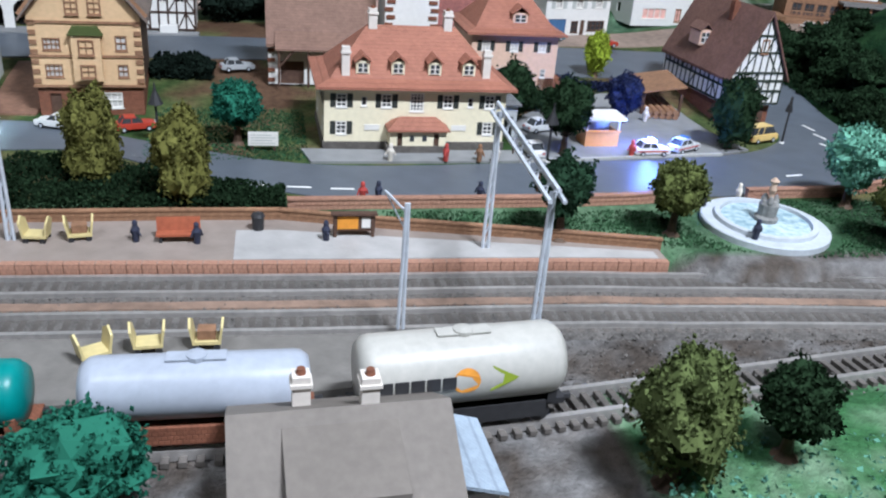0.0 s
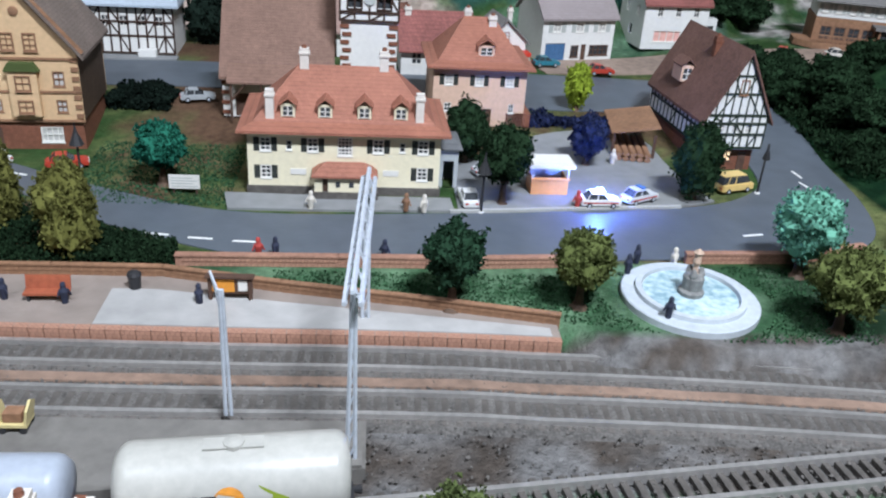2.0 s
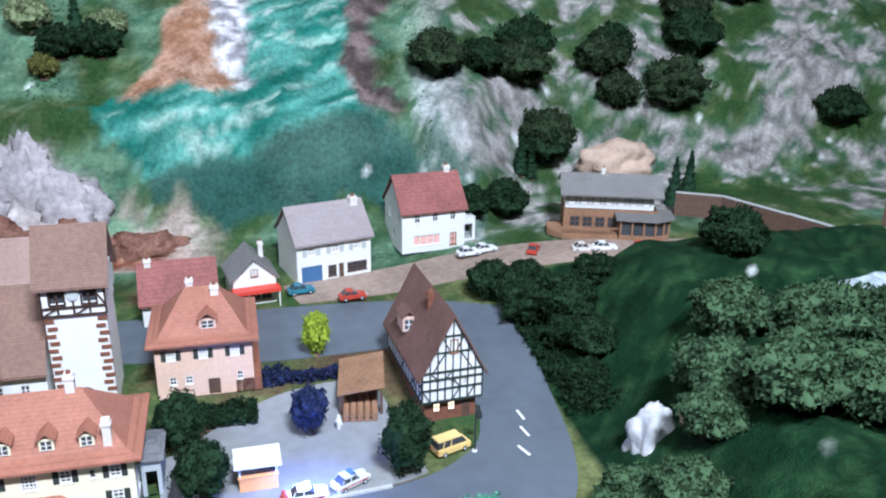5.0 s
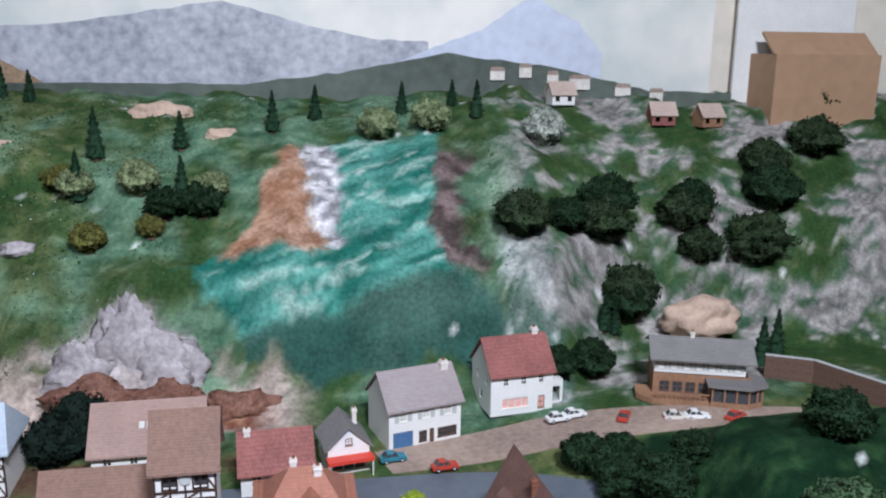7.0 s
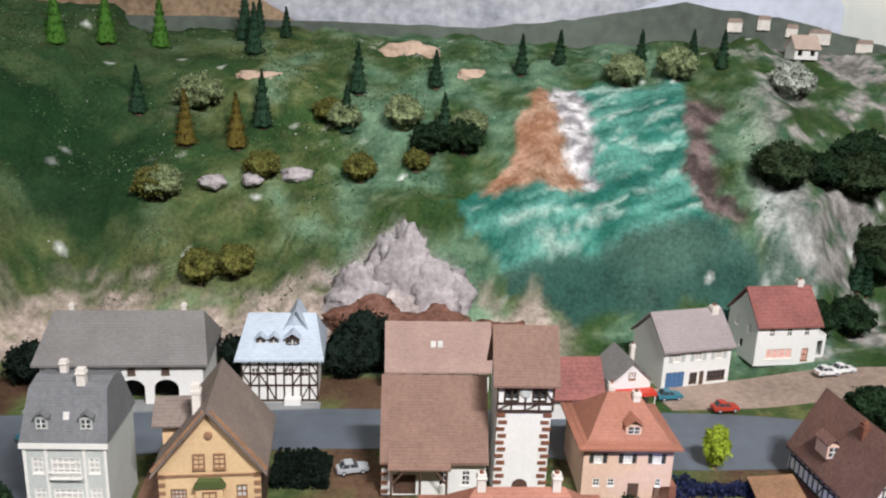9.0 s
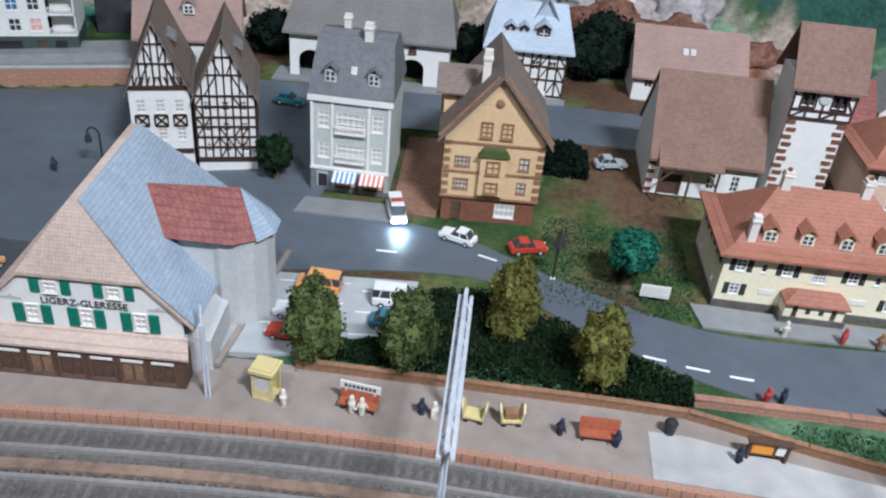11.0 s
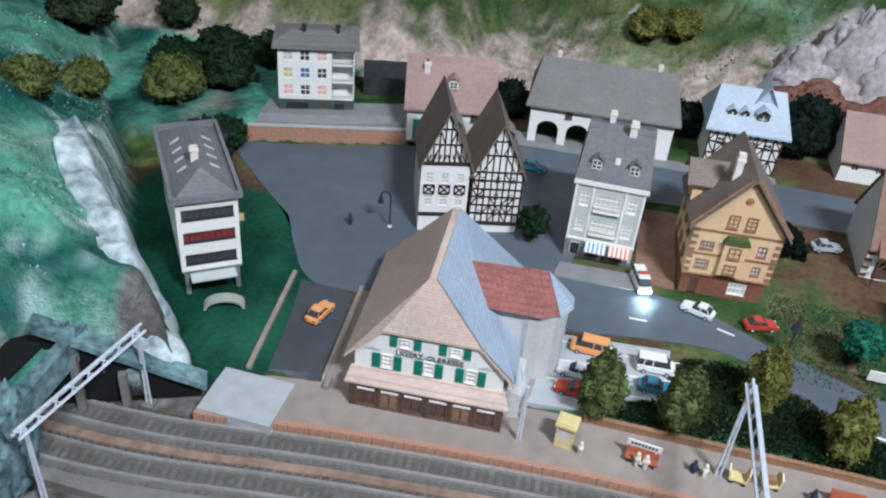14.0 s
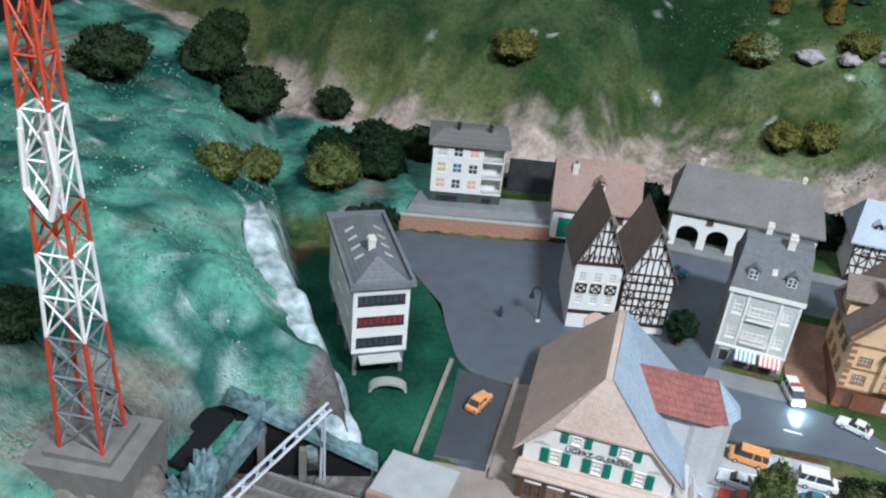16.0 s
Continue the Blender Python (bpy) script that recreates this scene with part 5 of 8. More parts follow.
chimney(h, -0.7, 0.4, 7.9, 8.9, 0.34, False)

# yellow house
h = thing("gabled_house", -11.2, 7.3, 0, 5, "yellow town house with brick ground floor and stepped timber gable", "house")
shell(h, 4.8, 5.4, 0, 1.5, "brick", {"front": [(0.35, 1.4, 0.35, 1.15), (-1.9, -1.4, 0, 1.1)]})
window(h, 0.88, -2.66, 0.35, 1.05, 0.8, pane_mat="pane_light", cross=(3, 1))
part("door", bx(-1.9, -1.4, -2.6, -2.54, 0, 1.1), "wood_dark", h)
xr = (-1.55, 0.0, 1.55)
part("upper_floor", wall_panel(5.0, 1.5, 5.0, row((-1.55,), 1.9, 0.8, 0.65) + row((1.55,), 1.9, 0.5, 0.65) + row((-1.55,), 3.2, 0.8, 0.6) + row((1.55,), 3.2, 0.55, 0.75), 0.12, [(-2.5, 5.0), (2.5, 5.0), (0, 8.0)]), "yellow_wall", h, at=(0, -2.8, 0))
# right side wall in dark brown, unlike the yellow left one
part("upper_side", bx(2.38, 2.5, -2.67, 2.6, 1.5, 5.0), "wall_umber", h, "dark brown side wall")
part("upper_side", join(bx(-2.5, -2.38, -2.67, 2.6, 1.5, 5.0), prism([(-2.5, 1.5), (2.5, 1.5), (2.5, 5.0), (0, 8.0), (-2.5, 5.0)], 2.6, 2.72, "y")), "yellow_wall", h)
for z, k in ((1.9, 0.65), (3.2, 0.6)):
    window(h, -1.55, -2.76, z, 0.8, k, frame_mat="wood", pane_mat="pane_light", cross=(3, 1))
window(h, 1.55, -2.76, 1.9, 0.5, 0.65, frame_mat="wood", pane_mat="pane_light")
window(h, 1.55, -2.76, 3.2, 0.55, 0.75, frame_mat="wood", pane_mat="pane_light")
oriel = part("oriel", join(bx(-0.65, 0.65, -3.1, -2.81, 1.8, 4.0)), "yellow_wall", h)
part("oriel_roof", prism([(-0.8, 4.0), (0.8, 4.0), (0.55, 4.4), (-0.55, 4.4)], -3.2, -2.81, "y"), "leaf_mid", oriel)
window(h, 0, -3.13, 1.95, 0.7, 0.65, frame_mat="wood", pane_mat="glow")
window(h, 0, -3.13, 3.05, 0.7, 0.75, frame_mat="wood", pane_mat="pane_light")
for x in (-0.5, 0.5):
    window(h, x, -2.83, 4.9, 0.6, 0.85, frame_mat="wood", pane_mat="pane_light", cross=(1, 2))
part("roundel", moved(lathe([(0.22, 0), (0.22, 0.06), (0.12, 0.08)], 16), 0, -2.8, 6.75, rx=90), "wood", h)
for z in (1.5, 2.95, 4.55):
    part("string_course", bx(-2.55, 2.55, -2.86, -2.805, z - 0.06, z + 0.06), "wood", h)
for s in (-1, 1):
    ob = part("bargeboard", lambda: bx(0, 4.15, -0.1, 0.06, -0.16, 0.16), "wood", h)
    ob.matrix_basis = pose(s * 2.75 * U, -2.9 * U, 4.85 * U, 0, 0, 0) @ pose(0, 0, 0, 0, -50.5 if s < 0 else -129.5, 0)
    for k in range(7):
        part("quoin", lambda: bx(-0.16, 0.16, -0.04, 0.02, 0, 0.22), "wood", h, at=(s * 2.33, -2.82, 1.65 + 0.46 * k), key=3)
part("roof", moved(gable_roof(5.0, 5.6, 3.1, 0.35, 0.16, "y", 0.3), 0, -0.05, 5.0), "roof_taupe", h)
for k in range(3):
    window(h, -2.54, -1.6 + 1.5 * k, 1.9, 0.7, 0.7, rz=-90, frame_mat="wood", pane_mat="pane_light")
    window(h, -2.54, -1.6 + 1.5 * k, 3.4, 0.7, 0.7, rz=-90, frame_mat="wood", pane_mat="pane_light")
chimney(h, -0.75, -1.2, 6.6, 8.8, 0.4, False)
rear = part("side_dormer", bx(-2.7, -1.2, -0.4, 1.4, 5.0, 6.3), "yellow_wall", h)
part("side_dormer_roof", moved(gable_roof(1.9, 2.1, 0.9, 0.2, 0.1, "x", 0.2), -2.0, 0.5, 6.3), "roof_taupe", rear)

# two timbered gable houses
for x, y, rz, w, seed, wall_low, g in ((-29.2, 7.6, 19, 3.0, 11, "white", 3.4), (-26.0, 8.6, 17, 3.1, 12, "wood_dark", 3.2)):
    h = thing("half_timbered_house", x, y, 0.1, rz, "white house with dark timbered steep gable and crossed panels" if wall_low == "white" else "narrow house with dense dark timber framing and steep gable", "house", "timbered gable houses")
    top = 4.85 if wall_low == "white" else 4.4
    zs = (1.3, 2.9) if wall_low == "white" else (0.9, 2.1, 3.3)
    holes = [k for z in zs for k in row((-0.95, 0, 0.95), z + 0.55, 0.5, 0.75)] if wall_low == "white" else [k for z in zs for k in row((-0.9, 0, 0.9), z + 0.25, 0.42, 0.55)]
    part("wall", wall_panel(w, 0, top, holes, 0.12, [(-w / 2, top), (w / 2, top), (0, top + g)]), "white", h, at=(0, -2.4, 0))
    part("side_wall", join(bx(-w / 2, -w / 2 + 0.12, -2.27, 2.4, 0, top), bx(w / 2 - 0.12, w / 2, -2.27, 2.4, 0, top), prism([(-w / 2, 0), (w / 2, 0), (w / 2, top), (0, top + g), (-w / 2, top)], 2.4, 2.52, "y")), "white" if wall_low == "white" else "wood_dark", h)
    for a, b, c, d in holes:
        window(h, (a + b) / 2, -2.36, c, b - a, d - c, pane_mat="pane_light" if wall_low == "white" else "pane", cross=(1, 2))
    if wall_low == "white":
        for x2 in (-0.95, 0, 0.95):
            for s in (-1, 1):
                beam(h, x2 - s * 0.3, 2.75, x2 + s * 0.3, 3.3, -0.03, "timber", 0.09, 0, 0, -2.4)
            for a, b in ((-0.32, -0.32), (0.32, 0.32)):
                beam(h, x2 + a, 2.72, x2 + b, 3.33, -0.03, "timber", 0.08, 0, 0, -2.4)
            for z in (2.72, 3.33):
                beam(h, x2 - 0.32, z, x2 + 0.32, z, -0.03, "timber", 0.08, 0, 0, -2.4)
        beam(h, -w / 2, 1.25, w / 2, 1.25, -0.03, "timber", 0.25, 0, 0, -2.4)
        timber_face(h, w, [top - 0.06, top + 0.06], g, 0, -2.4, 0, 9, "timber", 0.1, seed, 0)
        for s in (-1, 1):
            for k in range(4):
                beam(h, s * (0.25 + 0.3 * k), top, s * (0.05 + 0.3 * k), top + 0.6, -0.03, "timber", 0.09, 0, 0, -2.4)
        part("door_arch", moved(lathe([(0.7, 0), (0.7, 0.1)], 18), 0.4, -2.4, 0.6, rx=90), "pinkwall", h)
    else:
        timber_face(h, w, [0.8, 1.45, 2.05, 2.65, 3.2, 3.8, top], g, 0, -2.4, 0, 8, "timber", 0.095, seed, 0.35)
        beam(h, -w / 2, 0.7, w / 2, 0.7, -0.03, "timber", 0.2, 0, 0, -2.4)
    timber_face(h, 4.6, [1.4, 2.9, top], 0, w / 2, 0, 90, 6, "timber", 0.11, seed + 5, 0.4)
    part("roof", moved(gable_roof(w, 5.0, g, 0.2, 0.14, "y", 0.2), 0, 0, top), "roof_taupe", h)
    dormer(h, 0.55, -1.0, top + 1.2, 0.7, 0.8, 1.2, "roof_grey", "wood_dark")

# station
h = thing("station_building", -25.5, -5.1, PLAT_Z, 4, "station with white gable, green shutters and huge hipped tan roof", "station")
shell(h, 7.0, 9.0, 0, 1.25, "wood")
# glazed veranda under a low lean-to roof
bays = (-2.9, -1.75, -0.6, 0.6, 1.75, 2.9)
ver = part("veranda", wall_panel(7.4, 0, 1.52, row(bays, 0.14, 0.98, 1.2), 0.12), "wood_dark", h, at=(0.1, -5.5, 0))
part("veranda_end", join(bx(-3.7, -3.58, 0.13, 0.86, 0, 1.52), bx(3.58, 3.7, 0.13, 0.86, 0, 1.52)), "wood_dark", ver)
for k, x in enumerate(bays):
    window(ver, x, 0.04, 0.14, 0.98, 1.2, frame_mat="frame_dark", pane_mat="pane_amber" if k % 3 == 1 else "pane_brown", cross=(1, 0))
    part("blind", lambda: bx(-0.42, 0.42, -0.02, 0.02, 1.15, 1.26), "frame", ver, at=(x, 0, 0), key=1)
part("veranda_roof", ([(-3.85, -5.62, 1.52), (4.05, -5.62, 1.52), (3.75, -4.63, 1.72), (-3.75, -4.63, 1.72), (-3.85, -5.62, 1.62), (4.05, -5.62, 1.62), (3.75, -4.63, 1.86), (-3.75, -4.63, 1.86)], [(3, 2, 1, 0), (4, 5, 6, 7), (0, 1, 5, 4), (1, 2, 6, 5), (2, 3, 7, 6), (3, 0, 4, 7)]), "roof_tan", h)
gx = [(-3.6, 1.25), (3.6, 1.25), (3.6, 2.8), (2.1, 4.35), (-2.1, 4.35), (-3.6, 2.8)]
part("gable_wall", prism(gx, -4.62, -4.5, "y"), "white", h)
for k, x in enumerate((-2.55, -1.5, -0.5, 0.5, 1.5, 2.55)):
    part("shutter", lambda: join(bx(-0.19, 0.19, -0.06, 0, 0, 0.85), *[bx(-0.15, 0.15, -0.075, -0.061, 0.06 + 0.1 * i, 0.12 + 0.1 * i) for i in range(8)]), "shutter_green", h, at=(x, -4.622, 1.95), key=1)
for x in (-2.03, 0.0, 2.03):
    window(h, x, -4.66, 2.03, 0.5, 0.8, pane_mat="curtain_pink", cross=(1, 2))
for k, x in enumerate((-1.75, -0.6, 0.6, 1.75)):
    part("shutter", lambda: bx(-0.17, 0.17, -0.06, 0, 0, 0.6), "shutter_green", h, at=(x, -4.622, 3.42), key=2)
for x in (-1.18, 1.18):
    window(h, x, -4.66, 3.45, 0.5, 0.5, pane_mat="curtain_pink")
text = bpy.data.curves.new("station_sign", "FONT")
text.body, text.size, text.align_x, text.extrude = "LIGERZ-GLERESSE", 0.42 * U, "CENTER", 0.01 * U
sign = new("station_name", text)
sign.parent = h
sign.matrix_basis = pose(0, -4.66 * U, 2.93 * U, 90, 0, 0)
sign["label"] = "grey painted station name lettering"
text.materials.append(MATS["metal_dark"])
for x in (-2.75, 2.75):
    part("ornament", prism([(-0.42, 0), (0.42, 0), (0.36, 0.1), (0.12, 0.12), (0, 0.24), (-0.12, 0.12), (-0.36, 0.1)], -0.02, 0.0, "y"), "greywall", h, at=(x, -4.623, 2.98))
# roof: hipped front over the gable, long ridge, lower flared sides
rv = [(-2.3, -4.75, 4.3), (2.3, -4.75, 4.3), (-0.2, -3.5, 6.8), (-0.5, -3.5, 6.8), (-0.5, 2.8, 6.9), (-4.1, -4.85, 2.5), (4.1, -4.85, 2.5), (-4.5, 5.4, 1.5), (3.9, 5.4, 1.7), (-0.2, 2.8, 6.9)]
part("roof", (rv + [(x, y, z - 0.14) for x, y, z in rv], [(0, 1, 2, 3), (3, 2, 9, 4), (0, 3, 4, 7, 5), (1, 6, 8, 9, 2), (7, 4, 9, 8), (15, 17, 14, 13, 10), (11, 12, 19, 18, 16), (13, 14, 19, 12), (10, 13, 12, 11), (0, 5, 15, 10), (1, 0, 10, 11), (6, 1, 11, 16), (5, 7, 17, 15), (8, 6, 16, 18), (7, 8, 18, 17)]), "roof_tan", h)
part("roof_slope", ([(2.4, -4.72, 4.32), (4.18, -4.8, 2.55), (3.98, 5.4, 1.76), (-0.14, 2.8, 6.94), (-0.14, -3.45, 6.84)], [(0, 1, 2, 3, 4)]), "roof_blue", h, "blue-grey right side of the roof")
tw = part("tower", lathe([(1.55, 0), (1.55, 4.5)], 14), "stucco_pale", h, at=(4.6, -0.2, 0))
part("tower_roof", ([(-2.5, -1.75, 4.5), (0.3, -1.75, 4.45), (1.1, -1.25, 4.45), (0.2, 0.0, 6.05), (-3.8, 0.2, 5.75), (-2.5, 1.75, 4.5), (0.3, 1.75, 4.45), (1.1, 1.25, 4.45)], [(0, 1, 3, 4), (1, 2, 3), (6, 5, 4, 3), (7, 6, 3), (2, 7, 3), (0, 4, 5), (5, 6, 7, 2, 1, 0)]), "roof_carmine", tw)
part("roof_cap", ([(1.15, -1.3, 4.4), (1.72, -0.5, 4.4), (1.72, 0.5, 4.4), (1.15, 1.3, 4.4), (0.22, 0, 6.1)], [(0, 1, 4), (1, 2, 4), (2, 3, 4), (3, 2, 1, 0), (3, 0, 4)]), "roof_blue", tw, "blue-grey end of the tower roof")
part("dormer_link", bx(1.0, 4.0, -1.6, 1.2, 1.0, 4.4), "stucco_pale", h)
part("side_lean_to", ([(3.5, -4.5, 0), (4.5, -4.3, 0), (4.5, -1.2, 0), (3.5, -1.2, 0), (3.5, -4.5, 1.9), (4.5, -4.3, 1.5), (4.5, -1.2, 1.5), (3.5, -1.2, 1.9)], [(3, 2, 1, 0), (4, 5, 6, 7), (0, 1, 5, 4), (1, 2, 6, 5), (2, 3, 7, 6), (3, 0, 4, 7)]), "stucco_pale", h)

# block of flats beside the tunnel
h = thing("flats", -41.1, -1.9, 0, 36, "white flats with ribbon windows and dark hipped roof on stilts", "house")
shell(h, 3.2, 8.2, 1.6, 6.0, "white", {"front": [(-1.35, 1.35, 2.0 + 1.4 * i, 2.65 + 1.4 * i) for i in range(3)]})
mat("curtain_red", (0.22, 0.03, 0.03), var=0.4)
for i in range(3):
    window(h, 0, -4.06, 2.0 + 1.4 * i, 2.7, 0.65, frame_mat="metal_dark", pane_mat="curtain_red" if i == 1 else "pane", cross=(7, 0))
    part("curtain", bx(-0.25, 0.25, -4.0, -3.98, 2.05 + 1.4 * i, 2.6 + 1.4 * i), "curtain_red", h)
    for k in range(3):
        window(h, -1.56, -2.4 + 2.4 * k, 2.1 + 1.4 * i, 1.2, 0.6, rz=-90, frame_mat="frame", pane_mat="pane", cross=(2, 0))
        window(h, 1.56, -2.4 + 2.4 * k, 2.1 + 1.4 * i, 1.2, 0.6, rz=90, frame_mat="frame", pane_mat="pane", cross=(2, 0))
for x in (-1.35, 1.35):
    for y in (-3.9, -1.3, 1.3, 3.9):
        part("stilt", lambda: bx(-0.12, 0.12, -0.12, 0.12, 0, 1.5), "greywall_dark", h, at=(x, y, 0), key=1)
part("floor_slab", bx(-1.6, 1.6, -4.1, 4.1, 1.5, 1.6), "greywall_dark", h)
part("parapet", join(bx(-1.85, 1.85, -4.4, -4.2, 6.0, 6.35), bx(-1.85, 1.85, 4.2, 4.4, 6.0, 6.35), bx(-1.85, -1.65, -4.2, 4.2, 6.0, 6.35), bx(1.65, 1.85, -4.2, 4.2, 6.0, 6.35), bx(-1.65, 1.65, -4.2, 4.2, 5.95, 6.05)), "greywall_dark", h)
part("roof", moved(hip_roof(7.9, 3.1, 1.0, 5.0, 0.0, 0.05), 0, 0, 6.05, 90), "roof_slate", h)
for i in range(4):
    for s in (-1, 1):
        part("skylight", moved(bx(-0.3, 0.3, -0.12, 0.12, 0, 0.04), s * 0.85, -1.6 + 1.1 * i, 6.5, ry=33 * s), "pane_light", h)
chimney(h, -0.15, -1.4, 6.8, 7.7, 0.4, False)
part("entrance_canopy", bx(-1.2, 1.2, -4.9, -4.1, 1.35, 1.45), "greywall", h)

# apartment house on the terrace
h = thing("apartment_house", -41.0, 15.9, 1.9, 20, "white apartment house with coloured blinds, balconies and grey base", "house")
mat("pane_blue", (0.04, 0.16, 0.30), rough=0.3)
mat("blind_yellow", (0.6, 0.5, 0.25), var=0.1)
shell(h, 5.4, 3.6, 0, 1.3, "base_green", {"front": [(-2.2, -0.6, 0.6, 1.0), (0.3, 0.8, 0, 1.0), (1.3, 2.0, 0.6, 1.0)]})
for a, b in ((-1.4, 1.6), (1.65, 0.7)):
    window(h, a, -1.76, 0.6, b, 0.4, frame_mat="metal_dark")
part("door", bx(0.3, 0.8, -1.74, -1.7, 0, 1.0), "wood_dark", h)
part("upper_wall", wall_panel(3.8, 1.3, 5.2, [k for z in (1.6, 2.9, 4.2) for k in row((-1.2, 0, 1.2), z, 0.75, 0.85)], 0.1), "white", h, at=(-0.8, -1.85, 0))
part("upper_body", join(bx(-2.7, -2.6, -1.74, 1.8, 1.3, 5.2), bx(-2.6, 2.7, 1.7, 1.8, 1.3, 5.2), bx(1.12, 2.7, -0.9, 1.7, 1.3, 5.2)), "white", h)
for i, z in enumerate((1.6, 2.9, 4.2)):
    for j, x in enumerate((-1.2, 0, 1.2)):
        window(h, x - 0.8, -1.81, z, 0.75, 0.85, pane_mat=("curtain_pink", "pane", "curtain_pink", "blind_yellow", "pane_blue", "pane", "pane_light", "pane", "curtain_pink")[i * 3 + j])
    bal = part("balcony", join(bx(1.12, 2.7, -1.85, -0.91, z - 0.3, z - 0.2), bx(1.12, 2.7, -1.85, -1.78, z + 0.15, z + 0.2), *[bx(1.14 + 0.19 * k, 1.18 + 0.19 * k, -1.84, -1.8, z - 0.2, z + 0.15) for k in range(9)], bx(2.62, 2.7, -1.85, -0.91, z - 0.3, z + 0.95)), "white", h)
part("roof", moved(hip_roof(5.4, 3.7, 0.7, 3.6, 0.35, 0.3), 0, 0, 5.2), "roof_grey", h)
for x in (-0.9, 1.5):
    chimney(h, x, -0.3, 5.7, 6.4, 0.26, False, "metal_dark")

# house with arched gate and arcade house
h = thing("house", -31.0, 16.6, 1.6, 15, "white house with pink-grey tiled roof and arched gateway", "house")
h.scale = (1.12, 1.1, 1.05)
shell(h, 5.4, 4.0, 0, 2.7, "white", {"front": [(-2.3, -1.3, 0, 1.6)] + row((-0.2, 1.6), 1.6, 0.6, 0.7)}, 2.4, "x")
part("gate", bx(-2.3, -1.3, -1.9, -1.85, 0, 1.6), "shutter_green", h)
for x in (-0.2, 1.6):
    window(h, x, -1.96, 1.6, 0.6, 0.7, frame_mat="frame_dark")
part("roof", moved(gable_roof(5.4, 4.0, 2.5, 0.3, 0.14, "x", 0.2), 0, 0, 2.7), "roof_pink", h)
dormer(h, 0.1, -1.5, 3.7, 0.6, 0.6, 1.0, "roof_pink", "white")
chimney(h, -1.6, -0.6, 4.2, 5.2, 0.36)

h = thing("arcade_house", -20.2, 21.4, 1.05, 4, "long pale house with grey roof and arched arcade", "house")
arcs = [(-4.6, -3.0, 0, 1.9), (-2.4, -0.8, 0, 1.9), (-0.2, 1.4, 0, 1.9), (2.0, 3.6, 0, 1.9)]
shell(h, 10.4, 5.6, 0, 3.0, "white", {"front": arcs})
for a, b, c, d in arcs:
    arch = [(a, 1.9), (a, 1.2)] + [((a + b) / 2 - (b - a) / 2 * math.cos(math.pi * i / 10), 1.2 + 0.68 * math.sin(math.pi * i / 10)) for i in range(1, 10)] + [(b, 1.2), (b, 1.9)]
    part("arch", prism(arch, -2.8, -2.68, "y"), "white", h)
    # near-black sheet in place of the shade behind the arch
    part("arch_shade", bx(a, b, -1.3, -1.25, 0, 1.9), "void_shade", h)
for x in (-2.4, 0.6, 2.8):
    window(h, x, -2.85, 2.3, 0.5, 0.4, frame_mat="frame_dark")
part("roof", moved(hip_roof(10.4, 5.6, 2.75, 9.9, 0.4, 0.12), 0, 0, 3.0), "roof_grey", h)
for x in (-3.8, 3.6):
    chimney(h, x, 0.2, 5.4, 6.2, 0.3, False)

# house with pale blue roof
h = thing("house", -9.9, 21.8, 1.05, 3, "half-timbered house with pale blue roof and pointed turret", "house")
h.scale = (1.1, 1.1, 1.0)
shell(h, 4.6, 4.2, 0, 3.2, "white", {"front": row((-1.5, -0.5, 0.5, 1.5), 1.9, 0.5, 0.7)}, 0)
for x in (-1.5, -0.5, 0.5, 1.5):
    window(h, x, -2.06, 1.9, 0.5, 0.7, pane_mat="pane")
timber_face(h, 4.6, [0.2, 1.3, 2.2, 3.1], 0, 0, -2.1, 0, 9, seed=21, braces=0.4)
part("roof", moved(hip_roof(4.6, 4.2, 2.5, 4.2, 0.4, 0.12), 0, 0, 3.2), "roof_pale_blue", h)
for x in (-1.2, -0.4):
    dormer(h, x, -1.6, 3.9, 0.55, 0.6, 1.0, "roof_pale_blue", "timber")
part("turret_roof", moved(gable_roof(1.3, 1.9, 1.2, 0.12, 0.1, "y", 0.2), 0.9, 0.2, 5.0), "roof_pale_blue", h)
part("turret_wall", prism([(0.3, 4.6), (1.5, 4.6), (1.5, 5.0), (0.9, 6.1), (0.3, 5.0)], -0.7, 1.1, "y"), "roof_pale_blue", h)
dormer(h, 0.75, -1.7, 3.85, 0.8, 0.75, 1.1, "roof_pale_blue", "timber")
part("porch_sign", bx(0.3, 1.3, -2.75, -2.2, 0, 0.55), "white", h)


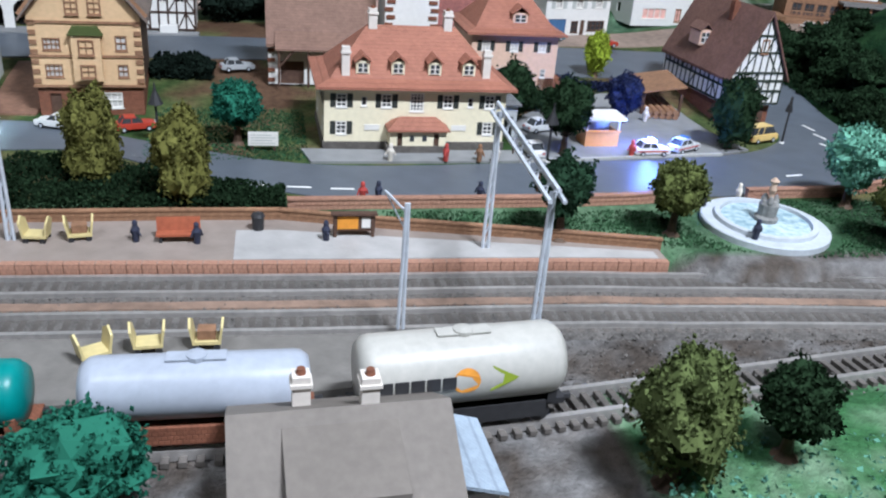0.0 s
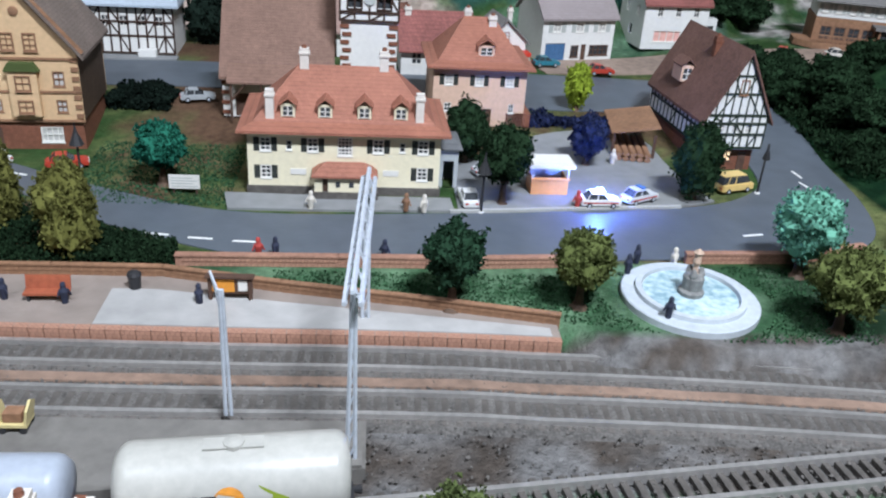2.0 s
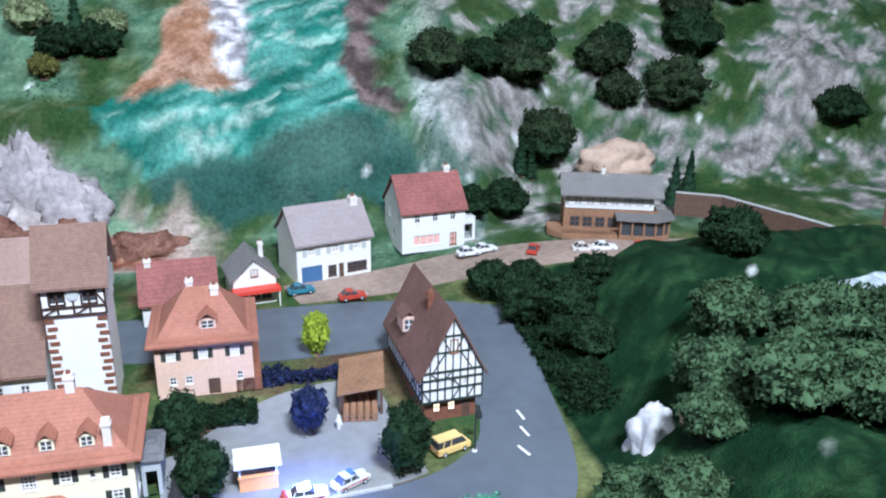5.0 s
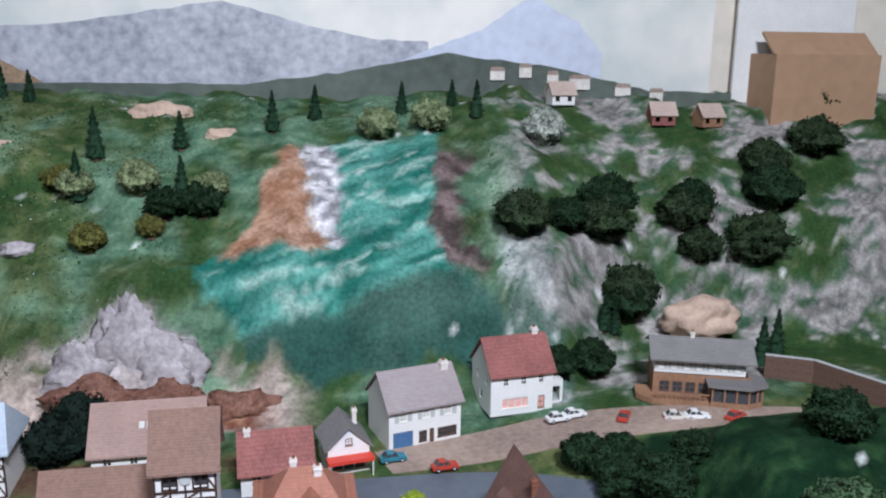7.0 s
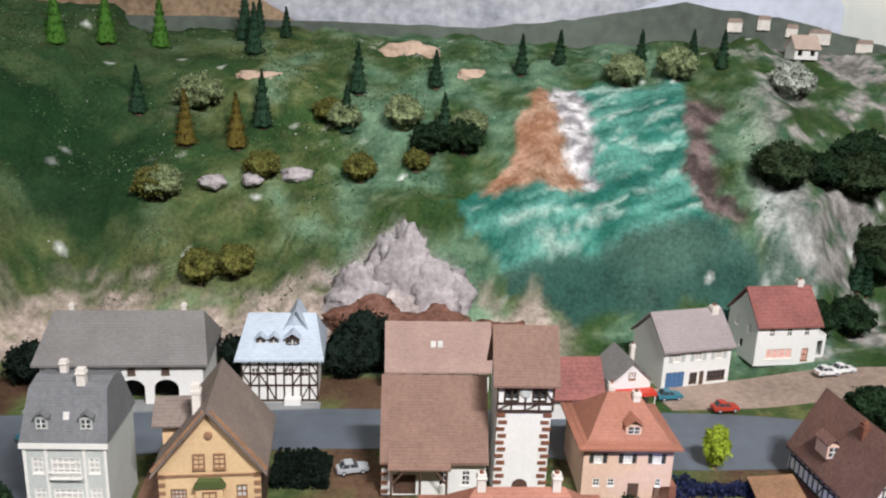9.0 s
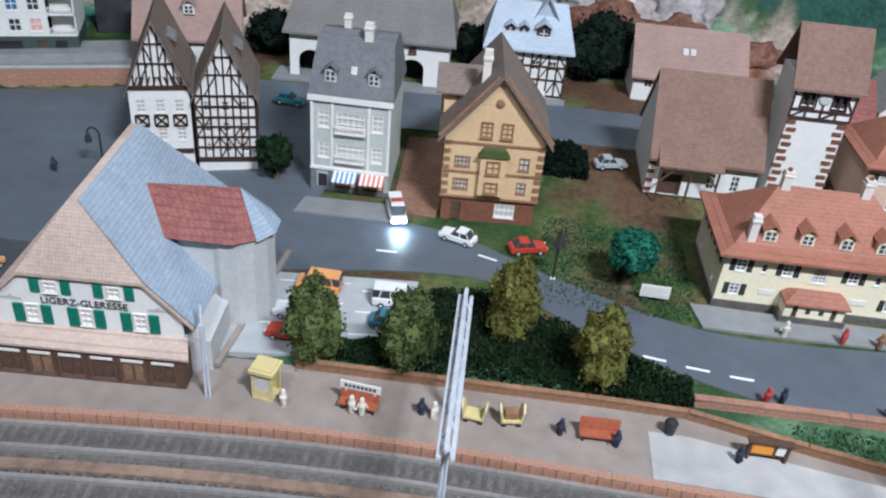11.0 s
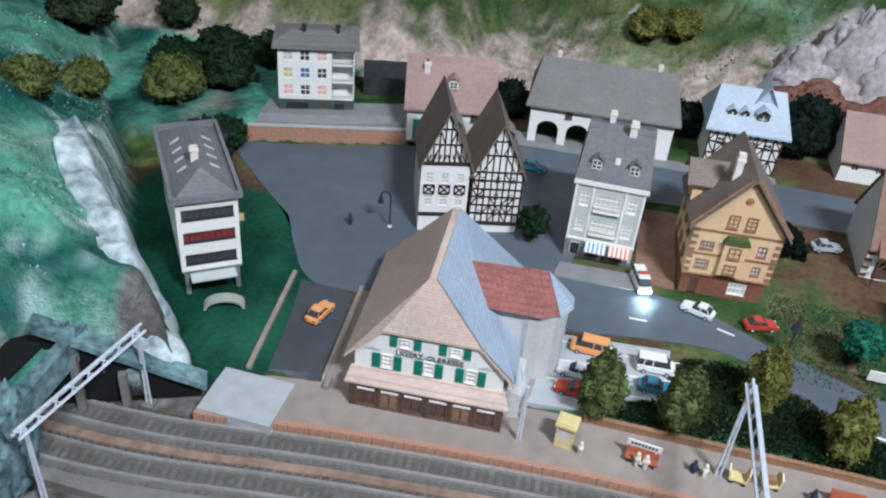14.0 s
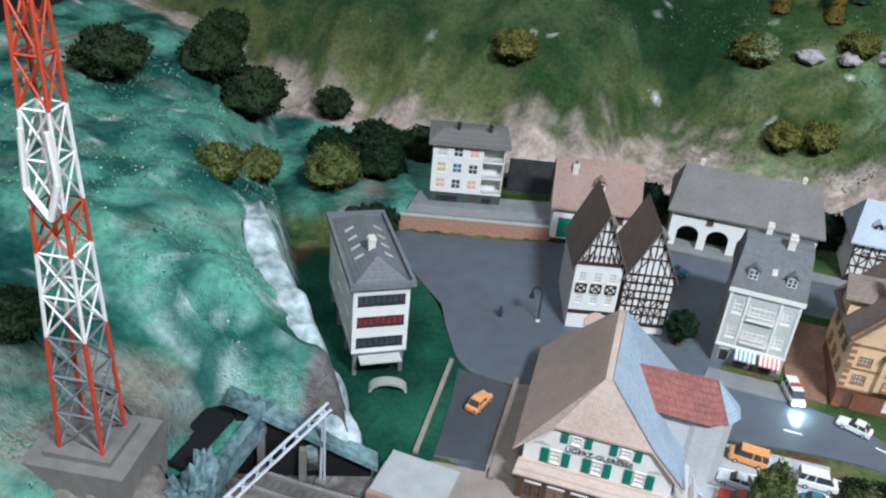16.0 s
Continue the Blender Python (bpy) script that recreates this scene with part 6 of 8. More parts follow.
# ---- walls, rocks and the tunnel mouth ----
def brick_wall(name, pts, z_of, ht, t, material, label, course=0.2, brick=0.5, cap=True):
    """A low wall along a line: core, single bricks proud of it on the near face, and a coping."""
    w = thing(name, pts[0][0], pts[0][1], 0, 0, label, "wall", kind="structure")
    ox, oy = pts[0]
    count = 0
    for (xa, ya), (xb, yb) in zip(pts, pts[1:]):
        ln, a = math.hypot(xb - xa, yb - ya), math.degrees(math.atan2(yb - ya, xb - xa))
        z0 = min(z_of(xa, ya), z_of(xb, yb))
        part("wall_core", bx(0, ln, -t / 2, t / 2, -0.3, ht), material, w, at=(xa - ox, ya - oy, z0, a))
        if cap:
            part("coping", bx(-0.02, ln + 0.02, -t / 2 - 0.05, t / 2 + 0.05, ht, ht + 0.07), "kerb" if name == "retaining_wall" else material, w, at=(xa - ox, ya - oy, z0, a))
        for j in range(int(ht / course)):
            for i in range(int(ln / brick)):
                if count >= 290:
                    break
                count += 1
                part("brick", lambda: bx(0.02, brick - 0.02, -0.02, 0.02, 0.015, course - 0.015), material, w, key=(brick, course),
                     at=(xa - ox + math.cos(radians(a)) * (i + 0.5 * (j % 2)) * brick + math.sin(radians(a)) * t / 2, ya - oy + math.sin(radians(a)) * (i + 0.5 * (j % 2)) * brick - math.cos(radians(a)) * t / 2, z0 + j * course, a))
    return w


brick_wall("garden_wall", [(-1.7, -7.25), (4.4, -7.1), (9.6, -7.0), (13.0, -6.75), (15.2, -6.4)], lambda x, y: 0.0, 0.42, 0.22, "brick_orange", "low orange brick wall along the street", 0.2, 0.42)
brick_wall("garden_wall", [(18.6, -6.15), (23.4, -5.9), (27.0, -4.9)], lambda x, y: 0.0, 0.42, 0.22, "brick_orange", "low orange brick wall beside the fountain lawn", 0.2, 0.42)
brick_wall("retaining_wall", [(-44.3, 10.85), (-40.5, 12.2), (-36.5, 13.6), (-32.2, 15.15)], lambda x, y: 0.15, 1.75, 0.3, "brick_orange", "orange-brown brick retaining wall with pale coping", 0.28, 0.7)
mat("plank_brown", (0.12, 0.07, 0.05), var=0.3, bump=0.4)
brick_wall("retaining_wall", [(50.2, 28.8), (53.6, 27.0), (56.2, 21.5), (59, 14.8), (62, 8)], lambda x, y: height(x, y) - 0.2, 2.2, 0.3, "plank_brown", "dark brown retaining wall beside the road", 0.7, 1.2)
brick_wall("platform_wall", [(-17.6, -8.25), (-12, -8.1), (-6, -7.95), (-2, -7.95), (2.4, -8.95), (7.5, -9.9), (12.4, -10.95)], lambda x, y: PLAT_Z, 0.42, 0.14, "wood", "low brown wall along the back of the platform", 0.2, 0.75)
mat("plaster_white", (0.40, 0.46, 0.48), var=0.45, scale=0.8, bump=0.8)
mat("rock_white", (0.44, 0.44, 0.44), var=0.3, scale=1.0, bump=0.8)
mat("rock_rust", (0.15, 0.055, 0.035), var=0.5, colour2=(0.27, 0.13, 0.09), scale=1.6, bump=1.0)
mat("rock_grey", (0.36, 0.325, 0.325), var=0.35, scale=1.2, bump=1.0)
mat("rock_pink", (0.50, 0.36, 0.27), var=0.2, scale=1.2, bump=0.8)
mat("tunnel_stone", (0.05, 0.11, 0.12), var=0.6, colour2=(0.21, 0.33, 0.35), scale=1.2, bump=0.9)


def rock(x, y, z, rx, ry, rz, seed, material, label, turn=0, rag=0.13, taper=0.0):
    bm = bmesh.new()
    bmesh.ops.create_icosphere(bm, subdivisions=4, radius=1)
    for vert in bm.verts:
        d = vert.co.normalized()
        k = 0.85 + 0.35 * noise.noise(d * 1.6 + Vector((seed, 0, 3))) + rag * noise.noise(d * 5 + Vector((0, seed, 0))) + 0.45 * rag * noise.noise(d * 12)
        w = 1 - taper * d.z
        vert.co = Vector((d.x * rx * k * w, d.y * ry * k * w, d.z * rz * k))
    geo = ([tuple(p.co) for p in bm.verts], [tuple(p.index for p in face.verts) for face in bm.faces])
    bm.free()
    ob = part("rock", geo, material, at=(x, y, z, turn), smooth=True)
    return tagged(ob, label, "rock")


rock(33.2, -1.4, 1.3, 1.45, 1.3, 2.3, 27, "rock_white", "white plaster rock among the bushes")
rock(35.4, -2.2, 2.2, 1.5, 1.5, 1.6, 4, "rock_pink", "brown plaster rock beside the white one")
rock(39.5, 15.8, 3.0, 3.0, 1.4, 1.0, 5, "plaster_white", "flat whitish rock ledge above the hollow")
rock(45.0, 15.0, 4.4, 2.2, 0.9, 0.6, 6, "plaster_white", "flat whitish rock ledge")
rock(46.5, 2.6, 6.2, 6.0, 1.5, 1.0, 7, "plaster_white", "long white rock ledge on the green slope", 28)
rock(-1.5, 54.0, 22.6, 3.3, 1.6, 1.6, 8, "rock_pink", "pinkish boulder on the hilltop")
rock(4.2, 49.5, 21.0, 1.9, 1.2, 1.0, 9, "rock_pink", "tan boulder on the slope")
rock(21.5, 48.6, 19.9, 4.2, 0.9, 0.7, 10, "plaster_white", "white rock ledge above the falls")
rock(-15.5, 47.5, 20.5, 3.0, 1.0, 0.7, 12, "rock_pink", "pink rock shelf on the slope")
rock(-11.0, 38.0, 13.2, 1.6, 1.0, 0.8, 13, "rock_grey", "grey boulder on the slope")
rock(-17.6, 36.0, 12.8, 1.3, 0.8, 0.7, 14, "rock_grey", "grey boulder on the slope")
rock(-14.6, 36.4, 13.0, 1.0, 0.7, 0.6, 15, "rock_grey", "small grey boulder on the slope")
rock(48.0, 36.5, 5.2, 4.2, 2.2, 2.4, 16, "rock_pink", "large tan rock behind the inn")
rock(6.4, 29.8, 2.0, 3.4, 1.2, 1.7, 22, "rock_rust", "rust-brown rock behind the church hall", 0, 0.22)
rock(1.2, 29.6, 2.6, 3.6, 1.3, 2.2, 23, "rock_rust", "rust-brown rock face behind houses", 0, 0.22)
rock(-4.4, 29.4, 3.2, 3.4, 1.1, 2.2, 25, "rock_rust", "rust-brown rock face behind houses", 0, 0.22)
rock(-1.9, 31.8, 6.2, 2.9, 1.6, 5.0, 31, "rock_grey", "pale grey rock crag above the village", 0, 0.3, 0.12)
rock(0.9, 31.4, 4.6, 3.2, 1.5, 3.6, 33, "rock_grey", "pale grey rock crag above the village", 0, 0.3, 0.2)
rock(-5.2, 31.2, 4.8, 2.8, 1.4, 3.0, 35, "rock_grey", "pale grey rock shoulder above the village", 0, 0.3, 0.2)
mat("rock_dun", (0.15, 0.135, 0.115), var=0.4, scale=1.4, bump=1.0)
# near-black colour gives the rock the darkness of a shaded cavern
mat("cavern_shade", (0.012, 0.013, 0.015), var=0.5, scale=1.0, bump=1.0)
rock(-46.0, 8.2, 1.2, 1.9, 1.6, 2.4, 37, "cavern_shade", "near-black rock with a cavern's shade in its colour, behind the flats", 20, 0.25)
rock(-41.2, -18.7, 1.4, 0.9, 1.5, 2.9, 39, "tunnel_stone", "ragged blue-green rock beside the tunnel mouth", 0, 0.3, 0.1)
rock(-40.9, -20.8, 0.8, 1.1, 1.8, 3.4, 41, "tunnel_stone", "ragged blue-green rock beside the tunnel mouth", -15, 0.3, 0.1)


def plaster_cliff():
    """A draped plaster crest that follows the hill edge down to the track and falls to the yard."""
    crest = [(-48.0, -1.4, 7.2), (-45.6, -4.2, 6.8), (-43.2, -6.6, 6.2), (-41.0, -8.7, 5.7), (-39.1, -10.4, 4.9), (-37.9, -11.5, 3.1), (-37.2, -12.8, 1.2)]
    n, m = 60, 12
    v = []
    for i in range(n + 1):
        k = min(len(crest) - 2, int(i / n * (len(crest) - 1)))
        p, q = Vector(crest[k]), Vector(crest[k + 1])
        c = p.lerp(q, i / n * (len(crest) - 1) - k)
        out = Vector((q.y - p.y, p.x - q.x, 0)).normalized() * -1
        for j in range(m + 1):
            u = j / m
            off = -1.9 + 3.1 * u + 0.45 * noise.noise(Vector((i * 0.17, u * 2.2, 3)))
            z = c.z * (1 - max(0, (u - 0.42) / 0.58) ** 1.7) + 0.5 * noise.noise(Vector((i * 0.22, u * 3.0, 9))) + 0.22 * noise.noise(Vector((i * 0.6, u * 7, 1)))
            w = c + out * off
            v.append((w.x, w.y, max(z, -0.1) if u < 0.97 else -0.15))
        w = c - out * 1.9
        v.append((w.x, w.y, -0.3))
    k = m + 2
    return v, [(i * k + j, (i + 1) * k + j, (i + 1) * k + (j + 1) % k, i * k + (j + 1) % k) for i in range(n) for j in range(k)] + [tuple(range(k)), tuple(n * k + j for j in range(k))]


mat("plaster_crest", (0.22, 0.33, 0.33), var=0.5, colour2=(0.66, 0.74, 0.76), scale=0.7, bump=0.8)
tagged(part("plaster_cliff", plaster_cliff(), "plaster_crest", smooth=True), "bluish white plaster cliff draped along the hill edge", "cliff", kind="structure")
mat("charcoal", (0.035, 0.036, 0.04), var=0.4, scale=0.7, bump=0.6)
tagged(part("retaining_wall", bx(-3.0, 3.0, -0.2, 0.2, -0.5, 3.6), "charcoal", at=(-35.4, 19.4, 1.4, 18)), "dark charcoal wall behind the terrace", "wall", kind="structure")

rock(-42.6, -23.2, 5.4, 3.0, 2.4, 1.5, 43, "rock_dun", "dun rubble mound round the mast block", 0, 0.25)

t = thing("tunnel_portal", -41.4, -16.5, BED_Z, 0, "grey concrete tunnel mouth with a dark opening", "tunnel", kind="structure")
part("portal_wall", join(bx(-0.5, 0.3, 2.2, 3.0, 0, 4.6), prism([(-3.0, 2.5), (3.0, 2.9), (3.0, 4.3), (-3.0, 3.7)], 0.31, 0.9, "x")), "tunnel_stone", t)
# tunnel interior coloured near-black to carry its shade
part("tunnel_lining", join(bx(-12, -0.51, 2.25, 2.4, 0, 3.9), bx(-12, -0.51, -2.4, -2.25, 0, 3.9), bx(-12, -0.51, -2.24, 2.24, 3.6, 3.75), bx(-12.2, -12.05, -2.4, 2.4, 0, 3.9)), "void_shade", t)
# panel added in near-black where there is only a shaded opening
wing = part("shade_panel", prism([(0, 0), (6.6, 0), (6.6, 0.7), (0, 4.7)], 0.0, 0.3, "y"), "void_shade", t, at=(-0.4, 1.5, 0.1, 25))
part("wing_lintel", prism([(-0.3, 4.75), (6.9, 0.6), (6.9, 0.95), (-0.3, 5.1)], -0.35, 0.7, "y"), "tunnel_stone", wing)
for x in (1.2, 3.2):
    part("pillar", bx(x - 0.18, x + 0.18, -0.45, -0.1, 0, 4.0 - 0.62 * x), "concrete", wing)
tagged(part("plaza_slab", bx(-35.3, -31.6, -13.6, -10.6, BED_Z, 0.02), "paving_pale"), "pale concrete slab between tunnel and station", "pavement", kind="structure")

s2 = thing("notice_board", -40.6, 1.5, 0, 30, "small pale yellow board on the lawn beside the flats", "sign")
part("board", bx(-0.42, 0.42, -0.03, 0.03, 0.2, 0.75), "chair_yellow", s2)
part("post", bx(-0.05, 0.05, 0.031, 0.09, 0, 0.7), "wood_dark", s2)
s2 = thing("banner", -43.4, 6.0, 0, 20, "small red banner on two posts beside the flats", "sign")
part("cloth", bx(-0.5, 0.5, -0.03, 0.03, 0.35, 1.0), "bench_red", s2)
for x in (-0.45, 0.45):
    part("post", lambda: bx(-0.04, 0.04, 0.031, 0.1, 0, 1.0), "wood_dark", s2, at=(x, 0, 0), key=1)
s2 = thing("arched_shelter", -37.6, -6.2, 0, 25, "small arched grey-green shelter on the lawn", "shelter")
part("vault", (lambda a: prism([(1.1 * math.cos(t), 0.62 * math.sin(t)) for t in a] + [(0.95 * math.cos(t), 0.5 * math.sin(t)) for t in a[::-1]], -0.35, 0.35, "y"))([math.pi * i / 12 for i in range(13)]), "leaf_grey", s2)

# lane markings
for x, y, a, ln in ((-3.0, -4.75, -8, 1.0), (-1.2, -5.05, -5, 1.0), (0.6, -5.25, -3, 1.0), (22.7, -3.4, 12, 1.0), (28.4, 4.4, 96, 0.9), (28.1, 2.8, 100, 0.9), (27.5, 1.1, 110, 0.9), (-10.6, 1.2, -18, 0.9), (-15.5, 0.6, 3, 0.9)):
    tagged(part("lane_mark", lambda: bx(-0.5, 0.5, -0.07, 0.07, 0, 0.012), "marking", at=(x, y, 0.058, a), key=1), "white painted lane dash on the street", "marking", "lane dashes", "structure")
tagged(part("kerb", join(*[moved(bx(-0.62, 0.62, -0.1, 0.1, 0, 0.16), x, y, 0, a) for x, y, a in [(9.8 + 1.24 * i, -1.72 + 0.145 * i, 6.5) for i in range(9)]]), "kerb"), "pale kerb along the paved yard", "kerb", kind="structure")
for i in range(6):
    tagged(part("bay_line", lambda: bx(-1.6, 1.6, -0.04, 0.04, 0, 0.012), "marking", at=(-18.2 if i < 3 else -14.4, -2.7 - 1.55 * (i % 3), 0.11, 8), key=1), "white painted parking bay line", "marking", "bay lines", "structure")
for x, y in ((-20.3, -4.8), (-34.7, -6.2), (-30.6, -6.2)):
    a = 97 if x < -25 else 86
    tagged(part("kerb", bx(-4.2, 4.2, -0.13, 0.13, 0, 0.2), "platform", at=(x, y, 0, a)), "brown low wall along the lane", "kerb", kind="structure")

# ---- trees and bushes ----
for x, y, rx, rz, tr, leaf, shape, seed, label in (
        (8.6, -9.9, 1.15, 1.25, 1.0, "leaf_fir", "round", 1, "dark green round tree on the lawn"),
        (13.3, -9.9, 1.15, 1.15, 0.95, "leaf_olive", "round", 2, "olive green round tree on the lawn"),
        (23.0, -7.1, 1.5, 1.5, 1.0, "leaf_mint", "round", 3, "pale mint green tree beside the fountain"),
        (22.5, -11.4, 1.45, 1.35, 0.9, "leaf_olive", "round", 4, "dark olive round tree beside the fountain"),
        (11.7, -0.7, 1.35, 1.5, 1.1, "leaf_dark", "round", 5, "dark green tree in the paved yard"),
        (16.9, 4.8, 1.05, 1.2, 0.6, "leaf_blue", "round", 6, "dark bluish tree in the paved yard"),
        (21.2, 0.5, 1.2, 2.05, 0.6, "leaf_dark", "egg", 7, "tall dark tree before the timbered house"),
        (17.9, 12.4, 0.85, 1.45, 0.5, "leaf_lime", "egg", 8, "bright lime green egg-shaped tree"),
        (10.4, 4.6, 1.35, 1.6, 0.4, "leaf_dark", "round", 9, "dense dark green tree beside the town hall"),
        (-3.9, 0.5, 1.25, 1.2, 0.9, "leaf_teal", "round", 10, "teal green round tree on the grass"),
        (-22.7, 6.3, 1.0, 1.1, 0.5, "leaf_dark", "round", 13, "dark small tree between the houses"),
        (7.4, -23.2, 1.3, 1.9, 0.7, "leaf_mid", "egg", 14, "tall green tree before the railway"),
        (10.5, -23.0, 1.05, 1.1, 0.7, "leaf_dark", "round", 15, "dark tree before the railway"),
        (-6.4, -22.6, 1.6, 1.25, 0.2, "leaf_teal", "round", 16, "wide teal green bush before the railway")):
    tree(x, y, height(x, y) if y > -10 else max(height(x, y), -0.6), rx, rz, tr, leaf, shape, seed, label, 2400, 0.08)
for i, (x, y) in enumerate(((-17.0, -7.75), (-13.2, -7.7), (-9.2, -4.7), (-5.6, -6.9))):
    tree(x, y, 0, 1.15, 2.1, 0.5, "leaf_yellow" if i > 1 else "leaf_mid", "egg", 20 + i, "olive green egg-shaped tree behind the platform", 3000, 0.08, group="platform trees")
KINDS = {"hill": ("leaf_hill", "round", "dark olive bushy tree on the hillside"), "dark": ("leaf_dark", "round", "dark green bush on the hillside"), "fir": ("leaf_fir", "cone", "dark slender fir on the hillside"),
         "pale": ("leaf_pale", "round", "pale grey-green bush on the slope"), "yellow": ("leaf_yellow", "round", "yellow-green bush on the slope"), "bright": ("leaf_grass", "cone", "bright green conifer on the hilltop"),
         "rust": ("leaf_rust", "cone", "rusty yellow conifer on the slope"), "mid": ("leaf_road", "round", "large green bush beside the road"), "olive": ("leaf_olive", "round", "olive green bush on the slope"), "grey": ("leaf_grey", "round", "silver-grey tree on the hillside")}
HILL = {"hill": [(31.0, 37.6, 3.0), (39.8, 40.9, 3.2), (41.5, 38.5, 3.4), (48.6, 42.7, 3.0), (55.5, 40.8, 3.8), (59.7, 48.0, 3.2), (66.8, 50.3, 3.4), (71.1, 57.5, 3.0), (49.7, 41.0, 2.5), (-64.2, 4.7, 3.0), (-62.8, 14.8, 3.2), (-59.6, 15.6, 3.2), (-65.9, 21.1, 2.6), (-55.8, 22.5, 2.0), (-49.4, -19.7, 1.6)],
        "fir": [(-18.4, 55.3, 2.8), (-17.4, 58.0, 2.0), (-14.5, 57.0, 1.6), (-6.4, 46.7, 2.4), (-7.1, 42.2, 2.3), (0.9, 47.7, 1.8), (1.6, 41.5, 2.3), (-14.6, 42.4, 2.6), (9.2, 49.6, 2.0), (13.3, 52.2, 1.8), (22.3, 55.3, 1.8), (29.4, 51.1, 2.0), (27.5, 54.7, 1.4), (39.6, 36.3, 1.6), (53.8, 33.1, 2.4), (-17.0, 52.4, 2.6), (-25.6, 42.7, 2.2), (51.5, 31.5, 2.3), (38.5, 36.1, 1.8)],
        "pale": [(-2.0, 42.0, 2.2), (4.0, 42.2, 1.8), (19.2, 48.9, 2.3), (24.4, 49.4, 2.3), (-20.4, 43.8, 2.4), (-7.3, 42.4, 1.8), (-21.7, 35.3, 2.0)],
        "yellow": [(-5.6, 38.2, 1.7), (-8.7, 43.3, 1.6), (-13.9, 37.6, 1.8), (-0.8, 39.1, 1.3), (-22.3, 35.3, 2.0), (-18.1, 32.3, 2.0), (-41.2, 27.3, 2.2), (-15.4, 32.8, 2.0)],
        "dark": [(33.9, 8.0, 1.8), (32.9, 6.0, 1.4), (33.2, 10.2, 1.5), (30.4, 17.4, 2.0), (32.0, 14.4, 2.2), (-52.5, 16.0, 2.4), (-48.0, 15.8, 2.2), (-45.4, 9.6, 1.8), (3.3, 40.8, 2.2), (0.3, 40.2, 2.0), (35.7, 31.4, 2.4), (32.2, 30.1, 2.0), (34.0, 12.6, 2.4), (32.9, 17.4, 1.8), (36.5, 14.0, 1.6), (41.3, 37.9, 3.0), (40.7, 42.7, 3.2), (35.3, 39.2, 2.4), (49.8, 43.7, 2.6), (55.0, 41.0, 3.0), (59.1, 45.0, 3.6), (74.0, 40.1, 3.0), (44.5, 11.0, 2.4), (-46.5, 20.5, 2.2), (-50.0, 18.5, 2.6)],
        "bright": [(-34.4, 48.0, 2.8), (-30.8, 50.9, 2.8), (-26.1, 52.3, 2.6)], "rust": [(-20.9, 40.4, 2.5), (-16.4, 39.8, 2.5)],
        "mid": [(36.1, -2.1, 2.5), (37.5, -5.6, 2.6), (40.4, -6.8, 2.6), (38.8, 1.7, 2.4), (42.5, -0.9, 2.8), (47.0, -0.6, 2.4), (34.6, -4.2, 1.9), (30.3, -5.6, 2.0), (31.8, -7.6, 2.0)],
        "olive": [(-50.6, 12.4, 2.6), (-52.3, -0.2, 1.9), (-53.0, 5.6, 1.9)], "grey": [(36.0, 49.4, 2.6)]}
for kind, places in HILL.items():
    leaf, shape, label = KINDS[kind]
    for i, (x, y, rad) in enumerate(places):
        seed = 40 + i % 5
        cone = shape == "cone"
        tree(x, y, height(x, y) - 0.15, round(rad * 0.42, 1) if cone else round(rad * 0.92, 1), round(rad * 0.95, 1) if cone else round(rad * 0.68, 1), 0.3 if cone else 0.15, leaf, shape, seed, label, 700 if cone else 2600, 0.1 if cone else 0.11 if rad < 2.4 else 0.14, group=kind + " growth", name="tree" if cone or rad > 2 else "bush", category="tree" if cone or rad > 2 else "bush")
# bushes added in near-black to stand for the dark gap behind the houses
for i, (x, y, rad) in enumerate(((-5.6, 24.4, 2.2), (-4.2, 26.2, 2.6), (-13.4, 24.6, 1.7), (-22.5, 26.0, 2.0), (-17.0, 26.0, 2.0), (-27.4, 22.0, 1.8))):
    tree(x, y, height(x, y) - 0.2, rad, rad * 0.9, 0.1, "leaf_void", "round", 60 + i, "near-black bush added to fill the dark gap behind the back street", 1500, 0.14, name="bush", category="bush", group="dark thickets")
r = random.Random(3)


def hedge(name, count, inside, top, leaf, size, label):
    pts = []
    while len(pts) < count:
        p = inside(r)
        if p:
            x, y, base = p
            n1 = 0.6 + 0.5 * noise.noise(Vector((x * 0.8, y * 0.8, 5)))
            pts.append((x, y, base + top * n1 * r.uniform(0.15, 1.0)))
    return tagged(part(name, leaves(pts, size, r), leaf), label, "hedge", kind="stuff")


def bank(q):
    x = q.uniform(-17.4, -1.8)
    lo, hi = -7.7, along([(-17.5, -6.8), (-13.8, -6.6), (-13.0, -2.2), (-10, -1.8), (-6.1, -4.0), (-1.8, -6.4)], x)
    y = q.uniform(lo, hi)
    return (x, y, 0)


hedge("hedge", 16000, bank, 0.95, "leaf_dark", 0.085, "dense dark green hedge between platform and street")
hedge("hedge", 2500, lambda q: (q.uniform(30.9, 34.5), q.uniform(3, 18), height(33, 10) * 0.35), 1.6, "leaf_dark", 0.15, "dark green hedge along the bend")
hedge("hedge", 1600, lambda q: (q.uniform(14.6, 20.2), q.uniform(9.4, 10.8), 0.45), 0.9, "leaf_blue", 0.12, "dark hedge beside the back street")
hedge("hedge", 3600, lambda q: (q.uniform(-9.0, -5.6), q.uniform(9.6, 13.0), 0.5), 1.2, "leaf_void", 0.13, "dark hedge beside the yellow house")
hedge("hedge", 2200, lambda q: (q.uniform(8.8, 14.2), q.uniform(7.0, 9.0) - 0.25 * 4, 0.3), 0.8, "leaf_dark", 0.12, "dark green bushes before the pink house")


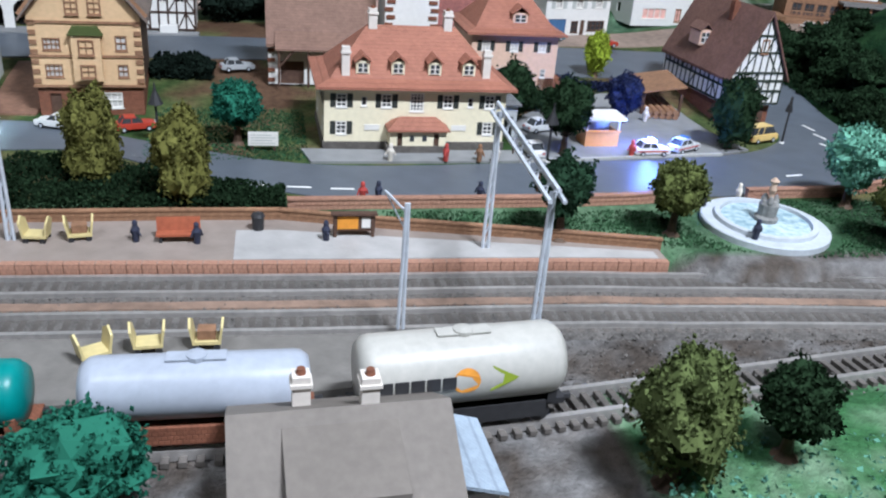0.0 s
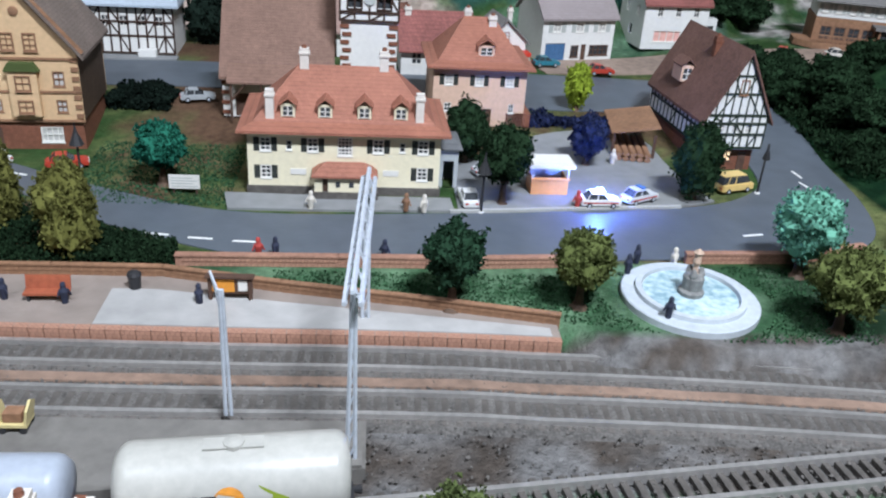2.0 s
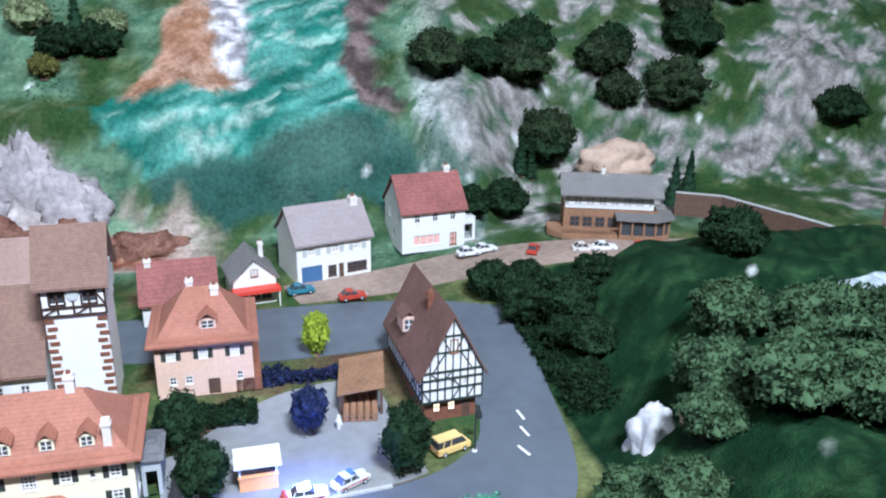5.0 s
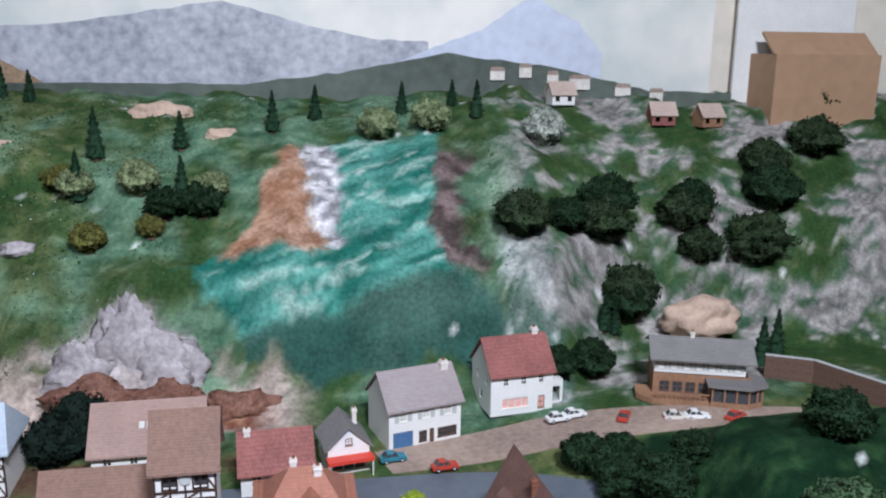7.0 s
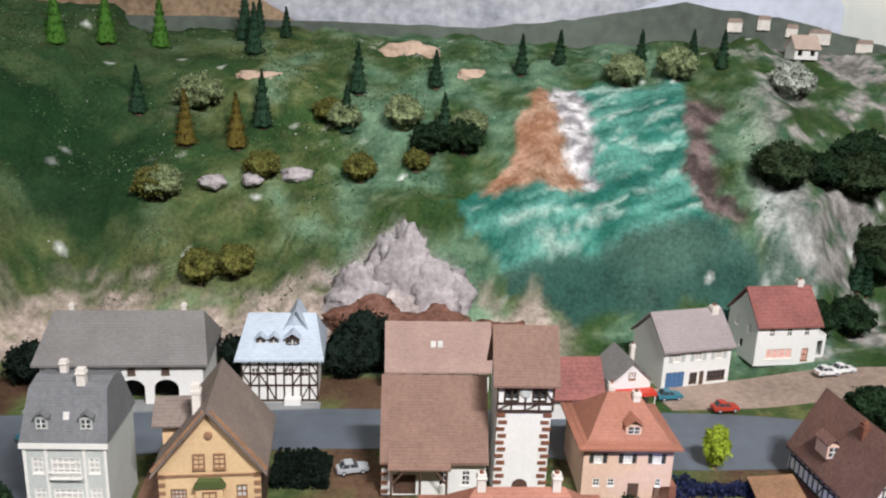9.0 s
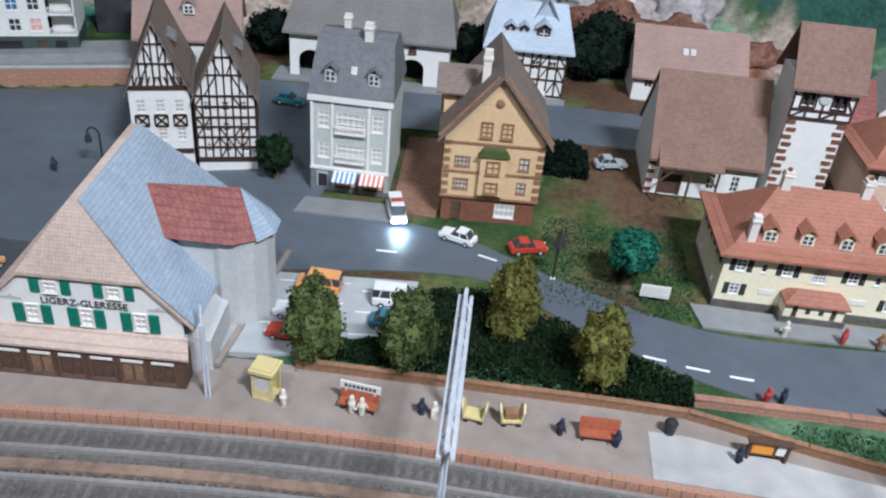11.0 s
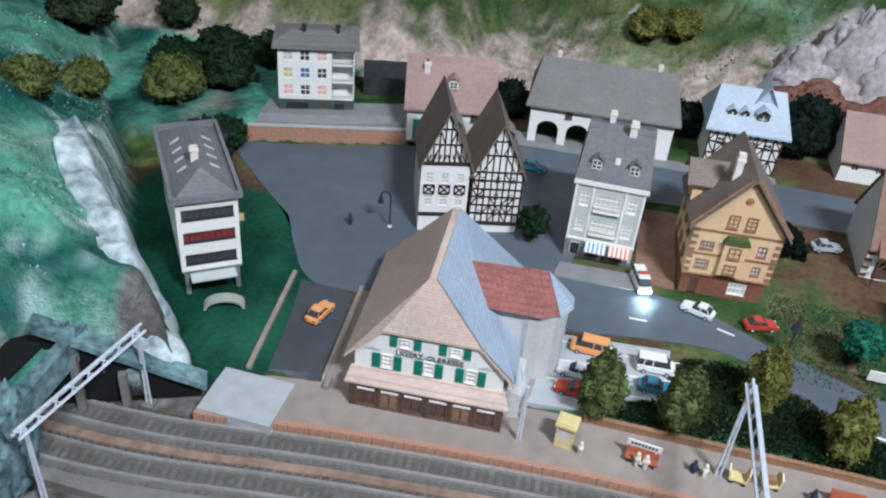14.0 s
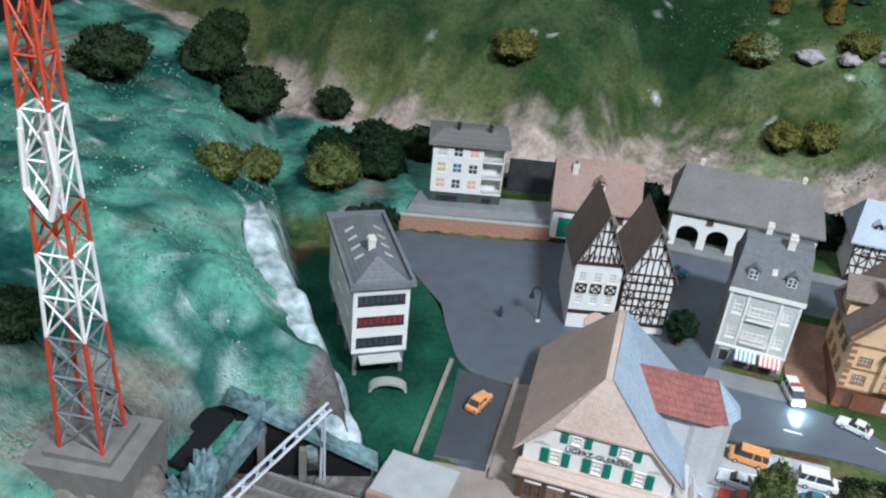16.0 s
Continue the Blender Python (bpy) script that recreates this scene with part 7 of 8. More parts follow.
def turf(q):
    x, y = q.uniform(-10, 30), q.uniform(-13, 8)
    lawn = (-8 < x < -0.7 and -1.8 < y < 6) or (2 < x < 24 and -12.2 < y < -7.6 and y > -8.6 - 0.22 * (x - 2)) or (15 < x < 27 and -7.4 < y < -6.5)
    if math.hypot((x - 17.7) / 3.3, (y + 9.0) / 3.1) < 1:
        return None
    return (x, y, 0) if lawn else None


hedge("grass", 9000, turf, 0.13, "leaf_lawn", 0.06, "short green turf on the lawns")
hedge("grass", 2500, lambda q: (q.uniform(7, 30), q.uniform(-26.5, -22.2) + 0.0, -0.2), 0.25, "leaf_mint", 0.09, "pale green turf before the railway")



def left_slope(q):
    x, y = q.uniform(-66, -42), q.uniform(-25, 20)
    z = height(x, y)
    return (x, y, z) if z > 3.2 and noise.noise(Vector((x * 0.35, y * 0.35, 4))) > -0.05 else None


def back_slope(q):
    x, y = q.uniform(-48, 30), q.uniform(31, 58)
    river = 1.0 < x < 29 and y < 50
    return (x, y, height(x, y)) if not river and noise.noise(Vector((x * 0.2, y * 0.25, 8))) > -0.05 else None


hedge("flock", 5000, left_slope, 0.14, "leaf_mint", 0.085, "turquoise flock tufts on the tunnel hill")
hedge("flock", 700, left_slope, 0.16, "leaf_fleck", 0.07, "whitish flock flecks on the tunnel hill")
hedge("flock", 7000, back_slope, 0.2, "leaf_meadow", 0.11, "green flock tufts on the back hillside")
hedge("flock", 500, back_slope, 0.2, "leaf_fleck", 0.075, "whitish flock flecks on the back hillside")


# ---- fountain ----
mat("stone_white", (0.46, 0.50, 0.53), var=0.12, scale=1.5, bump=0.3)
mat("water_blue", (0.22, 0.42, 0.50), rough=0.12, var=0.35, scale=1.4, bump=0.25, colour2=(0.62, 0.75, 0.78))
mat("bronze", (0.21, 0.21, 0.20), var=0.4, bump=0.4)
f = thing("fountain", 17.7, -9.3, -0.02, 0, "round white stone fountain with blue water and grey pedestal", "fountain")
f.scale = (0.94, 0.97, 0.95)
part("basin", lathe([(2.75, -0.2), (2.75, 0.28), (2.7, 0.32), (2.2, 0.32), (2.18, 0.5), (1.95, 0.52), (1.92, 0.34), (0.1, 0.3)], 48), "stone_white", f)
part("water", lathe([(1.9, 0.345), (1.88, 0.385)], 40), "water_blue", f)
part("pedestal", join(lathe([(0.5, 0.38), (0.52, 0.55), (0.4, 0.65), (0.42, 1.15), (0.3, 1.3)], 12), *[moved(lathe([(0.12, 0), (0.17, 0.2), (0.08, 0.42), (0.03, 0.46)], 8), 0.26 * math.cos(a), 0.26 * math.sin(a), 1.1) for a in (0, 2.1, 4.2)]), "bronze", f)
part("finial", lathe([(0.14, 1.28), (0.1, 1.6), (0.17, 1.8), (0.12, 2.05), (0.2, 2.2), (0.04, 2.35)], 9), "rock_pink", f, "pinkish carved finial")


# ---- small figures: plain shapes ----
def figurine(x, y, z, material, seed=1, s=1.0):
    ob = part("figurine", lambda: join(lathe([(0.11, 0), (0.13, 0.28), (0.16, 0.5), (0.1, 0.62), (0.09, 0.66), (0.1, 0.74), (0.07, 0.83), (0.02, 0.85)], 9), tube((-0.12, 0, 0.56), (-0.22, -0.06, 0.28), 0.045, 0.035, 5), tube((0.12, 0, 0.56), (0.22, 0.05, 0.3), 0.045, 0.035, 5)), material, at=(x, y, z, seed * 71 % 360), key=s)
    return tagged(ob, "tiny painted plastic figurine standing upright", "figurine", "figurines")


mat("paint_dark", (0.03, 0.035, 0.06), var=0.3)
mat("paint_light", (0.65, 0.60, 0.52), var=0.2)
mat("paint_red", (0.42, 0.06, 0.05), var=0.3)
for i, (x, y, z, m) in enumerate(((1.3, -6.55, 0.05, "paint_red"), (1.95, -6.45, 0.05, "paint_dark"), (6.2, -6.45, 0.05, "paint_dark"), (16.5, -6.3, 0.03, "paint_dark"), (15.7, -7.7, 0.3, "paint_dark"), (16.3, -11.0, 0.3, "paint_dark"), (18.0, -6.5, 0.03, "paint_light"),
        (7.2, -1.9, 0.12, "wood"), (8.0, -2.0, 0.12, "paint_light"), (-17.5, -10.4, PLAT_Z, "paint_light"), (-12.3, -9.8, PLAT_Z, "paint_dark"), (-11.8, -9.9, PLAT_Z, "paint_light"), (-7.0, -9.8, PLAT_Z, "paint_dark"), (-4.9, -10.0, PLAT_Z, "paint_dark"),
        (-0.35, -9.9, PLAT_Z, "paint_dark"), (15.2, -0.9, 0.1, "paint_red"), (-34.0, 3.9, 0.08, "paint_dark"), (18.4, 5.0, 0.1, "paint_light"), (-17.6, -18.3, PLAT_Z - 0.1, "paint_red"), (28.5, -9.5, 0.0, "paint_dark"), (3.0, -1.95, 0.12, "paint_light"), (5.6, -1.9, 0.12, "paint_red"), (-14.9, -10.3, PLAT_Z + 0.1, "paint_light"), (-14.5, -10.35, PLAT_Z + 0.1, "paint_light"))):
    figurine(x, y, z, m, i)


# ---- platform furniture ----
def bench(x, y, z, rz, material, label):
    b = thing("bench", x, y, z, rz, label, "bench", "platform benches")
    part("seat", bx(-0.75, 0.75, -0.25, 0.15, 0.28, 0.36), material, b)
    part("backrest", moved(bx(-0.75, 0.75, -0.03, 0.05, 0, 0.5), 0, 0.17, 0.34, rx=-12), material, b)
    for s in (-0.6, 0.6):
        part("leg", lambda: join(bx(-0.05, 0.05, -0.2, -0.12, 0, 0.28), bx(-0.05, 0.05, 0.06, 0.14, 0, 0.28)), "metal_dark", b, at=(s, 0, 0), key=1)
    return b


bench(-5.55, -9.75, PLAT_Z, 2, "bench_red", "reddish wooden bench on the platform")
b = bench(-14.7, -10.0, PLAT_Z, -6, "bench_red", "reddish bench with a name board above")
part("name_board", join(bx(-0.8, 0.8, 0.2, 0.26, 0.75, 1.1), bx(-0.6, -0.54, 0.2, 0.26, 0, 0.75), bx(0.54, 0.6, 0.2, 0.26, 0, 0.75)), "frame", b)
part("lettering", join(*[bx(-0.62 + 0.16 * i, -0.52 + 0.16 * i, 0.185, 0.199, 0.85, 1.0) for i in range(8)]), "metal_dark", b)
mat("poster_orange", (0.70, 0.28, 0.04), var=0.15)


def cart(x, y, z, rz, kind):
    c = thing("luggage_cart", x, y, z, rz, "pale yellow plastic luggage cart on the platform", "cart", "yellow carts")
    part("deck", bx(-0.4, 0.4, -0.3, 0.3, 0.2, 0.3), "chair_yellow", c)
    part("side_panel", ([(-0.4, -0.3, 0.3), (-0.4, 0.3, 0.3), (-0.48, 0.3, 0.75), (-0.5, 0, 0.95), (-0.48, -0.3, 0.75), (-0.33, -0.3, 0.3), (-0.33, 0.3, 0.3), (-0.41, 0.3, 0.75), (-0.43, 0, 0.95), (-0.41, -0.3, 0.75)], [(0, 1, 2, 3, 4), (9, 8, 7, 6, 5), (0, 5, 6, 1), (1, 6, 7, 2), (2, 7, 8, 3), (3, 8, 9, 4), (4, 9, 5, 0)]), "chair_yellow", c)
    part("side_panel", ([(0.4, -0.3, 0.3), (0.4, 0.3, 0.3), (0.48, 0.3, 0.75), (0.5, 0, 0.95), (0.48, -0.3, 0.75), (0.33, -0.3, 0.3), (0.33, 0.3, 0.3), (0.41, 0.3, 0.75), (0.43, 0, 0.95), (0.41, -0.3, 0.75)], [(4, 3, 2, 1, 0), (5, 6, 7, 8, 9), (0, 1, 6, 5), (1, 2, 7, 6), (2, 3, 8, 7), (3, 4, 9, 8), (4, 0, 5, 9)]), "chair_yellow", c)
    for sx in (-0.28, 0.28):
        for sy in (-0.28, 0.28):
            part("wheel", lambda: moved(lathe([(0.1, -0.03), (0.1, 0.03)], 10), rx=90), "metal_dark", c, at=(sx, sy, 0.1), key=1)
    if kind:
        part("parcel", bx(-0.25, 0.25, -0.2, 0.2, 0.31, 0.6), "wood", c)
    return c


for x, y, z, rz, k in ((-8.9, -9.5, PLAT_Z, 10, 1), (-10.3, -9.6, PLAT_Z, -5, 0), (-7.1, -17.1, PLAT_Z - 0.1, 30, 0), (-5.7, -16.7, PLAT_Z - 0.1, 5, 0), (-4.1, -16.6, PLAT_Z - 0.1, 0, 1)):
    cart(x, y, z, rz, k)
k = thing("telephone_box", -18.3, -9.9, PLAT_Z, -8, "pale yellow telephone box on the platform", "booth")
part("body", join(bx(-0.42, 0.42, -0.4, 0.4, 0, 0.12), *[bx(a - 0.05, a + 0.05, c - 0.05, c + 0.05, 0.12, 1.3) for a in (-0.37, 0.37) for c in (-0.35, 0.35)], bx(-0.36, 0.36, 0.3, 0.38, 0.12, 1.3), bx(-0.31, 0.31, -0.38, -0.34, 0.12, 0.5)), "chair_yellow", k)
part("roof", join(bx(-0.5, 0.5, -0.48, 0.48, 1.3, 1.45), bx(-0.4, 0.4, -0.38, 0.38, 1.45, 1.52)), "chair_yellow", k)
part("pane", bx(-0.31, 0.31, -0.37, -0.345, 0.5, 1.28), "pane_light", k)
s = thing("notice_stand", 0.7, -9.6, PLAT_Z, 0, "brown notice stand with an orange and a white poster", "sign")
for x in (-0.7, 0.7):
    part("post", bx(x - 0.06, x + 0.06, -0.08, 0.08, 0, 1.0), "wood_dark", s)
part("board", bx(-0.78, 0.78, -0.04, 0.04, 0.3, 0.95), "wood_dark", s)
part("poster", bx(-0.62, 0.15, -0.06, -0.041, 0.38, 0.88), "poster_orange", s, "orange poster")
part("poster", bx(0.28, 0.6, -0.06, -0.041, 0.42, 0.84), "frame", s, "white poster")
part("rain_cap", bx(-0.85, 0.85, -0.16, 0.16, 0.95, 1.02), "wood_dark", s)
s = thing("litter_bin", -2.8, -8.9, PLAT_Z, 0, "dark round litter bin on the platform", "bin")
part("body", lathe([(0.2, 0), (0.24, 0.55), (0.26, 0.58)], 12), "metal_dark", s)
part("lid", lathe([(0.27, 0.585), (0.2, 0.7), (0.05, 0.76)], 12), "metal_dark", s)
for x, y, rz, wd in ((-2.7, -0.55, 0, 1.35),):
    s = thing("billboard", x, y, 0, rz, "white lettered billboard on the grass", "sign")
    part("board", bx(-wd / 2, wd / 2, -0.03, 0.03, 0.3, 0.95), "frame", s)
    part("text_lines", join(*[bx(-wd / 2 + 0.1, wd / 2 - 0.1 - 0.2 * (i % 2), -0.04, -0.031, 0.4 + 0.13 * i, 0.44 + 0.13 * i) for i in range(4)]), "greywall", s)
    for px in (-0.5, 0.5):
        part("post", bx(px - 0.04, px + 0.04, 0.031, 0.09, 0, 0.9), "wood_dark", s)


# ---- lamps and catenary ----
def street_lamp(x, y, z, rz, hook, label):
    s = thing("street_lamp", x, y, z, rz, label, "lamp", "street lamps")
    if hook:
        pts = [(0, 0, 0), (0, 0, 2.2)] + [(0.32 - 0.32 * math.cos(a), 0, 2.2 + 0.32 * math.sin(a)) for a in (0.5, 1.1, 1.6, 2.1, 2.7, 3.1)]
        part("pole", join(*[tube(a, b, 0.06, 0.05, 7) for a, b in zip(pts, pts[1:])]), "metal_dark", s)
        part("shade", lathe([(0.05, 2.2), (0.12, 2.05), (0.2, 1.7), (0.16, 1.65)], 10), "metal_dark", s, at=(0.64, 0, 0))
    else:
        part("pole", tube((0, 0, 0), (0, 0, 2.4), 0.07, 0.045, 8), "metal_dark", s)
        part("lantern", lathe([(0.06, 2.2), (0.3, 2.0), (0.34, 1.95), (0.1, 2.5), (0.05, 2.7), (0.02, 2.95)], 8), "metal_dark", s)
    part("foot", lathe([(0.16, 0), (0.12, 0.12)], 10), "white", s)
    return s


street_lamp(-31.6, 4.6, 0.06, 180, True, "black hooked street lamp on the square")
street_lamp(-7.4, 0.2, 0, 0, False, "black street lantern on the grass verge")
street_lamp(10.6, -1.7, 0, 0, False, "black street lantern beside the town hall")
street_lamp(25.0, 1.6, 0, 60, True, "black hooked street lamp before the timbered house")


def portal(xa, ya, xb, yb, z, ht, arm, label):
    """A catenary portal: two masts and a lattice beam over the tracks."""
    p = thing("catenary_portal", xa, ya, z, 0, label, "mast", "catenary portals")
    dx, dy = xb - xa, yb - ya
    for x, y in ((0, 0), (dx, dy)):
        m = part("mast", join(tube((x - 0.11, y, 0), (x - 0.04, y, ht), 0.065), tube((x + 0.11, y, 0), (x + 0.04, y, ht), 0.065), *[tube((x - 0.085, y, ht * i / 9), (x + 0.085, y, ht * (i + 1) / 9), 0.025, n=4) for i in range(9)]), "metal", p)
        part("mast_foot", bx(x - 0.3, x + 0.3, y - 0.3, y + 0.3, 0, 0.14), "concrete", m)
    lo, hi = Vector((0, 0, ht - 0.1)), Vector((dx, dy, ht - 0.1))
    d = (hi - lo).normalized()
    a, b = lo - d * arm, hi + d * 0.5
    side = Vector((-d.y, d.x, 0)) * 0.2
    n = 16
    part("beam", join(*[tube(a + o, b + o, 0.075, n=5) for o in (side, -side, Vector((0, 0, 0.32)))], *[tube(a.lerp(b, i / n) + (side if i % 2 else -side), a.lerp(b, (i + 1) / n) + Vector((0, 0, 0.32)), 0.03, n=4) for i in range(n)], *[tube(a.lerp(b, i / n) + Vector((0, 0, 0.32)), a.lerp(b, (i + 1) / n) + (side if i % 2 else -side), 0.03, n=4) for i in range(n)]), "metal", p)
    for t in (0.35, 0.75):
        q = a.lerp(b, t)
        part("insulator", tube(q, q - Vector((0, 0, 0.55)), 0.05, 0.03), "frame_dark", p)
    return p


portal(5.5, -10.7, 5.2, -18.0, PLAT_Z - 0.12, 5.4, 0.4, "grey lattice catenary portal over the tracks")
portal(-11.15, -9.6, -11.0, -16.4, PLAT_Z - 0.12, 5.7, 0.3, "grey lattice catenary portal behind the platform")
portal(-37.9, -13.5, -38.8, -20.0, BED_Z, 4.6, 0.3, "grey lattice catenary portal at the tunnel")
for x, y, ht in ((1.6, -16.0, 4.2), (-20.4, -10.5, 3.6)):
    p = thing("catenary_mast", x, y, PLAT_Z - 0.1, 0, "slim grey catenary mast with a bracket", "mast")
    part("mast", join(tube((-0.08, 0, 0), (-0.03, 0, ht), 0.06), tube((0.08, 0, 0), (0.03, 0, ht), 0.06)), "metal", p)
    part("bracket", join(tube((0, 0, ht - 0.3), (-0.5, 1.2, ht - 0.1), 0.04), tube((0, 0, ht - 0.9), (-0.5, 1.2, ht - 0.1), 0.03)), "metal", p)

# red and white lattice mast
m = thing("lattice_mast", -43.0, -22.6, 7.0, 12, "red and white lattice radio mast on a concrete block", "mast")
part("block", join(bx(-2.0, 2.0, -1.7, 1.7, -2.2, 0.35), bx(-1.3, 1.3, -1.2, 1.2, 0.35, 0.6)), "concrete", m)
mat("mast_red", (0.48, 0.05, 0.025), rough=0.45, var=0.2)
mat("mast_white", (0.72, 0.70, 0.66), rough=0.45, var=0.12)
mat("mast_orange", (0.46, 0.06, 0.025), rough=0.45, var=0.15)
top = 17.0
for i in range(10):
    z0, z1 = 0.6 + (top - 0.6) * i / 10, 0.6 + (top - 0.6) * (i + 1) / 10
    r0, r1 = 0.84 - 0.46 * i / 10, 0.84 - 0.46 * (i + 1) / 10
    c = "mast_red" if i < 3 else "mast_white" if i in (3, 4, 6, 7) else "mast_orange"
    corners = [(-1, -1), (1, -1), (1, 1), (-1, 1)]
    geo = [tube((a * r0, b * r0, z0), (a * r1, b * r1, z1), 0.085 if i < 3 else 0.075, n=6) for a, b in corners]
    braces = []
    for k in range(4):
        a, b = corners[k], corners[(k + 1) % 4]
        braces += [tube((a[0] * r0, a[1] * r0, z0), (b[0] * r1, b[1] * r1, z1), 0.045, n=4), tube((b[0] * r0, b[1] * r0, z0), (a[0] * r1, a[1] * r1, z1), 0.045, n=4), tube((a[0] * r1, a[1] * r1, z1), (b[0] * r1, b[1] * r1, z1), 0.05, n=4)]
    sec = part("lattice_section", join(*geo), c, m)
    part("bracing", join(*braces), "greywall_dark" if i < 3 else c, sec)
part("antenna_ring", join(tube((-0.5, -0.75, 11.2), (-0.35, -0.75, 13.2), 0.1), tube((0.6, -0.75, 11.5), (0.5, -0.75, 13.2), 0.1), tube((-0.5, -0.75, 11.2), (0.2, -0.75, 10.2), 0.12), tube((0.6, -0.75, 11.5), (0.2, -0.75, 10.2), 0.12)), "mast_white", m)


# ---- vehicles ----
def car(x, y, z, rz, colour, label, style="car", name="car", group="parked cars"):
    c = thing(name, x, y, z, rz, label, "car" if style != "van" else "van", group)
    ln, wd = (1.9, 0.78) if style == "car" else (2.0, 0.85)
    if style == "car":
        prof = [(-ln / 2, 0.12), (ln / 2, 0.12), (ln / 2, 0.34), (ln * 0.42, 0.4), (ln * 0.2, 0.43), (-ln * 0.42, 0.44), (-ln / 2, 0.38)]
        cab = [(-ln * 0.4, 0.44), (ln * 0.18, 0.44), (ln * 0.02, 0.68), (-ln * 0.26, 0.69)]
    else:
        prof = [(-ln / 2, 0.12), (ln / 2, 0.12), (ln / 2, 0.45), (ln * 0.4, 0.5), (-ln / 2, 0.52)]
        cab = [(-ln * 0.5, 0.52), (ln * 0.38, 0.52), (ln * 0.24, 0.9), (-ln * 0.48, 0.92)]

    def body():
        bm = bmesh.new()
        v, f = prism(prof, -wd / 2, wd / 2, "y")
        vs = [bm.verts.new(p) for p in v]
        for q in f:
            bm.faces.new([vs[i] for i in q])
        bmesh.ops.bevel(bm, geom=list(bm.edges), offset=0.045, segments=2, affect="EDGES")
        bm.verts.index_update()
        geo = ([tuple(p.co) for p in bm.verts], [tuple(p.index for p in q.verts) for q in bm.faces])
        bm.free()
        return geo

    b = part("body", body, colour, c, key=style)
    part("cabin", lambda: prism([(p[0], p[1] - 0.01) for p in cab], -wd * 0.41, wd * 0.41, "y"), "pane", b, key=style)
    (ax, az), (bx_, bz) = cab[2], cab[3]
    part("roof", lambda: join(prism([(bx_, bz - 0.02), (ax, az - 0.02), (ax - 0.02, az + 0.03), (bx_ + 0.02, bz + 0.03)], -wd * 0.4, wd * 0.4, "y"), *[prism([(px - 0.03, 0.43), (px + 0.03, 0.43), (px + 0.03 + q, az), (px - 0.03 + q, az)], s * wd * 0.405 - 0.012, s * wd * 0.405 + 0.012, "y") for s in (-1, 1) for px, q in ((-ln * 0.1, 0), (-ln * 0.36, 0.12))]), colour, b, key=style)
    for sx in (-ln * 0.3, ln * 0.3):
        for sy in (-1, 1):
            w = part("tyre", lambda: moved(lathe([(0.13, -0.05), (0.15, 0), (0.13, 0.05)], 14), rx=90), "metal_dark", c, at=(sx, sy * (wd / 2 - 0.03), 0.15), key=1)
            part("rim", lambda: moved(lathe([(0.07, -0.01), (0.07, 0.01)], 10), rx=90), "metal", w, at=(0, sy * 0.055, 0), key=1)
    for sy in (-1, 1):
        part("headlight", lambda: bx(-0.01, 0.02, -0.08, 0.08, -0.05, 0.05), "frame", c, at=(ln / 2, sy * wd * 0.3, 0.3), key=1)
        part("tail_light", lambda: bx(-0.02, 0.01, -0.07, 0.07, -0.04, 0.04), "paint_red", c, at=(-ln / 2, sy * wd * 0.3, 0.32), key=1)
    return c


for nm, c in (("car_white", (0.70, 0.70, 0.68)), ("car_orange", (0.72, 0.32, 0.12)), ("car_red", (0.42, 0.05, 0.03)), ("car_teal", (0.03, 0.17, 0.22)), ("car_yellow", (0.70, 0.50, 0.19)), ("car_grey", (0.35, 0.37, 0.38)), ("car_silver", (0.55, 0.57, 0.58)), ("car_cream", (0.60, 0.56, 0.50))):
    mat(nm, c, rough=0.3, var=0.08)
for x, y, z, rz, m, label, st in ((-17.9, -3.2, 0.1, 178, "car_orange", "orange van parked in a marked bay", "van"), (-18.4, -5.3, 0.1, 176, "car_silver", "silver car parked in a marked bay", "car"), (-18.3, -6.7, 0.1, 176, "car_red", "red car parked in a marked bay", "car"),
        (-14.4, -3.5, 0.1, 4, "car_white", "white car parked beside the trees", "van"), (-14.3, -5.1, 0.1, 2, "car_teal", "teal car parked beside the trees", "car"), (-32.4, -5.3, 0.06, 78, "car_orange", "orange car on the sunken lane", "car"),
        (-12.2, 2.4, 0.05, 160, "car_white", "white car at the kerb", "car"), (-8.7, 2.3, 0.02, 18, "car_red", "orange-red car on the earth bank", "car"), (-4.3, 11.3, 0.75, 15, "car_grey", "grey car beside the church", "car"), (10.1, -0.7, 0.1, 95, "car_white", "white car beside the town hall", "car"),
        (23.8, 1.9, 0.05, 20, "car_yellow", "yellow delivery van before the timbered house", "van"), (21.0, 19.2, 1.25, 8, "car_red", "red car on the back street", "car"), (30.6, 24.2, 1.9, 10, "car_white", "white car on the gravel lane", "car"), (32.0, 24.6, 1.95, 12, "car_white", "white car on the gravel lane", "car"),
        (39.2, 22.2, 2.4, -8, "car_cream", "cream car on the gravel lane", "car"), (40.8, 22.0, 2.45, -8, "car_white", "white car on the gravel lane", "car"), (43.5, 21.2, 2.6, 30, "car_red", "dark red car beside the inn", "car"), (11.6, 2.9, 0.1, 20, "car_silver", "silver car under the trees", "car"), (-24.0, 14.0, 1.0, -5, "car_teal", "dark car before the arcade house", "car"), (17.6, 21.0, 1.2, 10, "car_teal", "dark car before the white house", "car"), (35.5, 23.2, 2.2, 60, "car_red", "dark red cart on the gravel lane", "car")):
    car(x, y, z, rz, m, label, st, "car" if st == "car" else "van")
mat("beacon_blue", (0.1, 0.2, 0.9), emit=(0.12, 0.25, 1.0, 60))
mat("beacon_white", (0.8, 0.9, 1.0), emit=(0.6, 0.85, 1.0, 90))
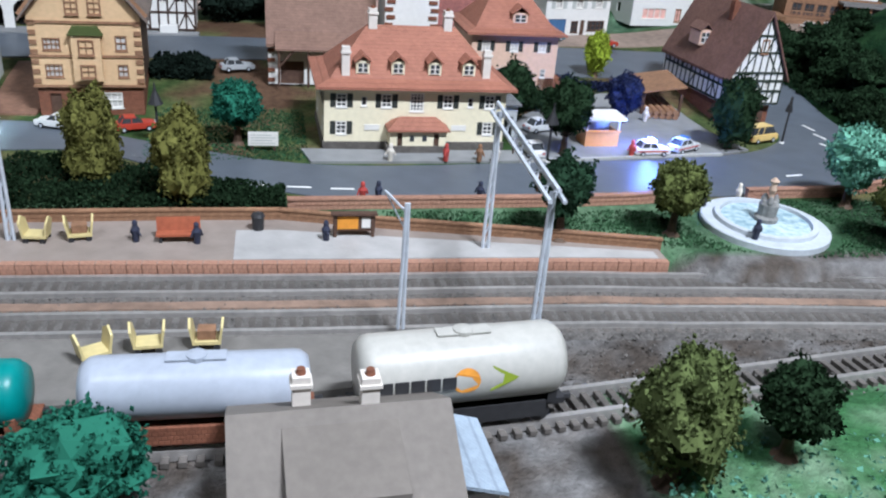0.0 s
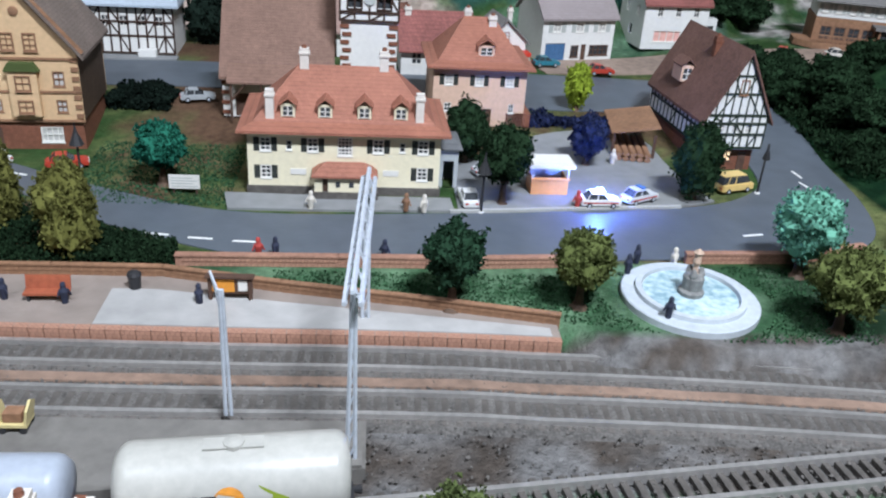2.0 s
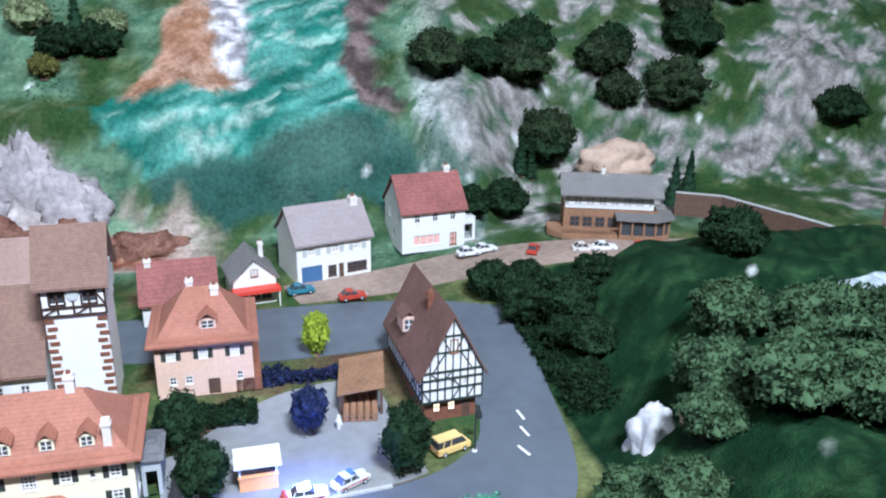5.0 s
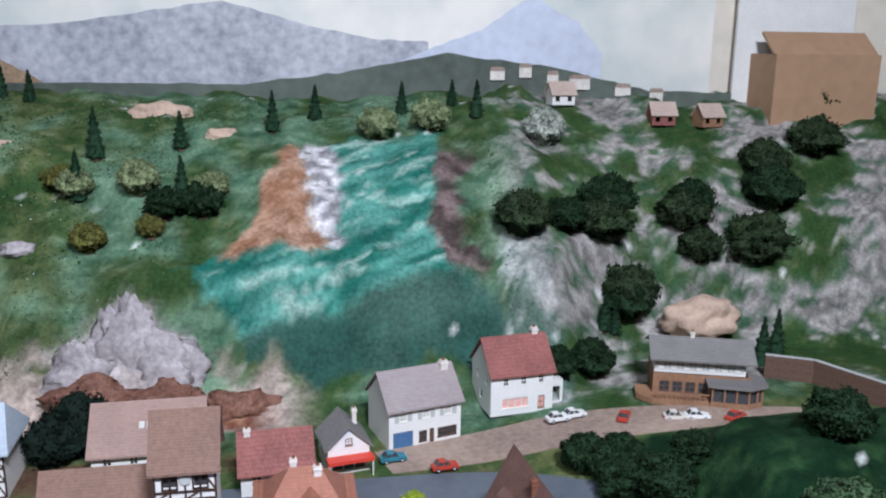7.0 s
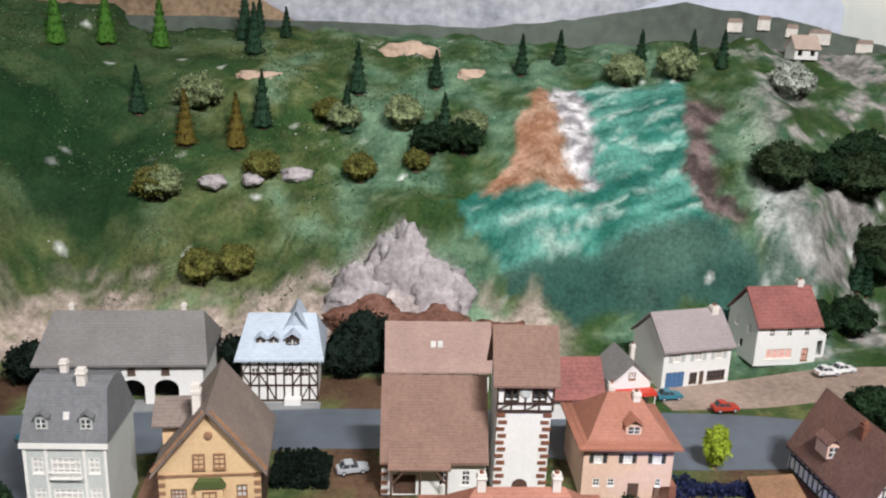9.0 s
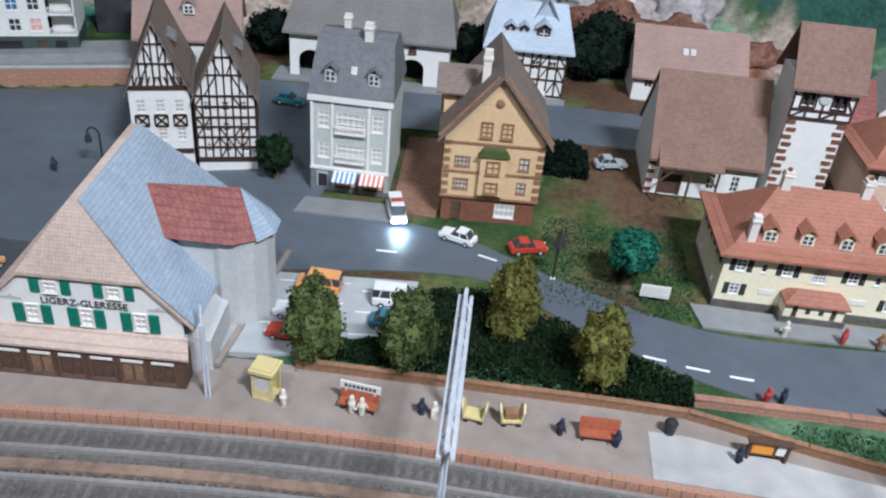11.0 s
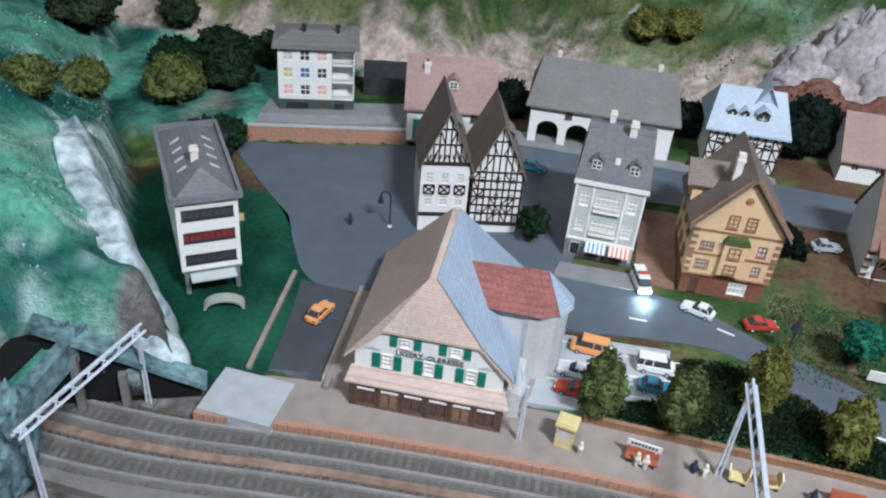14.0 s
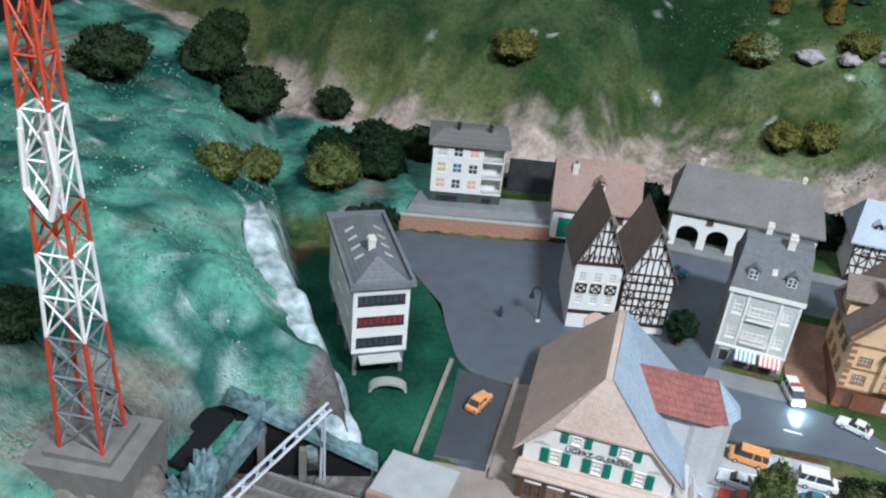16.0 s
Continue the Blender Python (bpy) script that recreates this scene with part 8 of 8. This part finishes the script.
for x, y, z, rz, m, lit in ((16.3, -0.65, 0.1, 3, "car_white", True), (18.4, 0.0, 0.1, 28, "car_silver", False)):
    p = car(x, y, z, rz, m, "white police car with a roof beacon", "car", "police_car", "police cars")
    part("light_bar", bx(-0.12, 0.12, -0.25, 0.25, 0.725, 0.8), "beacon_blue" if lit else "blue_paint", p)
    part("stripe", join(bx(-0.9, 0.8, -0.396, -0.391, 0.25, 0.32), bx(-0.9, 0.8, 0.391, 0.396, 0.25, 0.32)), "paint_red", p)
p = car(-15.6, 3.9, 0.08, -72, "car_white", "white ambulance car with lit headlamps and red bar", "van", "ambulance", "police cars")
part("light_bar", bx(-0.12, 0.12, -0.3, 0.3, 0.96, 1.05), "paint_red", p)
part("headlamp", join(bx(1.0, 1.04, -0.34, -0.18, 0.24, 0.38), bx(1.0, 1.04, 0.18, 0.34, 0.24, 0.38)), "beacon_white", p)
def bulb(name, x, y, z, power, colour, radius):
    d = bpy.data.lights.new(name, "POINT")
    d.energy, d.color, d.shadow_soft_size = power, colour, radius * U
    new(name, d).location = (x * U, y * U, z * U)


bulb("lamp_beacon", 16.3, -0.7, 1.25, 0.22, (0.12, 0.25, 1.0), 0.12)
bulb("lamp_headlight", -15.2, 2.3, 0.4, 0.04, (0.6, 0.85, 1.0), 0.1)

# snack booth
k = thing("snack_booth", 14.1, 1.1, 0.1, 2, "red snack booth with a white flat roof", "booth")
part("counter", join(bx(-0.9, 0.9, -0.6, -0.5, 0, 0.75), bx(-0.9, -0.8, -0.5, 0.6, 0, 0.75), bx(0.8, 0.9, -0.5, 0.6, 0, 0.75), bx(-0.95, 0.95, -0.68, -0.45, 0.75, 0.82)), "car_orange", k)
part("back_wall", join(bx(-0.8, 0.8, 0.5, 0.6, 0, 1.4), *[bx(a - 0.05, a + 0.05, -0.58, -0.48, 0.82, 1.4) for a in (-0.85, 0.85)]), "frame", k)
part("roof", bx(-1.1, 1.1, -0.85, 0.75, 1.4, 1.56), "white", k)


# ---- trains and the near house ----
def wagon(x, kind):
    y = track_y(2, x)
    a = math.degrees(math.atan2(track_y(2, x + 2) - track_y(2, x - 2), 4))
    w = thing("tank_wagon", x, y, RAIL_Z, a, {"tank": "white tank wagon with coloured marks on the rails", "silver": "silver tank wagon with brown underframe", "teal": "teal tank wagon on the rails"}[kind], "wagon", "train")
    ln = 5.7 if kind == "tank" else 5.6 if kind == "silver" else 5.0
    body = {"tank": "tank_white", "silver": "tank_silver", "teal": "tank_teal"}[kind]
    r0 = 0.98 if kind == "tank" else 0.8
    zc = 0.7 + r0 - 0.03
    part("tank", moved(lathe([(0.2, -ln / 2 + 0.1), (r0 * 0.8, -ln / 2 + 0.16), (r0 * 0.97, -ln / 2 + 0.35), (r0, -ln / 2 + 0.5), (r0, ln / 2 - 0.5), (r0 * 0.97, ln / 2 - 0.35), (r0 * 0.8, ln / 2 - 0.16), (0.2, ln / 2 - 0.1)], 28), 0, 0, zc, ry=90), body, w, smooth=True)
    part("underframe", join(bx(-ln / 2, ln / 2, -0.6, 0.6, 0.5, 0.68), *[bx(s * ln * 0.42 - 0.12, s * ln * 0.42 + 0.12, -0.75, 0.75, 0.68, 1.2) for s in (-1, 1)]), "metal_dark" if kind == "tank" else "brick", w)
    part("skirt", bx(-ln * 0.4, ln * 0.4, -0.72, -0.68, 0.25, 0.75), "brick" if kind == "silver" else "metal_dark", w)
    for s in (-1, 1):
        for k2 in (-0.28, 0.28):
            wh = part("wheelset", lambda: join(moved(lathe([(0.3, -0.6), (0.3, -0.5), (0.06, -0.49), (0.06, 0.49), (0.3, 0.5), (0.3, 0.6)], 14), rx=90)), "metal_dark", w, at=(s * ln * 0.32 + k2 * 1.2, 0, 0.3), key=1)
        part("buffer", lambda: join(tube((0, -0.4, 0.6), (0.22, -0.4, 0.6), 0.09, 0.12, 8), tube((0, 0.4, 0.6), (0.22, 0.4, 0.6), 0.09, 0.12, 8)), "metal_dark", w, at=(s * ln / 2, 0, 0, 0 if s > 0 else 180), key=1)
    part("hatch", join(lathe([(0.25, zc + r0 - 0.08), (0.25, zc + r0 + 0.09), (0.1, zc + r0 + 0.13)], 12), bx(-0.7, 0.7, -0.2, 0.2, zc + r0 + 0.01, zc + r0 + 0.05)), body, w)
    if kind == "tank":
        for c, x0, m2 in ((0, -0.1, "poster_orange"), (1, 0.55, "leaf_lime")):
            v, f = [], []
            for i in range(25):
                a2 = 2 * math.pi * i / 24
                px, pz = (x0 + 0.36 * math.cos(a2), 0.34 * math.sin(a2)) if c == 0 else (x0 + 0.75 * (i / 24), 0.36 * (1 - i / 24) * (1 if i % 2 else -1))
                q = 0.12 + pz
                v.append((px, -math.sqrt(max(0, r0 ** 2 - q * q)) - 0.012 - 0.004 * c, 1.65 + q))
            if c == 0:
                f = [tuple(range(24))]
            else:
                f = [(i, i + 1, i + 2) for i in range(22)]
            part("emblem", (v, f), m2, w)
        for i in range(6):
            part("mark", lambda: bx(-0.17, 0.17, -0.02, 0.012, -0.16, 0.16), "metal_dark", w, at=(-2.55 + 0.4 * i, -0.985, 1.77, 0, -7), key=1)
    return w


mat("tank_white", (0.43, 0.42, 0.38), rough=0.35, var=0.1)
mat("tank_silver", (0.35, 0.385, 0.44), rough=0.35, var=0.1)
mat("tank_teal", (0.0, 0.20, 0.19), rough=0.35, var=0.1)
wagon(2.5, "tank")
wagon(-4.0, "silver")
wagon(-10.2, "teal")

h = thing("house", -0.75, -23.0, -0.75, 3, "near house with plain brown roof and pale lean-to", "house")
shell(h, 4.3, 3.4, 0, 1.7, "cream", {"back": row((-1.5, 1.5), 0.4, 0.6, 0.6)}, 0, "x")
part("roof", moved(gable_roof(4.3, 3.4, 1.0, 0.35, 0.14, "x", 0.3), 0, 0, 1.7), "roof_plain", h) if mat("roof_plain", (0.17, 0.15, 0.13), var=0.12, bump=0.15) else None
chimney(h, 0.65, 0.25, 2.4, 3.5, 0.4, True)
chimney(h, -0.8, 0.9, 2.0, 3.2, 0.4, True)
part("shed_dormer", ([(-1.3, -2.1, 1.5), (1.2, -2.1, 1.5), (1.2, -0.1, 2.2), (-1.3, -0.1, 2.2), (-1.3, -2.1, 2.15), (1.2, -2.1, 2.15), (1.2, -0.1, 2.75), (-1.3, -0.1, 2.75)], [(3, 2, 1, 0), (4, 5, 6, 7), (0, 1, 5, 4), (1, 2, 6, 5), (2, 3, 7, 6), (3, 0, 4, 7)]), "roof_plain", h)
lean = part("lean_to", wall_panel(1.2, 0, 1.1, [(-0.35, 0.35, 0.0, 0.6)], 0.12), "white", h, at=(2.85, -1.2, 0))
part("lean_to_wall", join(bx(0.48, 0.6, 0.13, 2.4, 0, 1.1), bx(-0.6, 0.47, 2.28, 2.4, 0, 1.1)), "white", lean)
part("lean_to_roof", ([(-0.6, -0.15, 1.5), (0.75, -0.15, 1.08), (0.75, 2.55, 1.08), (-0.6, 2.55, 1.5), (-0.6, -0.15, 1.6), (0.75, -0.15, 1.18), (0.75, 2.55, 1.18), (-0.6, 2.55, 1.6)], [(3, 2, 1, 0), (4, 5, 6, 7), (0, 1, 5, 4), (1, 2, 6, 5), (2, 3, 7, 6), (3, 0, 4, 7)]), "roof_blue", lean)
h = thing("platform_hut", -25.5, -18.5, PLAT_Z - 0.1, -7, "low platform shelter with brown and grey roof", "shed")
shell(h, 3.0, 2.6, 0, 1.0, "white", {"front": row((-1.0, 0, 1.0), 0.25, 0.7, 0.55)})
for x in (-1.0, 0, 1.0):
    window(h, x, -1.26, 0.25, 0.7, 0.55, frame_mat="frame_dark", pane_mat="pane_light")
part("roof", moved(gable_roof(3.0, 2.6, 0.75, 0.3, 0.12, "x", 0.25), 0, 0, 1.0), "roof_hut", h)
part("roof_sheet", ([(-1.77, 0.02, 1.91), (1.77, 0.02, 1.91), (1.77, 1.62, 0.98), (-1.77, 1.62, 0.98)], [(0, 1, 2, 3)]), "roof_grey", h)
# gabled cottages on the far ridge
for x, y, rz, m in ((56.0, 54.0, 10, "wood"), (51.0, 55.0, -5, "roof_carmine"), (40.0, 57.0, 5, "white")):
    h = thing("cottage", x, y, height(x, y) - 0.2, rz, "small far cottage on the ridge", "house", "far cottages")
    shell(h, 2.6, 2.0, 0, 1.3, m, {"front": row((-0.7, 0.7), 0.4, 0.5, 0.5)}, 1.0, "x")
    part("roof", moved(gable_roof(2.6, 2.0, 1.1, 0.25, 0.1, "x", 0.2), 0, 0, 1.3), "roof_tan", h)
